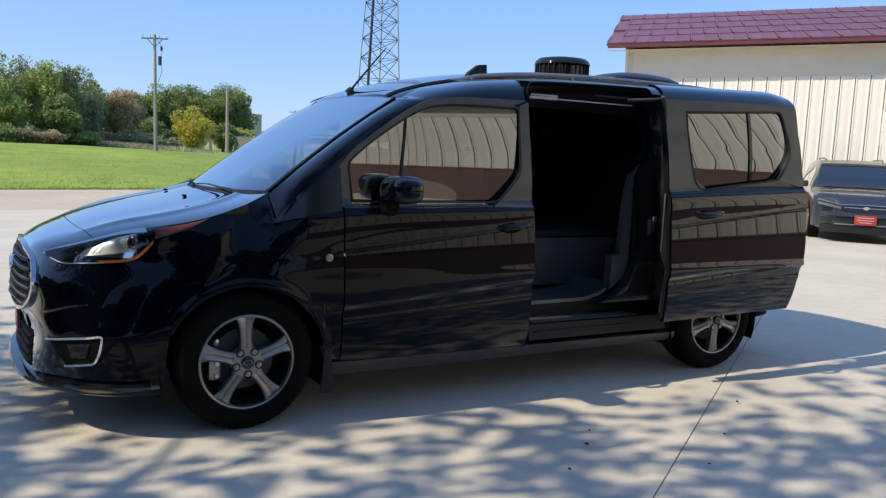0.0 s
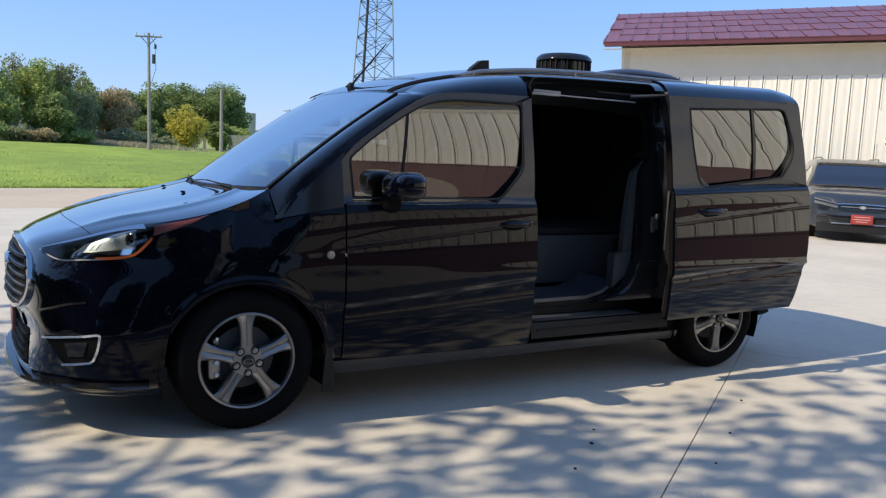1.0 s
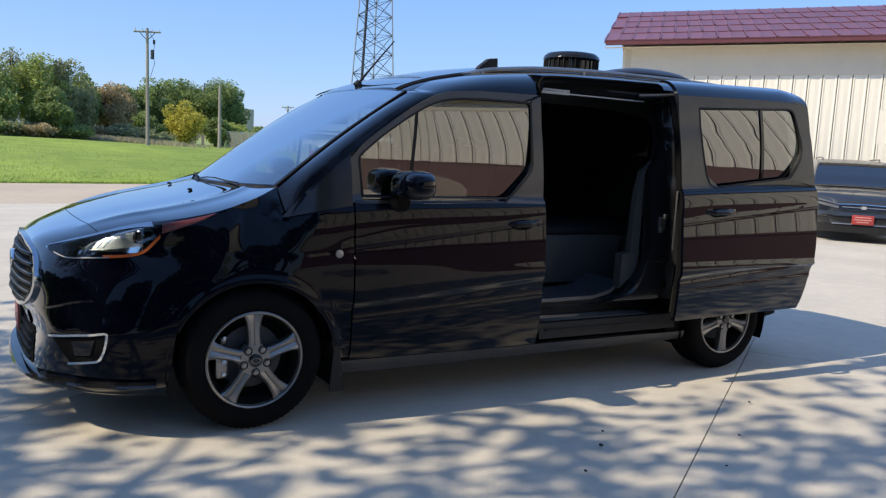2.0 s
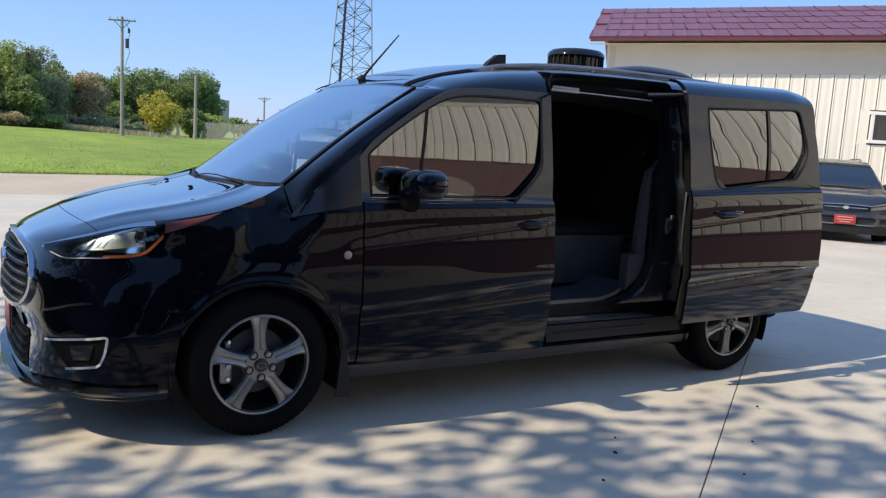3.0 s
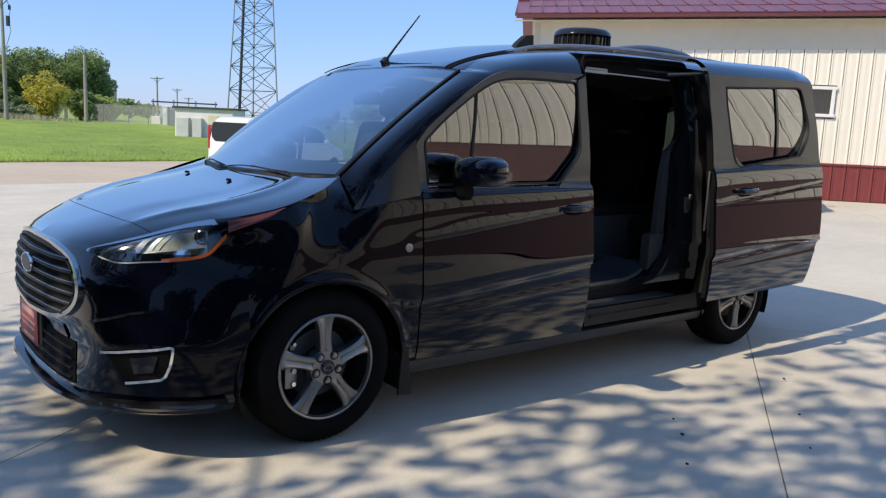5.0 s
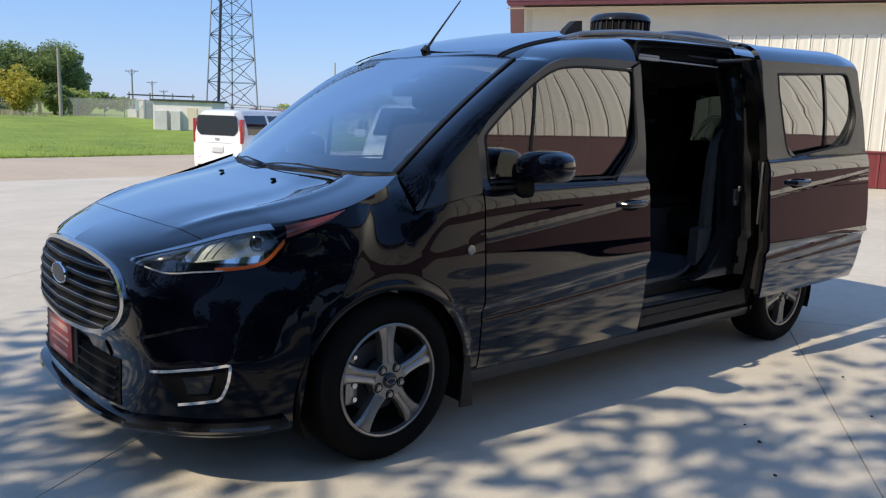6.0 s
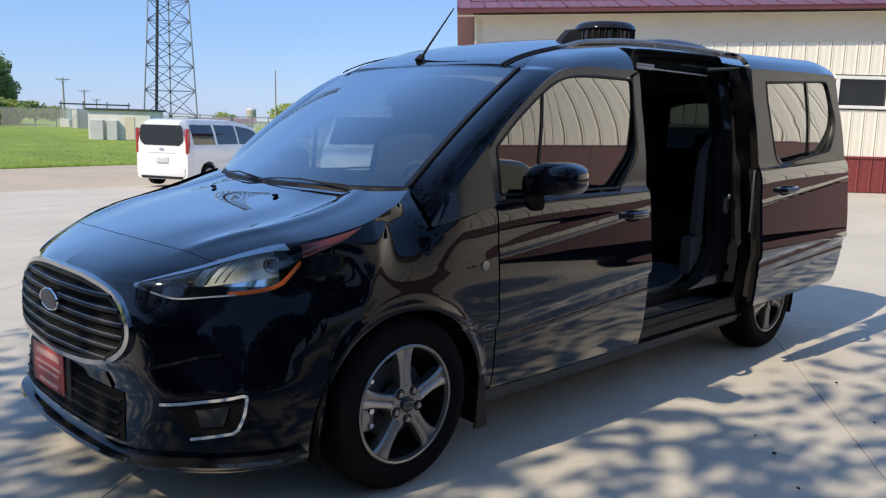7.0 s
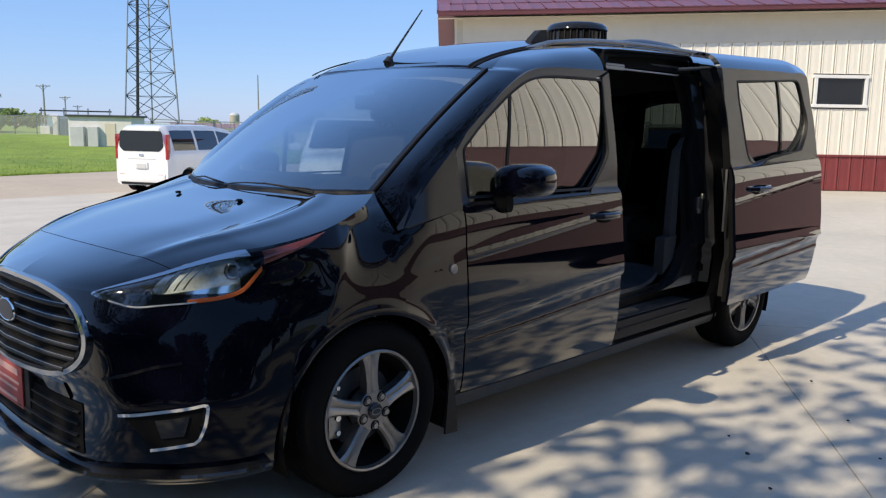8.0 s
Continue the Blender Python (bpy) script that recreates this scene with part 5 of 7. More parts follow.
# -- wheels
def wheel(x, y, turn):
    """A wheel whose outer face looks towards -y."""
    bm = bmesh.new()
    lathe(bm, [(0.212, 0.03), (0.222, 0.008), (0.250, -0.008), (0.285, -0.006), (0.305, 0.004), (0.317, 0.022), (0.3225, 0.045), (0.325, 0.10), (0.3235, 0.175), (0.317, 0.20), (0.285, 0.222), (0.22, 0.215)], 72)
    m = Matrix.Translation((x, y, 0.325)) @ Matrix.Rotation(turn, 4, "Y")

    def put(bm):
        bmesh.ops.transform(bm, matrix=m, verts=bm.verts)
        if y > YC:
            bmesh.ops.scale(bm, vec=(1, -1, 1), verts=bm.verts)
            bmesh.ops.translate(bm, vec=(0, 2 * y, 0), verts=bm.verts)
        return bm
    # tread blocks
    for k in range(72):
        a = 2 * math.pi * k / 72
        for yy in (0.040, 0.075, 0.115, 0.155):
            box(bm, (0, 0, 0), (0.018, 0.026, 0.005), Matrix.Rotation(-a, 4, "Y") @ Matrix.Translation((0, yy, 0.3225 if 0.05 < yy < 0.15 else 0.3195)) @ Matrix.Rotation(0.3 if yy < 0.1 else -0.3, 4, "Z"))
    w = part("wheel", put(bm), RUBBER, van, "five-spoke grey alloy wheel with a black tyre")
    bm = bmesh.new()
    lathe(bm, [(0.222, 0.012), (0.223, 0.001), (0.218, -0.003), (0.212, 0.000), (0.208, 0.014)], 60)
    lathe(bm, [(0.208, 0.014), (0.194, 0.06), (0.186, 0.15), (0.20, 0.19)], 60)
    part("rim", put(bm), ALLOY, w)
    # black sleeve over the alloy barrel: shade between the spokes put into colour
    bm = bmesh.new()
    lathe(bm, [(0.2065, 0.016), (0.190, 0.06), (0.182, 0.15)], 60)
    part("rim_barrel", put(bm), CAVITY, w)
    for k in range(5):
        bm = bmesh.new()
        a = 2 * math.pi * k / 5
        prof = [(0.045, 0.032, 0.004), (0.075, 0.028, -0.001), (0.10, 0.0255, 0.002), (0.14, 0.027, 0.003), (0.175, 0.032, 0.003), (0.198, 0.040, 0.004), (0.211, 0.052, 0.007)]
        rows = []
        for r, hw, yy in prof:
            rows.append([(-hw, yy + 0.045, r), (-hw, yy + 0.008, r), (-hw * 0.72, yy, r), (-hw * 0.30, yy + 0.003, r), (0.0, yy + 0.010, r), (hw * 0.30, yy + 0.003, r), (hw * 0.72, yy, r), (hw, yy + 0.008, r), (hw, yy + 0.045, r)])
        lay(bm, rows)
        bmesh.ops.transform(bm, matrix=Matrix.Rotation(a, 4, "Y"), verts=bm.verts)
        part("spoke", put(bm), ALLOY, w)
    bm = bmesh.new()
    lathe(bm, [(0.001, 0.002), (0.068, 0.001), (0.074, 0.008), (0.074, 0.06)], 40)
    part("hub", put(bm), ALLOY, w)
    bm = bmesh.new()
    lathe(bm, [(0.001, -0.010), (0.024, -0.010), (0.030, -0.005), (0.030, 0.01)], 24)
    part("centre_cap", put(bm), GLOSS_BLACK, w)
    for k in range(5):
        bm = bmesh.new()
        a = 2 * math.pi * (k + 0.5) / 5
        lathe(bm, [(0.001, -0.007), (0.011, -0.007), (0.0125, 0.004)], 6)
        bmesh.ops.translate(bm, vec=(0.056 * math.sin(a), 0, 0.056 * math.cos(a)), verts=bm.verts)
        part("wheel_nut", put(bm), STEEL, w)
        bm = bmesh.new()
        lathe(bm, [(0.020, 0.0005), (0.0185, -0.002), (0.0155, -0.002), (0.0145, 0.004)], 16)
        bmesh.ops.translate(bm, vec=(0.056 * math.sin(a), 0, 0.056 * math.cos(a)), verts=bm.verts)
        part("nut_seat", put(bm), CAVITY, w)
    # disc in darkened steel, so the gaps between spokes stay dark
    bm = bmesh.new()
    lathe(bm, [(0.07, 0.085), (0.145, 0.085), (0.145, 0.105), (0.07, 0.105)], 40)
    part("brake_disc", put(bm), DARK_STEEL, w)
    # black sheet closing the wheel, painted shade behind the spokes
    bm = bmesh.new()
    lathe(bm, [(0.192, 0.11), (0.10, 0.125), (0.001, 0.125)], 40)
    part("dark_barrel", put(bm), CAVITY, w)
    bm = bmesh.new()
    box(bm, (-0.135, 0.085, -0.03), (0.06, 0.06, 0.12), bevel=0.015)
    box(bm, (-0.13, 0.075, 0.085), (0.025, 0.03, 0.03), bevel=0.006)
    bmesh.ops.transform(bm, matrix=Matrix.Rotation(-turn, 4, "Y"), verts=bm.verts)
    part("brake_caliper", put(bm), STEEL, w)
    for zz, r in ((-0.065, 0.012), (-0.01, 0.014), (0.10, 0.010)):
        bm = bmesh.new()
        lathe(bm, [(0.001, 0.046), (r * 0.8, 0.046), (r, 0.052), (r, 0.07)], 10)
        bmesh.ops.translate(bm, vec=(-0.128, 0, zz), verts=bm.verts)
        bmesh.ops.transform(bm, matrix=Matrix.Rotation(-turn, 4, "Y"), verts=bm.verts)
        part("caliper_bolt", put(bm), CHROME, w)
    bm = bmesh.new()
    lathe(bm, [(0.019, -0.0105), (0.021, -0.0115), (0.023, -0.0105)], 24)
    bmesh.ops.scale(bm, vec=(1, 1, 0.55), verts=bm.verts)
    bmesh.ops.transform(bm, matrix=Matrix.Rotation(-turn, 4, "Y"), verts=bm.verts)
    part("cap_emblem", put(bm), ALLOY, w)


wheel(0.0, 0.048, radians(-2))
wheel(3.063, 0.048, radians(36))
wheel(0.0, 2 * YC - 0.048, radians(10))
wheel(3.063, 2 * YC - 0.048, radians(50))

# -- on the roof
bm = bmesh.new()
tube(bm, [(0.825, YC, roof_c(0.825) - 0.004), (0.84, YC, roof_c(0.84) + 0.018)], [0.026, 0.015], 12)
tube(bm, [(0.838, YC, roof_c(0.838) + 0.01), (0.89, YC, roof_c(0.838) + 0.075), (1.05, YC, roof_c(0.838) + 0.265)], [0.008, 0.006, 0.0035], 8)
part("roof_aerial", bm, PLASTIC, van, "thin black whip aerial")
bm = bmesh.new()
x0 = 1.34
prism(bm, [(x0, roof_c(x0) - 0.03), (x0 + 0.03, roof_c(x0) + 0.004), (x0 + 0.085, roof_c(x0) + 0.046), (x0 + 0.135, roof_c(x0) + 0.052), (x0 + 0.14, roof_c(x0) - 0.02)], 0.462, 0.502)
part("roof_fin", bm, PLASTIC, van)
for flip in (False, True):
    bm = bmesh.new()
    xs = np.linspace(1.18, 3.55, 30)
    line = [(x, 0.352, roof_c(x) - crown(YC - 0.352) + 0.002 + 0.012 * ease(1.18, 1.34, x) * (1 - ease(3.4, 3.55, x))) for x in xs]
    tube(bm, line, 0.013, 8)
    for x in (1.30, 2.0, 2.75, 3.43):
        tube(bm, [(x, 0.352, roof_c(x) - crown(YC - 0.352) - 0.01), (x, 0.352, roof_c(x) - crown(YC - 0.352) + 0.012)], 0.014, 8)
    if flip:
        mirror_y(bm)
    part("roof_rail", bm, STEEL, van, "silver roof rail")
# round ventilator cowl with ribs, and a low domed hatch
vent = thing("roof_ventilator", "black ribbed round roof ventilator on the van roof", "ventilator")
zr = roof_c(2.35)
bm = bmesh.new()
lathe(bm, [(0.001, 0.145), (0.12, 0.143), (0.160, 0.136), (0.180, 0.118), (0.186, 0.098), (0.182, 0.092), (0.17, 0.09)], 48)
bmesh.ops.rotate(bm, matrix=Matrix.Rotation(radians(90), 3, "X"), verts=bm.verts)
bmesh.ops.translate(bm, vec=(2.35, 0.905, zr - 0.005), verts=bm.verts)
part("vent_cap", bm, GLOSS_BLACK, vent)
bm = bmesh.new()
lathe(bm, [(0.172, 0.0), (0.172, 0.10)], 48)
bmesh.ops.rotate(bm, matrix=Matrix.Rotation(radians(90), 3, "X"), verts=bm.verts)
bmesh.ops.translate(bm, vec=(2.35, 0.905, zr - 0.02), verts=bm.verts)
part("vent_drum", bm, GLOSS_BLACK, vent)
for k in range(30):
    a = 2 * math.pi * k / 30
    bm = bmesh.new()
    box(bm, (0.176, 0, 0.045), (0.010, 0.006, 0.10), bevel=0.002)
    bmesh.ops.transform(bm, matrix=Matrix.Translation((2.35, 0.905, zr - 0.01)) @ Matrix.Rotation(a, 4, "Z"), verts=bm.verts)
    part("vent_rib", bm, PLASTIC, vent)
hatch = thing("roof_hatch", "low black domed roof hatch on the van roof", "roof hatch")
bm = bmesh.new()
rows = []
for k in range(11):
    t = k / 10
    rows.append([(2.88 + (0.33 * s) * math.copysign(abs(math.cos(a)) ** 0.7, math.cos(a)), 0.80 + (0.24 * s) * math.copysign(abs(math.sin(a)) ** 0.7, math.sin(a)), roof_c(2.88) - 0.02 + h) for a in np.linspace(0, 2 * math.pi, 41) for s, h in [((1.0, 0.0), (1.0, 0.03), (0.99, 0.040), (0.95, 0.048), (0.88, 0.057), (0.78, 0.068), (0.64, 0.078), (0.48, 0.086), (0.3, 0.091), (0.12, 0.093), (0.001, 0.094))[k]]])
lay(bm, rows)
part("hatch_dome", bm, mat("smoky_acrylic", (0.016, 0.012, 0.012), 0.30, spec=0.3), hatch)
bm = bmesh.new()
rows = [[(2.88 + (0.345 + o) * math.copysign(abs(math.cos(a)) ** 0.7, math.cos(a)), 0.80 + (0.255 + o) * math.copysign(abs(math.sin(a)) ** 0.7, math.sin(a)), roof_c(2.88) + h) for a in np.linspace(0, 2 * math.pi, 41)] for o, h in ((0.012, -0.03), (0.012, 0.006), (-0.012, 0.010))]
lay(bm, rows)
part("hatch_frame", bm, PLASTIC, hatch)


# ---------------------------------------------------------------- buildings
def metal_building(name, label, origin, along_dir, length, wall_z, tilt, windows, base_z=0.0, courses=True, inset=0.46, lower=None, plain_foot=False):
    """A long metal-clad building: cream ribbed siding over a maroon wainscot, low maroon gable roof."""
    d = Vector((*along_dir, 0)).normalized()
    n = Vector((-d.y, d.x, 0))                       # into the building
    M = Matrix.Translation(Vector((*origin, base_z))) @ Matrix((d, n, Vector((0, 0, 1)))).transposed().to_4x4()
    top = thing(name, label, "building", M)
    W, P = 0.305, 0.82
    # wall core with window openings
    bm = bmesh.new()
    cuts = sorted(windows)
    s = 0.0
    for w0, w1, z0, z1 in cuts + [(length, length, 0, 0)]:
        if w0 > s:
            box(bm, ((s + w0) / 2, 0.10, (wall_z + tilt * s + 0.1) / 2), (w0 - s, 0.16, wall_z + tilt * s + 0.1))
        if w1 > w0:
            box(bm, ((w0 + w1) / 2, 0.10, z0 / 2), (w1 - w0, 0.16, z0))
            box(bm, ((w0 + w1) / 2, 0.10, (z1 + wall_z + tilt * w0 + 0.1) / 2), (w1 - w0, 0.16, wall_z + tilt * w0 + 0.1 - z1))
        s = w1
    part("wall", bm, SEAM, top, smooth=False)
    bm = bmesh.new()
    for s0 in (0.08, length - 0.08):
        prism(bm, [(0, 0), (0, wall_z), (4.4, wall_z + 1.45), (8.8, wall_z), (8.8, 0)], s0 - 0.06, s0 + 0.06)
    bmesh.ops.transform(bm, matrix=Matrix(((0, 1, 0, 0), (1, 0, 0, 0.03), (0, 0, 1, 0), (0, 0, 0, 1))), verts=bm.verts)
    part("gable_wall", bm, CREAM, top, smooth=False)
    bm = bmesh.new()
    box(bm, (length / 2, 8.8, wall_z / 2), (length, 0.16, wall_z))
    part("back_wall", bm, CREAM, top, smooth=False)

    # panels: a rib at each edge, the joint recessed
    def panel_mesh(z0, z1, material, nm):
        bm = bmesh.new()
        g = 0.010
        rows = [[(x, y, z) for x, y in ((g, 0.02), (g, -0.012), (g + 0.02, -0.016), (g + 0.045, -0.004), (W / 2 - 0.02, -0.004), (W / 2, -0.007), (W / 2 + 0.02, -0.004), (W - g - 0.045, -0.004), (W - g - 0.02, -0.016), (W - g, -0.012), (W - g, 0.02))] for z in (z0, z1)]
        lay(bm, rows)
        return finish(nm, bm, material, True, 20)
    cache = {}

    def put(nm, s0, z0, z1, material):
        key = (round(z0, 3), round(z1, 3), nm)
        if key not in cache:
            cache[key] = panel_mesh(z0, z1, material, nm)
        ob = new(nm, cache[key])
        ob.parent = top
        ob.location = (s0, 0, 0)
        return ob
    k = 0
    while (k + 1) * W <= length:
        s0 = k * W
        zt = round((wall_z + tilt * (s0 + W / 2)) / 0.02) * 0.02 + 0.1
        if not plain_foot:
            put("wainscot_panel", s0, 0.02, P, lower or MAROON)
        spans = [(P + 0.05, zt)]
        for w0, w1, z0, z1 in windows:
            if s0 + W > w0 - 0.02 and s0 < w1 + 0.02:
                spans = [(P + 0.05, z0 - 0.05), (z1 + 0.05, zt)]
        for a, b in spans:
            put("siding_panel", s0, a, b, CREAM)
        k += 1
    # narrow cream strips between the cut panels and the window frames
    for w0, w1, z0, z1 in windows:
        for a, b in ((math.floor((w0 - 0.02) / W) * W, w0 - 0.05), (w1 + 0.05, math.ceil((w1 + 0.02) / W) * W)):
            if b - a > 0.01:
                bm = bmesh.new()
                box(bm, ((a + b) / 2, 0.008, (z0 + z1) / 2), (b - a, 0.024, z1 - z0 + 0.12))
                part("siding_strip", bm, CREAM, top, smooth=False)
    bm = bmesh.new()
    box(bm, (length / 2, -0.015, P + 0.025), (length, 0.04, 0.05), bevel=0.006)
    if plain_foot:
        box(bm, (length / 2, -0.004, P / 2), (length, 0.03, P))
    part("wainscot_trim", bm, lower or MAROON, top, smooth=False)
    # plain beige band over the siding: the eave's shadow put into colour
    bm = bmesh.new()
    box(bm, (length / 2, -0.012, wall_z - 0.24), (length, 0.03, 0.78), Matrix.Rotation(-math.atan(tilt), 4, "Y"), bevel=0.006)
    part("frieze_board", bm, EAVE_SHADE, top, "plain beige band painted as the eave's shadow", smooth=False)
    bm = bmesh.new()
    box(bm, (0.0, -0.005, wall_z / 2), (0.14, 0.05, wall_z), bevel=0.006)
    part("corner_trim", bm, CREAM_TRIM, top, smooth=False)
    bm = bmesh.new()
    lay(bm, [[(-0.55, -inset, wall_z - tilt * 0.5), (length + 0.5, -inset, wall_z + tilt * length)], [(-0.55, 0.05, wall_z + 0.02), (length + 0.5, 0.05, wall_z + 0.02 + tilt * length)]])
    part("soffit", bm, CREAM_TRIM, top, smooth=False)
    bm = bmesh.new()
    box(bm, (0, 0, 0), (length + 1.05, 0.05, 0.085), Matrix.Translation((length / 2, -inset - 0.02, wall_z + 0.085 + tilt * length / 2)) @ Matrix.Rotation(-math.atan(tilt), 4, "Y"), bevel=0.01)
    part("fascia", bm, EDGE_RED, top, smooth=False)
    # roof: a base sheet and metal panels in courses
    slope = math.atan2(1.45, 4.4 + inset)
    L = math.hypot(1.45, 4.4 + inset)
    R = Matrix.Translation((-0.55, -inset - 0.05, wall_z + 0.115)) @ Matrix.Rotation(-math.atan(tilt), 4, "Y") @ Matrix.Rotation(slope, 4, "X")
    bm = bmesh.new()
    box(bm, ((length + 1.05) / 2, L / 2, -0.03), (length + 1.05, L, 0.04), R)
    box(bm, ((length + 1.05) / 2, L / 2, -0.03), (length + 1.05, L, 0.04), Matrix.Translation((-0.55, 2 * 4.4 + inset + 0.05, wall_z + 0.115)) @ Matrix.Rotation(-math.atan(tilt), 4, "Y") @ Matrix.Rotation(math.pi - slope, 4, "X") @ Matrix.Translation((0, 0, 0.06)))
    part("roof_deck", bm, ROOF_RED, top, smooth=False)
    if courses:
        pw, ph = 0.62, L / 5
        bm = bmesh.new()
        lay(bm, [[(x, y, z + (0.014 if y < 0.01 else 0.0)) for x, z in ((0.006, 0.0), (0.006, 0.030), (0.030, 0.032), (0.050, 0.012), (pw / 2 - 0.03, 0.010), (pw / 2, 0.022), (pw / 2 + 0.03, 0.010), (pw - 0.02, 0.012), (pw - 0.006, 0.012))] for y in (0.0, ph - 0.008)])
        lay(bm, [[(0.006, 0.0, 0.0), (pw - 0.006, 0.0, 0.0)], [(0.006, 0.0, 0.026), (pw - 0.006, 0.0, 0.026)]])
        me = finish("roof_panel", bm, ROOF_RED, True, 25)
        for j in range(5):
            k = 0
            x = -0.0 + (pw / 2 if j % 2 else 0.0)
            while x + pw < length + 1.0 and x < 17:
                ob = new("roof_panel", me)
                ob.parent = top
                ob.matrix_local = R @ Matrix.Translation((x, j * ph, 0.0))
                x += pw
    for w0, w1, z0, z1 in windows:
        f = 0.075
        bm = bmesh.new()
        for c, sz in ((((w0 + w1) / 2, -0.02, z0 + f / 2 - 0.02), (w1 - w0 + 0.1, 0.07, f)), (((w0 + w1) / 2, -0.02, z1 - f / 2 + 0.02), (w1 - w0 + 0.1, 0.07, f)), ((w0 + f / 2 - 0.02, -0.02, (z0 + z1) / 2), (f, 0.066, z1 - z0)), ((w1 - f / 2 + 0.02, -0.02, (z0 + z1) / 2), (f, 0.066, z1 - z0))):
            box(bm, c, sz, bevel=0.008)
        win = part("window", bm, WHITE_FRAME, top, "white framed window with dark glass", smooth=False)
        bm = bmesh.new()
        box(bm, ((w0 + w1) / 2, 0.03, (z0 + z1) / 2), (w1 - w0, 0.02, z1 - z0))
        part("pane", bm, WINDOW_DARK, win, smooth=False)
    return top


metal_building("workshop_building", "cream metal workshop with maroon wainscot and maroon metal roof", (12.37, 11.35), (0.70, -0.714), 24.0, 3.84, 0.036,
               [(5.74, 6.86, 1.94, 2.60), (8.43, 9.66, 2.0, 2.72), (14.0, 15.2, 2.1, 2.8)])
metal_building("neighbour_building", "cream metal building with maroon wainscot across the yard", (15.0, -0.66), (-0.714, -0.70), 16.0, 4.7, 0.0, [], base_z=0.45, courses=False, inset=0.35, lower=BROWN_MAROON, plain_foot=True)


# ---------------------------------------------------------------- parked vehicles
def car(name, label, category, m, paint, L0, L1, width, tops, belt, glass_from, glass_to, tail_x, screen, wheels, wheel_r, glazing, group="parked vehicles"):
    """A parked vehicle from sections along its length; front towards -x, ground at z = 0."""
    top = thing(name, label, category, m, group)
    hw = width / 2
    ztop = spline(tops)

    def ring(x):
        zt = ztop(x)
        nar = 1 - 0.42 * ease(L0 + 0.42, L0, x) ** 1.6 - 0.10 * ease(L1 - 0.25, L1, x)
        zb = 0.26 + 0.05 * ease(L0 + 0.3, L0, x)
        w = hw * nar
        b = min(belt, zt - 0.05)
        up = max(0.0, zt - b - 0.05)
        lean = 0.30 * up
        return [(w * 0.82, zb - 0.04), (w * 0.97, zb), (w * 0.99, 0.42), (w, 0.62), (w * 0.995, 0.5 * (0.62 + b)), (w * 0.975, b - 0.03), (w * 0.955, b), (w * 0.955 - lean * 0.45, b + up * 0.5), (w * 0.955 - lean, b + up * 0.93), (w * 0.955 - lean - 0.06, zt - 0.012), (w * 0.5, zt + 0.008), (0, zt + 0.014)]

    xs = np.linspace(L0, L1, 70)
    bm = bmesh.new()
    rows = []
    for x in xs:
        h = ring(x)
        rows.append([(x, -a, z) for a, z in h] + [(x, a, z) for a, z in h[-2::-1]])
    lay(bm, rows)
    # close the ends
    for r in (rows[0], rows[-1]):
        bm.faces.new([bm.verts.new(p) for p in r])
    # cut dark wheel openings by pulling the lower edge up
    for v in bm.verts:
        for wx in wheels:
            dd = math.hypot(v.co.x - wx, v.co.z - wheel_r)
            if dd < wheel_r + 0.06 and abs(v.co.y) > hw * 0.7:
                v.co.z = wheel_r + math.sqrt(max(0, (wheel_r + 0.06) ** 2 - (v.co.x - wx) ** 2))
    part("body", bm, paint, top)

    def on_side(x, f, side, out=0.006):
        h = ring(x)
        (a0, z0), (a1, z1) = (h[6], h[7]) if f < 0.5376 else (h[7], h[8])
        k = f / 0.5376 if f < 0.5376 else (f - 0.5376) / 0.4624
        return (x, side * (a0 + (a1 - a0) * k + out), z0 + (z1 - z0) * k)
    for side in (-1, 1):
        for g0, g1 in glazing:
            bm = bmesh.new()
            lay(bm, [[on_side(x, f, side) for x in np.linspace(g0 + (0.0 if g0 > glass_from + 0.1 else 0.28 * f), g1, 12)] for f in np.linspace(0.08, 0.93, 6)])
            part("side_window", bm, WINDOW_DARK, top)
    bm = bmesh.new()
    s0, s1 = screen
    lay(bm, [[(x + (-0.012), y * (ring(x)[9][0] - 0.03), ztop(x) + 0.026 - 0.010 * abs(y)) for y in np.linspace(-1, 1, 10)] for x in np.linspace(s0, s1, 26)])
    part("windscreen", bm, WINDOW_DARK, top)
    for wx in wheels:
        for side in (-1, 1):
            bm = bmesh.new()
            lathe(bm, [(0.001, -0.01), (wheel_r * 0.62, -0.012), (wheel_r * 0.68, -0.02), (wheel_r * 0.98, -0.01), (wheel_r, 0.03), (wheel_r, 0.19), (wheel_r * 0.6, 0.21)], 32)
            if side > 0:
                bmesh.ops.scale(bm, vec=(1, -1, 1), verts=bm.verts)
            bmesh.ops.translate(bm, vec=(wx, side * (hw - 0.015), wheel_r), verts=bm.verts)
            w = part("wheel", bm, RUBBER, top)
            bm = bmesh.new()
            lathe(bm, [(0.001, -0.018), (wheel_r * 0.2, -0.018), (wheel_r * 0.62, -0.024), (wheel_r * 0.64, -0.012)], 24)
            if side > 0:
                bmesh.ops.scale(bm, vec=(1, -1, 1), verts=bm.verts)
            bmesh.ops.translate(bm, vec=(wx, side * (hw - 0.015), wheel_r), verts=bm.verts)
            part("wheel_cover", bm, ALLOY, w)
    for side in (-1, 1):
        bm = bmesh.new()
        box(bm, (screen[0] + 0.50, side * (hw + 0.08), belt + 0.08), (0.12, 0.19, 0.13), bevel=0.04)
        part("door_mirror", bm, paint, top)
        bm = bmesh.new()
        box(bm, ((L0 + L1) / 2 - 0.1, side * (hw - 0.004), 0.30), (1.9, 0.03, 0.08), bevel=0.02)
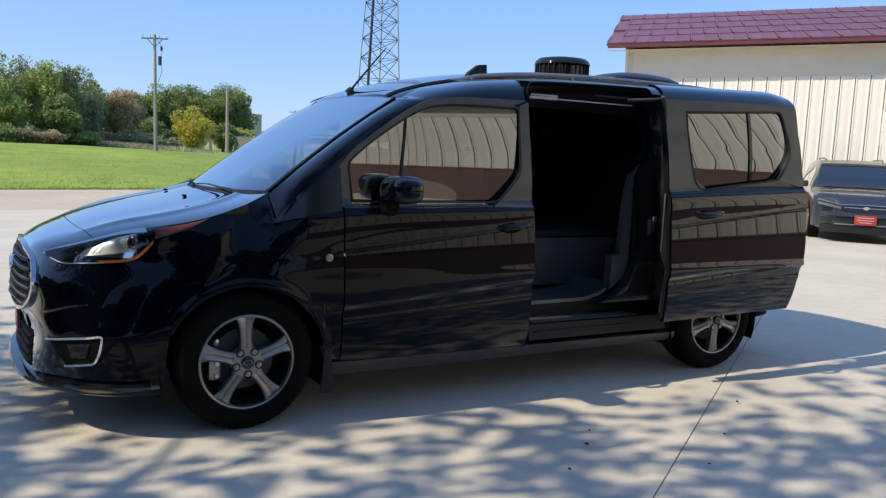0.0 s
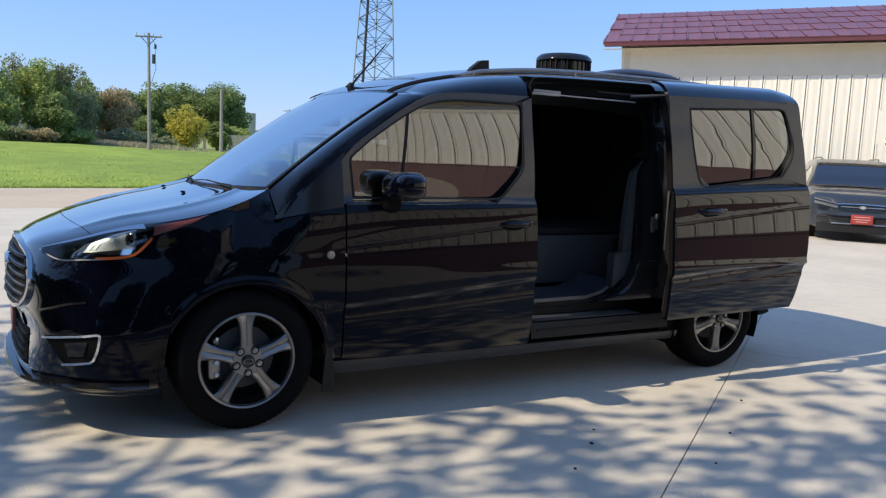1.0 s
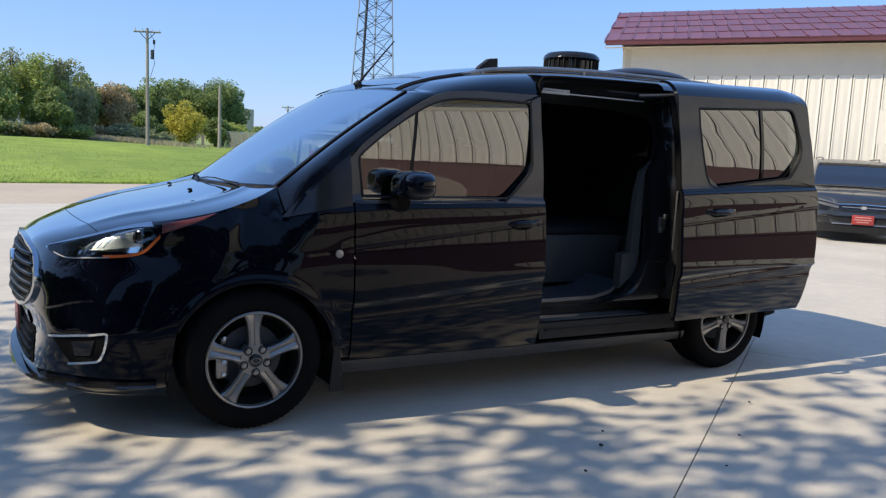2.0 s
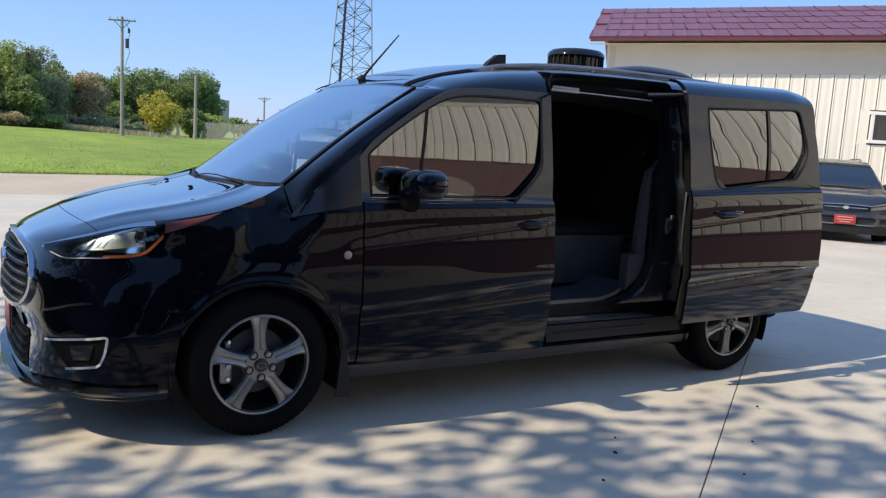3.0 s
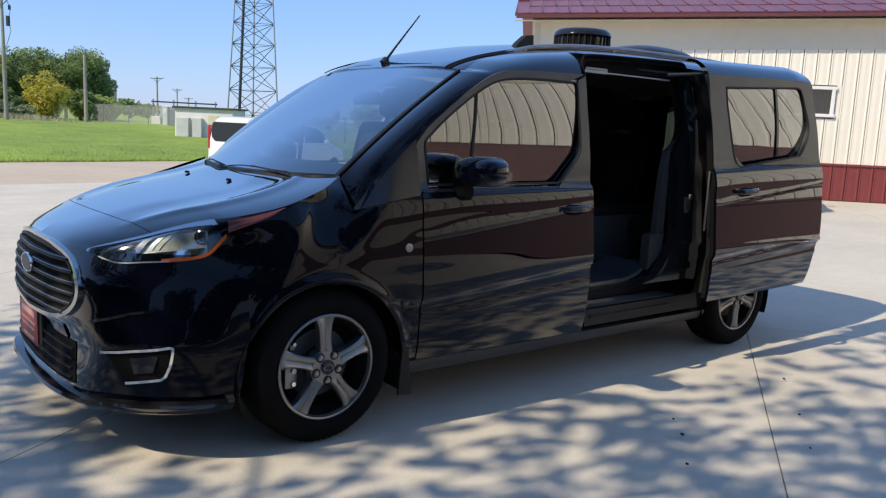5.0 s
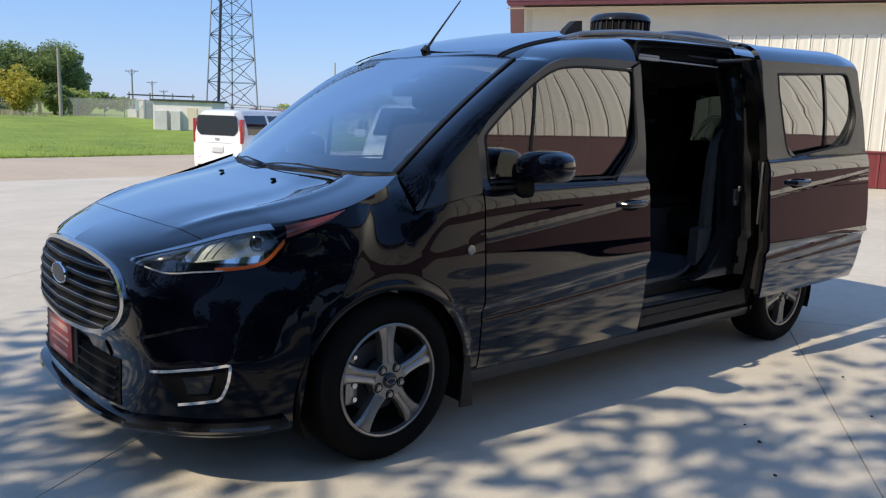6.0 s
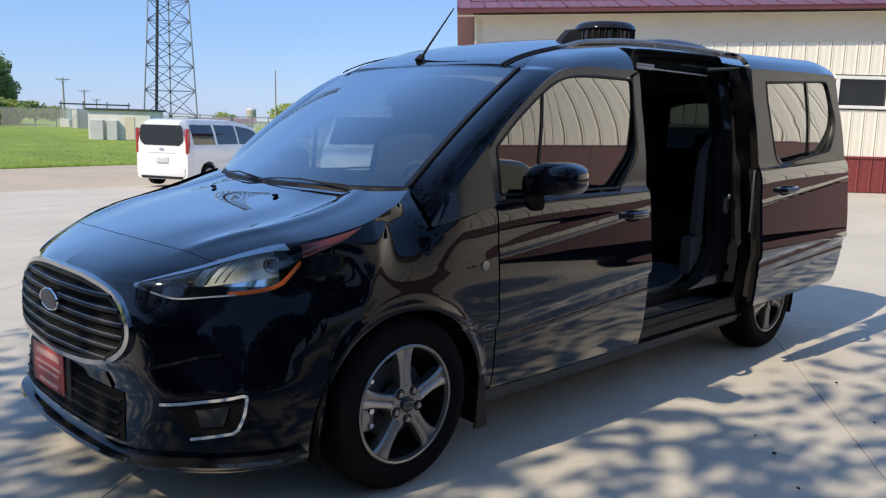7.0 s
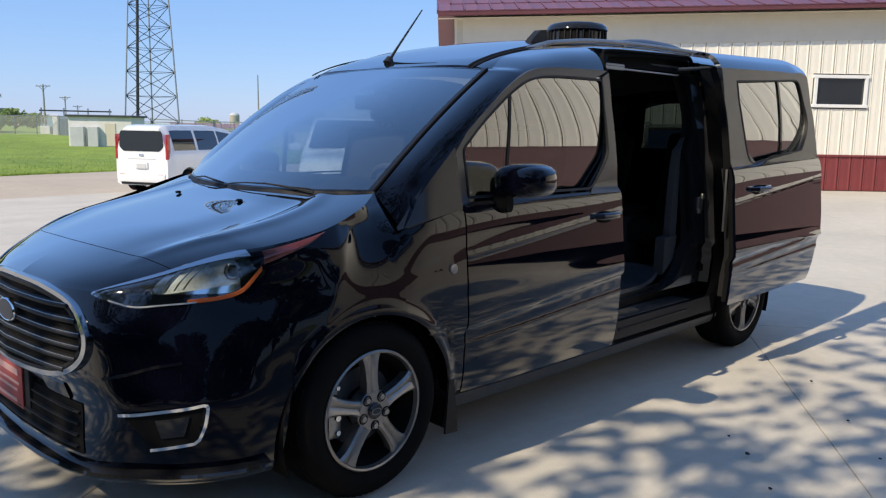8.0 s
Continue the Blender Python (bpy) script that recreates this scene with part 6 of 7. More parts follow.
        part("side_sill", bm, PLASTIC, top)
    return top, ring, ztop


def rear_dress(top, x, hw, belt, roof, paint):
    """Tail: window, red lamps, plate bars, bumper."""
    bm = bmesh.new()
    rows = []
    for f in np.linspace(0, 1, 21):
        z = belt + 0.02 + (roof - 0.16 - belt) * f
        w = (hw - 0.10) - 0.05 * f - 0.16 * max(0.0, 1 - f / 0.35) ** 2 - 0.05 * max(0.0, (f - 0.85) / 0.15) ** 2
        rows.append([(x + 0.008, y * w, z) for y in np.linspace(-1, 1, 10)])
    lay(bm, rows)
    part("rear_window", bm, mat("rear_privacy_glass", (0.012, 0.016, 0.028), 0.22, coat=0.2), top)
    for side in (-1, 1):
        bm = bmesh.new()
        box(bm, (x - 0.05, side * (hw - 0.022), 1.24), (0.16, 0.060, 0.66), bevel=0.025)
        part("tail_lamp", bm, RED_LENS, top)
        bm = bmesh.new()
        box(bm, (x + 0.026, side * (hw - 0.20), 0.50), (0.02, 0.16, 0.05), bevel=0.008)
        part("rear_reflector", bm, RED_LENS, top)
    bm = bmesh.new()
    box(bm, (x - 0.02, 0, 0.42), (0.12, 2 * hw - 0.14, 0.26), bevel=0.05)
    part("rear_bumper", bm, paint, top)
    bm = bmesh.new()
    box(bm, (x - 0.02, 0, 0.27), (0.10, 2 * hw - 0.3, 0.07), bevel=0.02)
    part("bumper_skirt", bm, PLASTIC, top)
    bm = bmesh.new()
    box(bm, (x + 0.014, 0, 0.74), (0.03, 0.40, 0.17), bevel=0.02)
    pl = part("plate_recess", bm, paint, top)
    bm = bmesh.new()
    box(bm, (x + 0.034, 0, 0.73), (0.008, 0.29, 0.13))
    part("number_plate", bm, mat("pale_plate", (0.55, 0.56, 0.55), 0.5), pl, smooth=False)
    bm = bmesh.new()
    box(bm, (x + 0.012, 0, 1.02), (0.02, 0.13, 0.055), bevel=0.02)
    part("rear_badge", bm, CHROME, top)
    bm = bmesh.new()
    box(bm, (x + 0.008, 0, 0.93), (0.012, 0.9, 0.015), bevel=0.004)
    part("tailgate_crease", bm, paint, top)


def heading(x, y, z, az, mid):
    """Stands a vehicle so that the point mid on its length lies at x, y, and its front looks along az (degrees from +y towards +x)."""
    a = radians(az)
    f = Vector((math.sin(a), math.cos(a), 0))
    M = Matrix((-f, Vector((f.y, -f.x, 0)) * -1, Vector((0, 0, 1)))).transposed()
    if M.determinant() < 0:
        M = Matrix((-f, Vector((f.y, -f.x, 0)), Vector((0, 0, 1)))).transposed()
    o = Vector((x, y, z)) + f * mid
    return Matrix.Translation(o) @ M.to_4x4()


VAN_TOPS = [(-0.90, 0.72), (-0.84, 0.84), (-0.5, 0.98), (0.0, 1.10), (0.08, 1.15), (0.36, 1.42), (0.66, 1.66), (1.05, 1.745), (1.8, 1.82), (3.4, 1.82), (3.72, 1.79), (3.86, 1.72)]
white_van, _, _ = car("white_van", "white passenger van seen from behind, parked on the drive", "van", heading(8.0, 18.75, gz(8.0, 18.75) + 0.01, 64, 3.86), WHITE_PAINT, -0.90, 3.86, 1.82, VAN_TOPS, 1.10, 0.30, 3.6, 3.86, (0.10, 0.66), (0.0, 3.06), 0.32,
                      [(0.42, 1.50), (1.58, 2.55), (2.66, 3.62)])
rear_dress(white_van, 3.86, 0.91 * 0.9, 1.10, 1.80, WHITE_PAINT)
SUV_TOPS = [(-0.90, 0.60), (-0.875, 0.74), (-0.76, 0.83), (-0.5, 0.885), (0.0, 0.935), (0.16, 0.96), (0.55, 1.20), (0.98, 1.43), (1.4, 1.50), (2.3, 1.50), (2.9, 1.44), (3.3, 1.25), (3.55, 0.95)]
car("white_car", "white hatchback parked beyond the black van", "car", heading(6.1, 7.5, gz(6.1, 7.5) + 0.01, 217, -0.4), WHITE_PAINT, -0.88, 3.5, 1.78, SUV_TOPS, 0.93, 0.6, 3.1, 3.5, (0.24, 0.96), (0.0, 2.62), 0.33, [(0.72, 1.55), (1.62, 2.45), (2.52, 3.0)])


def front_dress(top, L0, hw):
    """Nose of the crossover: swept lamps, winged grille, lower intake, chin, red plate."""
    def sweep(y):
        return L0 - 0.012 + 0.34 * max(0.0, abs(y) / hw - 0.38) ** 2.0

    def band(y0, y1, low, high, out, n=14):
        """A shaped strip over the nose between two height curves."""
        bm = bmesh.new()
        ys = np.linspace(y0, y1, n)
        lay(bm, [[(sweep(y) + dx, y, low(y) + (high(y) - low(y)) * f) for y in ys] for f, dx in ((0.0, 0.03), (0.06, -out), (0.94, -out + 0.012), (1.0, 0.04))])
        return bm
    g = part("grille", band(-0.40, 0.40, lambda y: 0.555 + 0.03 * (y / 0.4) ** 2, lambda y: 0.690 - 0.015 * (y / 0.4) ** 2, 0.012), GLOSS_BLACK, top)
    part("grille_wing", band(-0.36, 0.36, lambda y: 0.628, lambda y: 0.646, 0.022), STEEL, g)
    part("grille_rim", band(-0.42, 0.42, lambda y: 0.688 - 0.012 * (y / 0.4) ** 2, lambda y: 0.704 - 0.012 * (y / 0.4) ** 2, 0.020), CHROME, g)
    bm = bmesh.new()
    lathe(bm, [(0.001, -0.012), (0.05, -0.012), (0.06, 0.0)], 20)
    bmesh.ops.transform(bm, matrix=Matrix.Translation((L0 - 0.02, 0, 0.637)) @ Matrix.Rotation(-math.pi / 2, 4, "Z") @ Matrix.Diagonal((1, 1, 0.6, 1)), verts=bm.verts)
    part("front_badge", bm, CHROME, g)
    part("bumper_bar", band(-0.74, 0.74, lambda y: 0.475, lambda y: 0.545, 0.030, 24), GREY_PAINT, top)
    part("lower_grille", band(-0.52, 0.52, lambda y: 0.345 + 0.05 * (y / 0.52) ** 2, lambda y: 0.470, 0.008, 20), PLASTIC, top)
    part("chin", band(-0.74, 0.74, lambda y: 0.17, lambda y: 0.325, 0.022, 24), PLASTIC, top)
    part("skid_edge", band(-0.50, 0.50, lambda y: 0.322, lambda y: 0.344, 0.030, 20), ALLOY, top)
    for side in (-1, 1):
        a, b = (0.41, 0.80) if side > 0 else (-0.80, -0.41)
        up = lambda y: (abs(y) - 0.41) / 0.39
        lamp = part("headlamp", band(a, b, lambda y: 0.600 + 0.075 * up(y), lambda y: 0.695 + 0.085 * up(y), 0.016), ALLOY, top)
        part("lamp_bezel", band(a, b, lambda y: 0.655 + 0.075 * up(y), lambda y: 0.672 + 0.080 * up(y), 0.022), GLOSS_BLACK, lamp)
        a, b = (0.58, 0.74) if side > 0 else (-0.74, -0.58)
        fog = part("fog_lamp", band(a, b, lambda y: 0.375, lambda y: 0.455, 0.012, 8), PLASTIC, top)
        part("fog_rim", band(a, b, lambda y: 0.452, lambda y: 0.464, 0.020, 8), STEEL, fog)
        # bonnet crease running from the lamp to the windscreen
        bm = bmesh.new()
        tube(bm, [(L0 + 0.10, side * 0.40, 0.752), (L0 + 0.30, side * 0.46, 0.873), (-0.2, side * 0.52, 0.915), (0.1, side * 0.55, 0.945)], 0.010, 6)
        part("bonnet_crease", bm, GREY_PAINT, top)
    bm = bmesh.new()
    box(bm, (L0 - 0.055, 0, 0.42), (0.012, 0.36, 0.17), bevel=0.003)
    pl = part("dealer_plate", bm, PLATE_RED, top, "red dealer plate")
    for z, w in ((0.465, 0.26), (0.42, 0.28), (0.38, 0.20)):
        bm = bmesh.new()
        box(bm, (L0 - 0.062, 0, z), (0.003, w, 0.014))
        part("lettering_bar", bm, WHITE_PRINT, pl, smooth=False)


suv, _, _ = car("grey_car", "dark grey crossover car facing out, parked by the workshop", "car", heading(13.0, 5.55, 0.0, 229, -0.6), GREY_PAINT, -0.88, 3.55, 1.76, SUV_TOPS, 0.93, 0.6, 3.1, 3.5, (0.17, 0.98), (0.0, 2.62), 0.33, [(0.72, 1.55), (1.62, 2.45), (2.52, 3.0)])
front_dress(suv, -0.88, 0.88)
bm = bmesh.new()
tube(bm, [(1.3, -0.52, 1.51), (1.5, -0.54, 1.535), (2.4, -0.54, 1.535), (2.6, -0.52, 1.51)], 0.016, 6)
part("roof_rail", bm, STEEL, suv)
bm = bmesh.new()
tube(bm, [(1.3, 0.52, 1.51), (1.5, 0.54, 1.535), (2.4, 0.54, 1.535), (2.6, 0.52, 1.51)], 0.016, 6)
part("roof_rail", bm, STEEL, suv)


# ---------------------------------------------------------------- trees
def leaf_mesh(lobes, count, size, seed, flat=0.55, drop=0.0):
    """Leaf clumps: small bent leaves scattered through lobes, thinner inside, with gaps."""
    rs = np.random.RandomState(seed)
    verts, faces = [], []
    vol = np.array([a * b * c for _, (a, b, c) in lobes]) ** 0.7
    pick = rs.choice(len(lobes), count, p=vol / vol.sum())
    for k in pick:
        (cx, cy, cz), (a, b, c) = lobes[k]
        v = rs.normal(size=3)
        v /= np.linalg.norm(v)
        r = rs.uniform(0.25, 1.0) ** 0.45
        r *= 1 + 0.16 * noise.noise(Vector((v[0] * 2.3 + k, v[1] * 2.3, v[2] * 2.3 + seed)))
        p = Vector((cx + v[0] * a * r, cy + v[1] * b * r, cz + v[2] * c * r))
        if noise.noise(p * (1.1 / max(0.5, min(a, c)) * 1.6) + Vector((seed, 0, 0))) < drop - 0.32:
            continue
        s = size * rs.uniform(0.6, 1.35)
        e1 = Vector(rs.normal(size=3)).normalized()
        e2 = e1.orthogonal().normalized()
        e2 = (e2 + Vector((0, 0, flat)) * 0.0).normalized()
        n = len(verts)
        verts += [p - e1 * s, p + e2 * s * 0.5, p + e1 * s, p - e2 * s * 0.5 + e1.cross(e2) * s * 0.25]
        faces.append((n, n + 1, n + 2, n + 3))
    me = bpy.data.meshes.new("crown")
    me.from_pydata([tuple(v) for v in verts], [], faces)
    return me


def tree(x, y, height, spread, leaf, seed, count=1500, size=0.22, trunk=0.16, label="", base=None, low=0.2, name="tree", group="far trees", depth=None):
    z = gz(x, y) if base is None else base
    rs = np.random.RandomState(seed)
    top = thing(name, label, "tree" if name == "tree" else "bush", Matrix.Translation((x, y, z - 0.05)), group)
    lobes = []
    hl = height * low
    for k in range(34):
        v = rs.normal(size=3)
        v *= rs.uniform(0.2, 1.0) ** 0.5 / np.linalg.norm(v)
        c = (v[0] * spread * 0.62, v[1] * spread * 0.62, hl + (height - hl) * (0.47 + 0.36 * v[2]))
        r = spread * rs.uniform(0.20, 0.38)
        lobes.append((c, (r, r, min(r * 0.9, (height - hl) * 0.17))))
    bm = bmesh.new()
    tube(bm, [(0, 0, 0), (0.06 * rs.uniform(-1, 1), 0.06, height * 0.3), (0.15 * rs.uniform(-1, 1), 0, height * 0.8)], [trunk, trunk * 0.75, trunk * 0.2], 8)
    for (lx, ly, lz), _ in lobes[::2]:
        tube(bm, [(0, 0, max(0.1, lz - height * 0.22)), (lx * 0.6, ly * 0.6, lz - height * 0.04), (lx, ly, lz)], [trunk * 0.4, trunk * 0.22, trunk * 0.08], 5)
    part("trunk", bm, BARK, top)
    me = leaf_mesh(lobes, count, size, seed)
    me.materials.append(leaf)
    ob = new("crown", me)
    ob.parent = top
    return top


def polar(az, dist, ex=-1.04, ey=-3.53):
    return ex + dist * math.sin(radians(az)), ey + dist * math.cos(radians(az))


GREENS = ["tall leafy green tree in the wood edge", "broad bright green tree in the wood edge", "grey-green willowy tree in the wood edge", "rust-coloured autumn tree in the wood edge"]
for i, (az, dist, top_el, spread, kind) in enumerate([
        (-3.0, 78, 5.3, 4.2, 1), (0.2, 80, 5.6, 4.2, 1), (2.2, 84, 5.5, 3.6, 2), (1.0, 76, 3.3, 3.0, 1), (3.8, 82, 5.3, 3.8, 1), (5.3, 84, 5.1, 3.4, 2), (6.2, 88, 4.2, 2.8, 0), (4.4, 76, 2.6, 2.4, 0),
        (7.6, 90, 3.8, 2.6, 3), (8.2, 94, 3.4, 2.4, 3), (9.4, 102, 3.8, 3.4, 0), (10.7, 104, 4.1, 3.6, 0), (12.2, 106, 4.2, 3.8, 0), (13.6, 104, 4.5, 3.8, 0), (14.9, 106, 4.6, 3.8, 0), (15.6, 108, 3.8, 2.4, 0),
        (16.2, 112, 0.9, 2.0, 1), (12.9, 112, 4.4, 4.0, 0), (11.4, 112, 4.2, 4.0, 0), (15.4, 114, 4.2, 3.2, 0), (10.0, 98, 1.6, 2.6, 0), (14.4, 99, 1.4, 2.4, 0), (15.7, 100, 1.2, 2.2, 1)]):
    x, y = polar(az, dist)
    h = 1.33 + dist * math.tan(radians(top_el)) - gz(x, y)
    tree(x, y, h, spread, LEAF[kind], 10 + i, count=8200, size=0.145, trunk=0.2, label=GREENS[kind], low=0.0)
x, y = polar(12.45, 93)
tree(x, y, 1.33 + 93 * math.tan(radians(2.35)) - gz(x, y), 3.1, LEAF[4], 77, count=7000, size=0.13, trunk=0.14, label="small rounded yellow-green autumn tree on the grass edge", low=0.05)
for i, (az, dist, top_el, spread, kind) in enumerate([(7.0, 84, 0.4, 2.4, 3), (8.6, 84, 0.6, 2.6, 2), (9.6, 88, 0.5, 2.4, 2), (2.0, 74, 0.6, 2.2, 2), (5.6, 76, 0.4, 2.4, 0), (3.6, 74, 0.3, 2.0, 3), (0.6, 72, 0.7, 2.4, 0), (11.0, 92, 0.2, 2.2, 2)]):
    x, y = polar(az, dist)
    tree(x, y, 1.33 + dist * math.tan(radians(top_el)) - gz(x, y), spread, LEAF[kind], 140 + i, count=1800, size=0.14, trunk=0.06, label="scrubby shrub at the foot of the wood", low=0.03, name="shrub", group="scrub")
# trees beyond the substation
for i, (az, dist, top_el, spread) in enumerate([(18.0, 150, 0.8, 3.4), (19.0, 170, 0.6, 3.6), (33.8, 120, 1.3, 3.4), (34.9, 122, 1.5, 3.6), (36.2, 125, 1.4, 3.8), (29.6, 190, 0.5, 3.6)]):
    x, y = polar(az, dist, -1.9, -2.05)
    tree(x, y, 1.33 + dist * math.tan(radians(top_el)) + 0.2, spread, LEAF[1 if i > 1 else 0], 200 + i, count=1400, size=0.32, trunk=0.2, label="distant green tree on the horizon", low=0.05)
# the yard trees that dapple the concrete
YARD_LEAF = mat("yard_leaf", (0.06, 0.11, 0.022), 0.5, grain=0.5, scale=3, tone=(0.03, 0.06, 0.012))


def yard_tree(x, y, height, lobes, count, seed, label, size=0.085):
    top = thing("shade_tree", label, "tree", Matrix.Translation((x, y, gz(x, y) - 0.05)), "yard trees")
    bm = bmesh.new()
    tube(bm, [(0, 0, 0), (0.03, 0.02, 0.4), (0.1, 0.05, 1.6), (0.05, 0.1, 3.2)], [0.24, 0.19, 0.16, 0.13], 12)
    for (lx, ly, lz), (a, b, c) in lobes:
        tube(bm, [(0.06, 0.08, 2.6), (lx * 0.4, ly * 0.4, 2.9 + (lz - 2.9) * 0.55), (lx * 0.8, ly * 0.8, lz - 0.2), (lx * 1.1, ly * 1.1, lz + c * 0.3)], [0.08, 0.04, 0.02, 0.008], 7)
    part("trunk", bm, BARK, top)
    me = leaf_mesh(lobes, count, size, seed, drop=0.12)
    me.materials.append(YARD_LEAF)
    ob = new("crown", me)
    ob.parent = top


rs = np.random.RandomState(5)
lob = []
for k in range(26):
    a, r = rs.uniform(0, 2 * math.pi), math.sqrt(rs.uniform(0.04, 1)) * 4.4
    c = (1.5 + math.cos(a) * r, 3.4 + math.sin(a) * r * 0.85, rs.uniform(4.6, 7.4))
    if not (k % 5 and -1.8 < c[0] - 7.4 + 1.065 * c[2] < 0.6 and -2.4 < c[1] - 4.9 - 0.129 * c[2] < 0.2):
        lob.append((c, (1.25, 1.2, 0.55)))
for k in range(9):
    lob.append(((rs.uniform(5.2, 9.2), rs.uniform(2.0, 4.6), rs.uniform(5.4, 7.0)), (1.2, 1.1, 0.5)))
# added dense leaves: they shade unseen ground so the bumper mirrors it dark
for k in range(46):
    lob.append(((rs.uniform(-3.9, 3.2), rs.uniform(0.2, 3.1), rs.uniform(4.8, 5.3)), (1.1, 1.0, 0.5)))
for sx, sy in ((0.8, -1.3), (1.9, -1.9), (1.2, -2.4), (0.2, -2.2), (0.7, -0.5), (-1.9, 0.4), (-2.4, 1.3), (-2.7, 0.3), (-0.9, 1.3), (-0.5, 2.3), (-1.6, 2.1)):
    lob.append(((sx + 7.4 - 6.7, sy + 4.9 + 0.81, 6.3), (1.2, 1.1, 0.5)))
yard_tree(-7.4, -4.9, 8.0, lob, 340 * len(lob), 31, "leafy shade tree standing over the concrete yard")

# dark trees beside the end of the neighbouring building
for i in range(9):
    d = 18.2 + 2.5 * i
    x, y = 15.0 - 0.714 * d + 0.6 * (i % 2), -0.66 - 0.70 * d - 1.2 * (i % 2)
    tree(x, y, 8.2 + 1.3 * math.sin(i * 1.9), 2.9, YARD_LEAF, 400 + i, count=5200, size=0.20, trunk=0.18, label="dense dark green tree beside the neighbouring building", low=0.0, base=0.3, group="yard edge trees")

# dense trees along the edge of the yard ahead of the van
for i in range(11):
    x, y = -20.0 - 2.5 * (i % 2) + 0.1 * i, -17.0 + 3.3 * i
    tree(x, y, 8.5 + 1.5 * math.sin(i * 2.1), 3.6, YARD_LEAF, 300 + i, count=4200, size=0.26, trunk=0.2, label="leafy green tree along the yard edge", low=0.0, base=0.0, group="yard edge trees")
# unseen bushes, added to hide bright ground and sky from the nose's reflection
for i in range(13):
    x, y = -11.5 - 0.8 * (i % 2), -15.0 + 2.2 * i
    tree(x, y, 2.6 + 0.4 * math.sin(i * 1.7), 1.7, YARD_LEAF, 340 + i, count=2600, size=0.12, trunk=0.05, label="dense green bush added out of view for the nose to mirror", low=0.0, base=0.0, name="shrub", group="yard hedge")

# low-branched trees beside the yard, near the nose of the van
for i, (x, y, h, r) in enumerate(((-2.4, -8.0, 4.8, 2.3), (-5.6, -6.6, 4.2, 2.1), (-7.6, -3.4, 4.0, 2.0), (-8.4, 0.2, 3.2, 1.8))):
    tree(x, y, h, r, YARD_LEAF, 380 + i, count=4200, size=0.14, trunk=0.09, label="low dense leafy tree beside the concrete yard", low=0.0, base=0.0, group="yard edge trees")


# ---------------------------------------------------------------- tower, poles, substation, distance
def lattice_tower(x, y, base_w, height, top_w):
    top = thing("radio_tower", "tall grey steel lattice radio tower", "tower", Matrix.Translation((x, y, gz(x, y) - 0.2)))
    turn = radians(64)
    legs = [turn + 2 * math.pi * k / 3 for k in range(3)]
    R = lambda h: (base_w + (top_w - base_w) * h / height) / math.sqrt(3)
    at = lambda k, h: (R(h) * math.cos(legs[k]), R(h) * math.sin(legs[k]), h)
    hs = [0.0]
    while hs[-1] < height:
        hs.append(min(height, hs[-1] + 0.50 * (base_w + (top_w - base_w) * hs[-1] / height)))
    for k in range(3):
        bm = bmesh.new()
        tube(bm, [at(k, 0), at(k, height)], [0.060, 0.045], 8)
        part("tower_leg", bm, GALV, top)
    bm = bmesh.new()
    tube(bm, [(-1.00, 0.40, 0), (-0.22, 0.09, height)], [0.115, 0.09], 6)
    part("cable_ladder", bm, DARK_STEEL, top)
    for i, (h0, h1) in enumerate(zip(hs[:-1], hs[1:])):
        for k in range(3):
            a, b = (k, (k + 1) % 3)
            for p, q, r in ((at(a, h0), at(b, h1), 0.026), (at(b, h0), at(a, h1), 0.026), (at(a, h1), at(b, h1), 0.018)):
                bm = bmesh.new()
                tube(bm, [p, q], r, 5)
                part("brace", bm, DARK_STEEL, top)


tx, ty = polar(26.1, 64, -1.9, -2.05)
lattice_tower(tx, ty, 3.9, 27, 0.9)


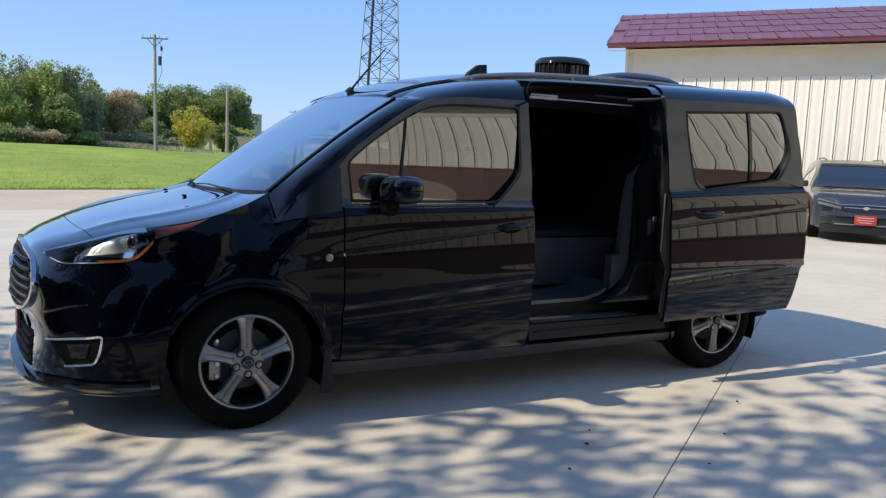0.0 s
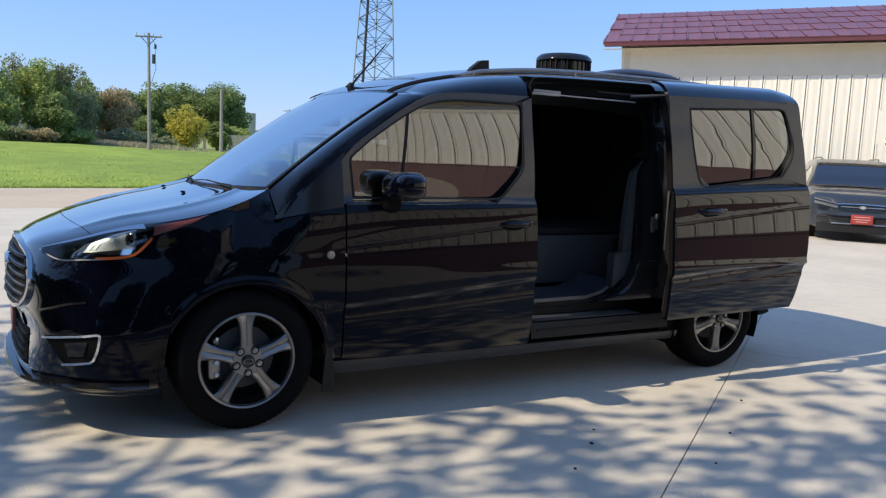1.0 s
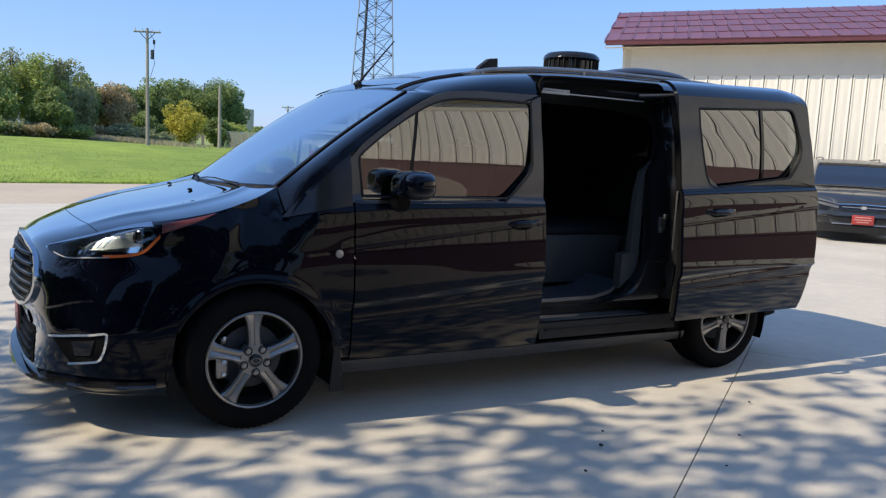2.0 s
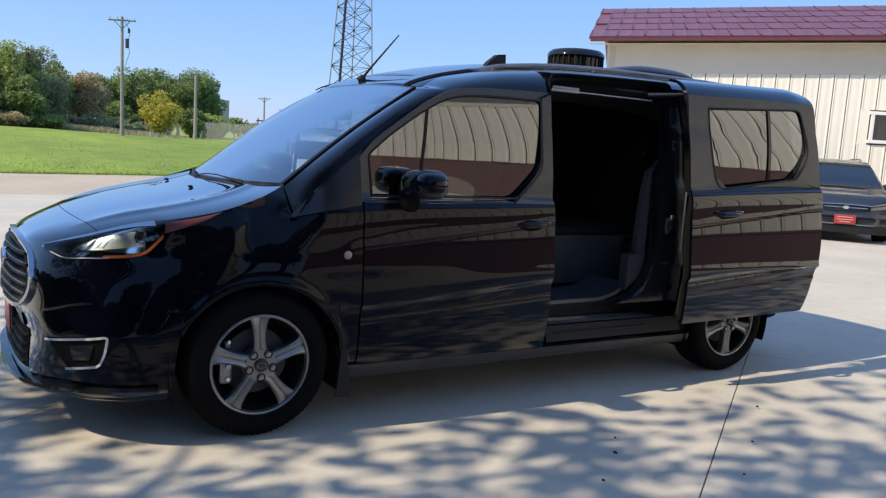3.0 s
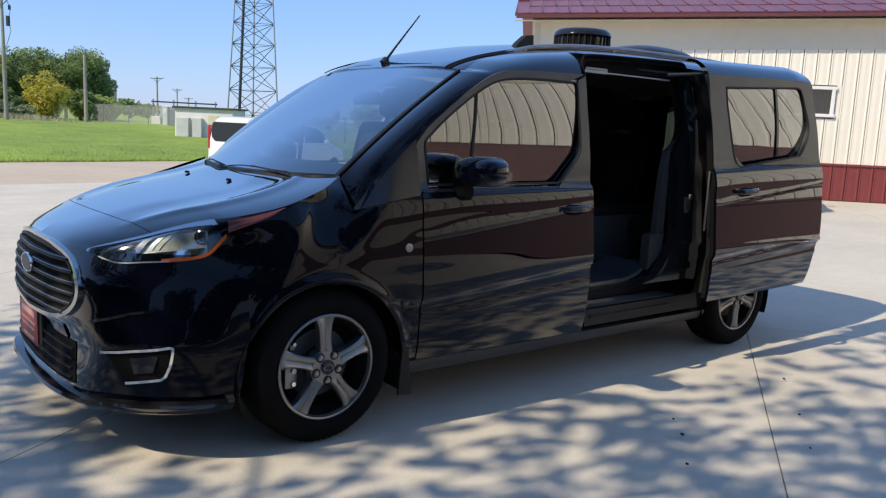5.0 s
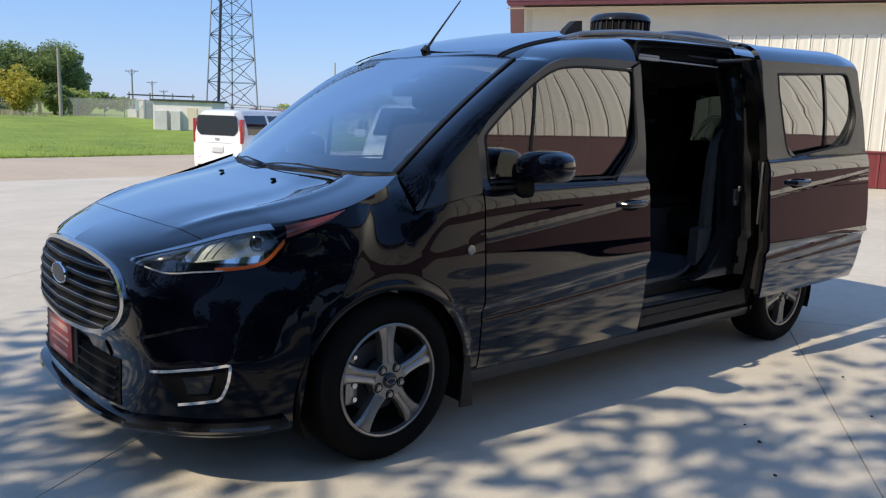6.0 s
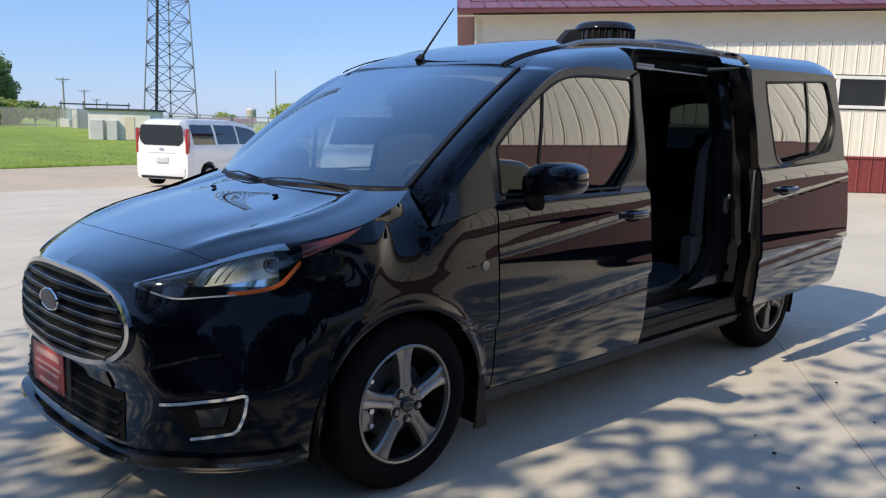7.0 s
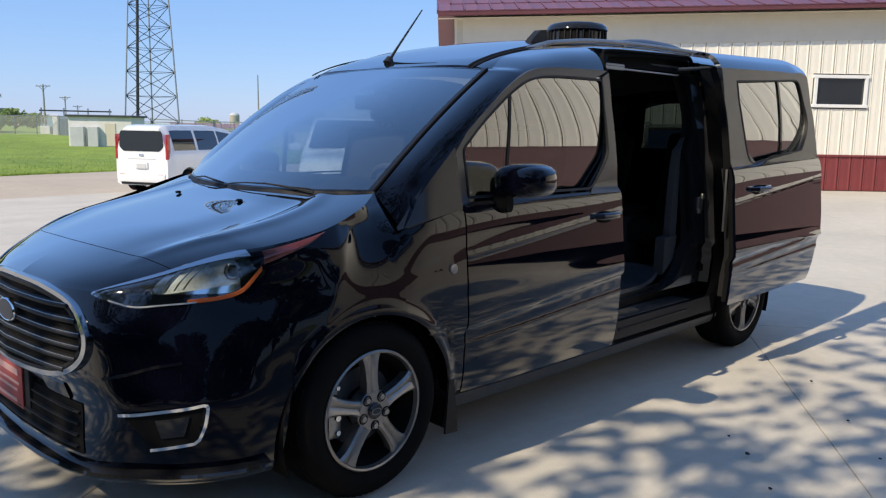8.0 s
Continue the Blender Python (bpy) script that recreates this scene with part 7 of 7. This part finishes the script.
def utility_pole(az, dist, el0, el1, arm, label, ex=-1.04, ey=-3.53, transformer=False, r=0.14):
    x, y = polar(az, dist, ex, ey)
    z0 = min(gz(x, y), 1.33 + dist * math.tan(radians(el0))) - 0.4
    h = 1.33 + dist * math.tan(radians(el1)) - z0
    top = thing("utility_pole", label, "pole", Matrix.Translation((x, y, z0)), "utility poles")
    lean = -0.010 * h
    bm = bmesh.new()
    tube(bm, [(0, 0, 0), (lean / 2, 0, h / 2), (lean, 0, h)], [r, r * 0.85, r * 0.65], 10)
    part("pole_shaft", bm, POLE_WOOD, top)
    if arm:
        bm = bmesh.new()
        tube(bm, [(lean - arm, 0.15, h - 0.35), (lean + arm, -0.15, h - 0.25)], 0.07, 6)
        part("crossarm", bm, POLE_WOOD, top)
        for k in (-0.9, -0.35, 0.35, 0.9):
            bm = bmesh.new()
            tube(bm, [(lean + arm * k, 0, h - 0.3), (lean + arm * k, 0, h - 0.04)], [0.05, 0.035], 6)
            part("insulator", bm, FAR_GREY, top)
        bm = bmesh.new()
        tube(bm, [(lean - arm * 0.6, 0.1, h - 0.32), (lean, 0, h - 1.0)], 0.03, 5)
        tube(bm, [(lean + arm * 0.6, -0.1, h - 0.3), (lean, 0, h - 1.0)], 0.03, 5)
        part("arm_brace", bm, DARK_STEEL, top)
    if transformer:
        bm = bmesh.new()
        tube(bm, [(lean * 0.8 + 0.38, -0.1, h * 0.765), (lean * 0.8 + 0.38, -0.1, h * 0.765 + 0.75)], 0.15, 10)
        part("transformer", bm, DARK_STEEL, top)
        bm = bmesh.new()
        tube(bm, [(lean * 0.8 + 0.5, -0.1, h * 0.88), (lean * 0.8 + 0.5, -0.1, h * 0.915)], 0.09, 8)
        part("cutout", bm, DARK_STEEL, top)
        bm = bmesh.new()
        tube(bm, [(lean + 0.2, -0.1, h - 0.4), (lean * 0.8 + 0.6, -0.1, h * 0.9), (lean * 0.8 + 0.45, -0.1, h * 0.82), (lean * 0.7 + 0.55, -0.1, h * 0.73), (lean * 0.6 + 0.2, -0.1, h * 0.62)], 0.02, 5)
        part("drop_cable", bm, DARK_STEEL, top)


utility_pole(10.1, 73, -1.3, 6.62, 1.05, "weathered wooden utility pole with crossarm and transformer", transformer=True, r=0.17)
utility_pole(14.68, 88, -1.2, 3.35, 0.0, "plain grey pole beside the fence", r=0.20)
utility_pole(19.7, 150, -1.0, 2.3, 1.1, "distant wooden utility pole with crossarm", -1.9, -2.05, r=0.18)
utility_pole(20.9, 200, -0.8, 1.6, 1.2, "distant wooden utility pole with crossarm", -1.9, -2.05, r=0.18)
utility_pole(21.6, 240, -0.7, 1.05, 1.2, "distant wooden utility pole with crossarm", -1.9, -2.05, r=0.18)
utility_pole(32.94, 95, -1.0, 3.35, 0.0, "thin grey pole beyond the parked van", -1.9, -2.05, r=0.10)

# substation: shed, cabinets, gantry, mesh fence
def station_at(az, dist):
    return polar(az, dist, -1.9, -2.05)


sx, sy = station_at(23.35, 61)
shed = thing("substation_shed", "pale block equipment shed with a flat dark roof", "shed", Matrix.Translation((sx, sy, -0.30)) @ Matrix.Rotation(radians(-42), 4, "Z") @ Matrix.Diagonal((0.74, 0.74, 0.74, 1)))
bm = bmesh.new()
box(bm, (0, 0, 1.35), (5.6, 4.0, 2.7), bevel=0.03)
part("wall", bm, BLOCK, shed, smooth=False)
bm = bmesh.new()
box(bm, (0, 0, 2.78), (6.0, 4.5, 0.18), bevel=0.03)
part("roof", bm, DARK_STEEL, shed, smooth=False)
bm = bmesh.new()
box(bm, (0.9, -2.02, 1.1), (0.95, 0.06, 2.05), bevel=0.01)
part("door", bm, CREAM_TRIM, shed, smooth=False)
for k, (dx, w) in enumerate(((-1.9, 1.2), (-0.5, 0.9))):
    bm = bmesh.new()
    box(bm, (dx, -2.25, 0.9), (w, 0.5, 1.8), bevel=0.04)
    part("wall_cabinet", bm, FAR_GREY, shed, smooth=False)
for i, (az, dist, w, h) in enumerate(((20.9, 90, 2.2, 2.6), (21.6, 93, 1.5, 2.0), (19.9, 95, 1.2, 1.6))):
    x, y = station_at(az, dist)
    t = thing("switch_cabinet", "grey electrical cabinet inside the fenced substation", "cabinet", Matrix.Translation((x, y, -0.72)) @ Matrix.Rotation(radians(15 * i), 4, "Z"), "switch cabinets")
    bm = bmesh.new()
    box(bm, (0, 0, h / 2), (w, 1.2, h), bevel=0.05)
    part("cabinet_body", bm, FAR_GREY, t, smooth=False)
    for k in range(3):
        bm = bmesh.new()
        box(bm, (w * (k - 1) * 0.3, -0.62, h * 0.5), (w * 0.26, 0.05, h * 0.8), bevel=0.01)
        part("cabinet_door", bm, GALV, t, smooth=False)
gx, gy = station_at(21.5, 98)
gantry = thing("switch_gantry", "thin steel gantry frame in the substation", "gantry", Matrix.Translation((gx, gy, -0.7)) @ Matrix.Rotation(radians(-20), 4, "Z"))
for x in (-3.4, -1.2, 1.2, 3.4):
    bm = bmesh.new()
    tube(bm, [(x, 0, 0), (x, 0, 3.5)], 0.08, 6)
    part("gantry_post", bm, GALV, gantry)
bm = bmesh.new()
tube(bm, [(-3.6, 0, 3.2), (3.6, 0, 3.2)], 0.08, 6)
part("gantry_beam", bm, DARK_STEEL, gantry)

MESH = bpy.data.materials.new("chain_link")
MESH.use_nodes = True
nt = MESH.node_tree
pb = nt.nodes["Principled BSDF"]
pb.inputs["Base Color"].default_value = (0.50, 0.52, 0.53, 1)
pb.inputs["Roughness"].default_value = 0.6
pb.inputs["Alpha"].default_value = 0.30
fence = thing("chain_link_fence", "grey chain-link fence round the substation", "fence")
run = [station_at(a, d) for a, d in ((12.6, 101), (15.0, 98), (18.0, 93), (20.5, 88), (22.6, 86), (22.9, 96))]
run2 = [station_at(a, d) for a, d in ((26.0, 70), (30.0, 66), (35.0, 62), (40.0, 60))]
for line in (run, run2):
    for (x0, y0), (x1, y1) in zip(line[:-1], line[1:]):
        n = max(2, int(math.hypot(x1 - x0, y1 - y0) / 2.6))
        bm = bmesh.new()
        pts = [(x0 + (x1 - x0) * k / n, y0 + (y1 - y0) * k / n) for k in range(n + 1)]
        lay(bm, [[(x, y, gz(x, y) - 0.05) for x, y in pts], [(x, y, gz(x, y) + 1.85) for x, y in pts]])
        part("mesh_panel", bm, MESH, fence, smooth=False)
        bm = bmesh.new()
        tube(bm, [(x, y, gz(x, y) + 1.86) for x, y in pts], 0.035, 5)
        part("top_rail", bm, GALV, fence)
        for x, y in pts[:-1]:
            bm = bmesh.new()
            tube(bm, [(x, y, gz(x, y) - 0.1), (x, y, gz(x, y) + 1.95)], 0.045, 6)
            part("fence_post", bm, GALV, fence)

def silo(az, dist, r, h, label, ex, ey, cap=True, name="silo"):
    x, y = polar(az, dist, ex, ey)
    top = thing(name, label, "silo", Matrix.Translation((x, y, -1.5)))
    bm = bmesh.new()
    tube(bm, [(0, 0, 0), (0, 0, h)], r, 24)
    part("silo_wall", bm, SILO, top)
    if cap:
        bm = bmesh.new()
        tube(bm, [(0, 0, h), (0, 0, h + r * 0.35), (0, 0, h + r * 0.6)], [r * 1.02, r * 0.8, r * 0.2], 24)
        part("silo_cap", bm, FAR_GREY, top)


silo(31.3, 330, 1.9, 6.4, "distant round concrete silo with a pale cap", -1.9, -2.05)
silo(16.45, 420, 3.5, 16.6, "distant concrete grain elevator beyond the trees", -1.04, -3.53, cap=False, name="grain_elevator")
silo(17.2, 426, 2.2, 8.5, "distant lower concrete silo beyond the trees", -1.04, -3.53, cap=False, name="grain_elevator")


def far_house(az, dist, w, h, roof_h, wall_m, roof_m, label, turn=0.0):
    x, y = station_at(az, dist)
    top = thing("distant_building", label, "building", Matrix.Translation((x, y, gz(x, y) - 0.3)) @ Matrix.Rotation(radians(turn), 4, "Z"), "distant buildings")
    bm = bmesh.new()
    box(bm, (0, 0, h / 2), (w, w * 0.6, h))
    part("wall", bm, wall_m, top, smooth=False)
    bm = bmesh.new()
    prism(bm, [(-w * 0.33, h), (0, h + roof_h), (w * 0.33, h)], -w * 0.52, w * 0.52)
    bmesh.ops.rotate(bm, matrix=Matrix.Rotation(radians(90), 3, "Z"), verts=bm.verts)
    part("roof", bm, roof_m, top, smooth=False)
    for k in range(4):
        bm = bmesh.new()
        box(bm, (-w * 0.36 + k * w * 0.24, -w * 0.3 - 0.02, h * 0.5), (w * 0.09, 0.06, h * 0.36))
        part("window", bm, WINDOW_DARK, top, smooth=False)


far_house(29.4, 120, 9.0, 1.0, 0.7, CREAM, ROOF_RED, "distant low cream building with a maroon roof", -30)
far_house(32.0, 260, 6.0, 1.2, 0.5, WHITE_FRAME, FAR_GREY, "distant small white building", -20)
far_house(37.6, 70, 9.0, 2.0, 0.5, CREAM, ROOF_RED, "cream metal building with a maroon roof beyond the yard", -35)
far_house(19.3, 260, 10.0, 3.0, 1.0, WHITE_FRAME, FAR_GREY, "distant long pale building", -10)

# grass: blades thick along the road edge and over the near slope
def blades(count, place, height, material, name, label, seed):
    rs = np.random.RandomState(seed)
    verts, faces = [], []
    for _ in range(count):
        x, y = place(rs)
        z = gz(x, y) - 0.03
        h = height * rs.uniform(0.5, 1.4)
        a = rs.uniform(0, math.pi)
        w = min(h * 0.16 + 0.006, 0.03)
        lx, ly = rs.uniform(-0.5, 0.5) * h, rs.uniform(-0.5, 0.5) * h
        n = len(verts)
        verts += [(x - math.cos(a) * w, y - math.sin(a) * w, z), (x + math.cos(a) * w, y + math.sin(a) * w, z), (x + lx, y + ly, z + h)]
        faces.append((n, n + 1, n + 2))
    me = bpy.data.meshes.new(name)
    me.from_pydata(verts, [], faces)
    me.materials.append(material)
    return tagged(new(name, me), label, "grass", kind="stuff")


def near_grass(rs):
    x = rs.uniform(-6, 26)
    return x, grass_line(x) + rs.uniform(0, 1) ** 2.2 * 34 + 0.05


def weeds(rs):
    x, y = polar(rs.normal(7.4, 2.2), rs.uniform(76, 88))
    return x, y


blades(60000, near_grass, 0.062, GRASS, "grass", "bright green grass blades beside the road", 3)
blades(15000, weeds, 0.42, DRY_GRASS, "dry_weeds", "tall straw-coloured weeds before the trees", 4)

# pebbles and leaf scraps on the concrete
for i, (x, y, r) in enumerate([(1.363, -0.745, 0.012), (1.50, -0.60, 0.008), (1.10, -0.95, 0.009), (2.1, -0.9, 0.008), (0.7, -1.2, 0.010), (1.72, -1.15, 0.007), (2.6, -0.55, 0.009), (0.2, -1.5, 0.008)]):
    bm = bmesh.new()
    bmesh.ops.create_icosphere(bm, subdivisions=1, radius=r)
    for v in bm.verts:
        v.co *= 1 + 0.35 * noise.noise(v.co * 90 + Vector((i, 0, 0)))
        v.co.z *= 0.55
    solid("pebble", bm, PLASTIC, "small dark pebble lying on the concrete", "pebble", "pebbles", m=Matrix.Translation((x, y, 0.012 + r * 0.3)))

# concrete slabs, joints along the drive
E1, E2 = Vector((0.830, 0.558)), Vector((-0.558, 0.830))
pave = thing("pavement", "pale concrete yard slabs with narrow joints", "pavement", kind="structure")
for i in range(-8, 10):
    for j in range(-8, 9):
        a0, b0 = i * 4.4 - 1.2, -1.771 + j * 2.83
        c = E1 * (a0 + 2.2) + E2 * (b0 + 1.41)
        if not (-28 < c.x < 34 and -14 < c.y < road_line(c.x) + 3):
            continue
        bm = bmesh.new()
        g = 0.003
        rows = []
        for v in np.linspace(g, 2.83 - g, 5):
            r = []
            for u in np.linspace(g, 4.4 - g, 7):
                p = E1 * (a0 + u) + E2 * (b0 + v)
                yy = min(p.y, road_line(p.x) + 0.02)
                r.append((p.x, yy, gz(p.x, yy)))
            rows.append(r)
        lay(bm, rows)
        ring = rows[0] + [r[-1] for r in rows[1:]] + rows[-1][-2::-1] + [r[0] for r in rows[-2:0:-1]]
        lay(bm, [ring + ring[:1], [(x, y, z - 0.07) for x, y, z in ring + ring[:1]]])
        part("slab", bm, CONCRETE, pave)
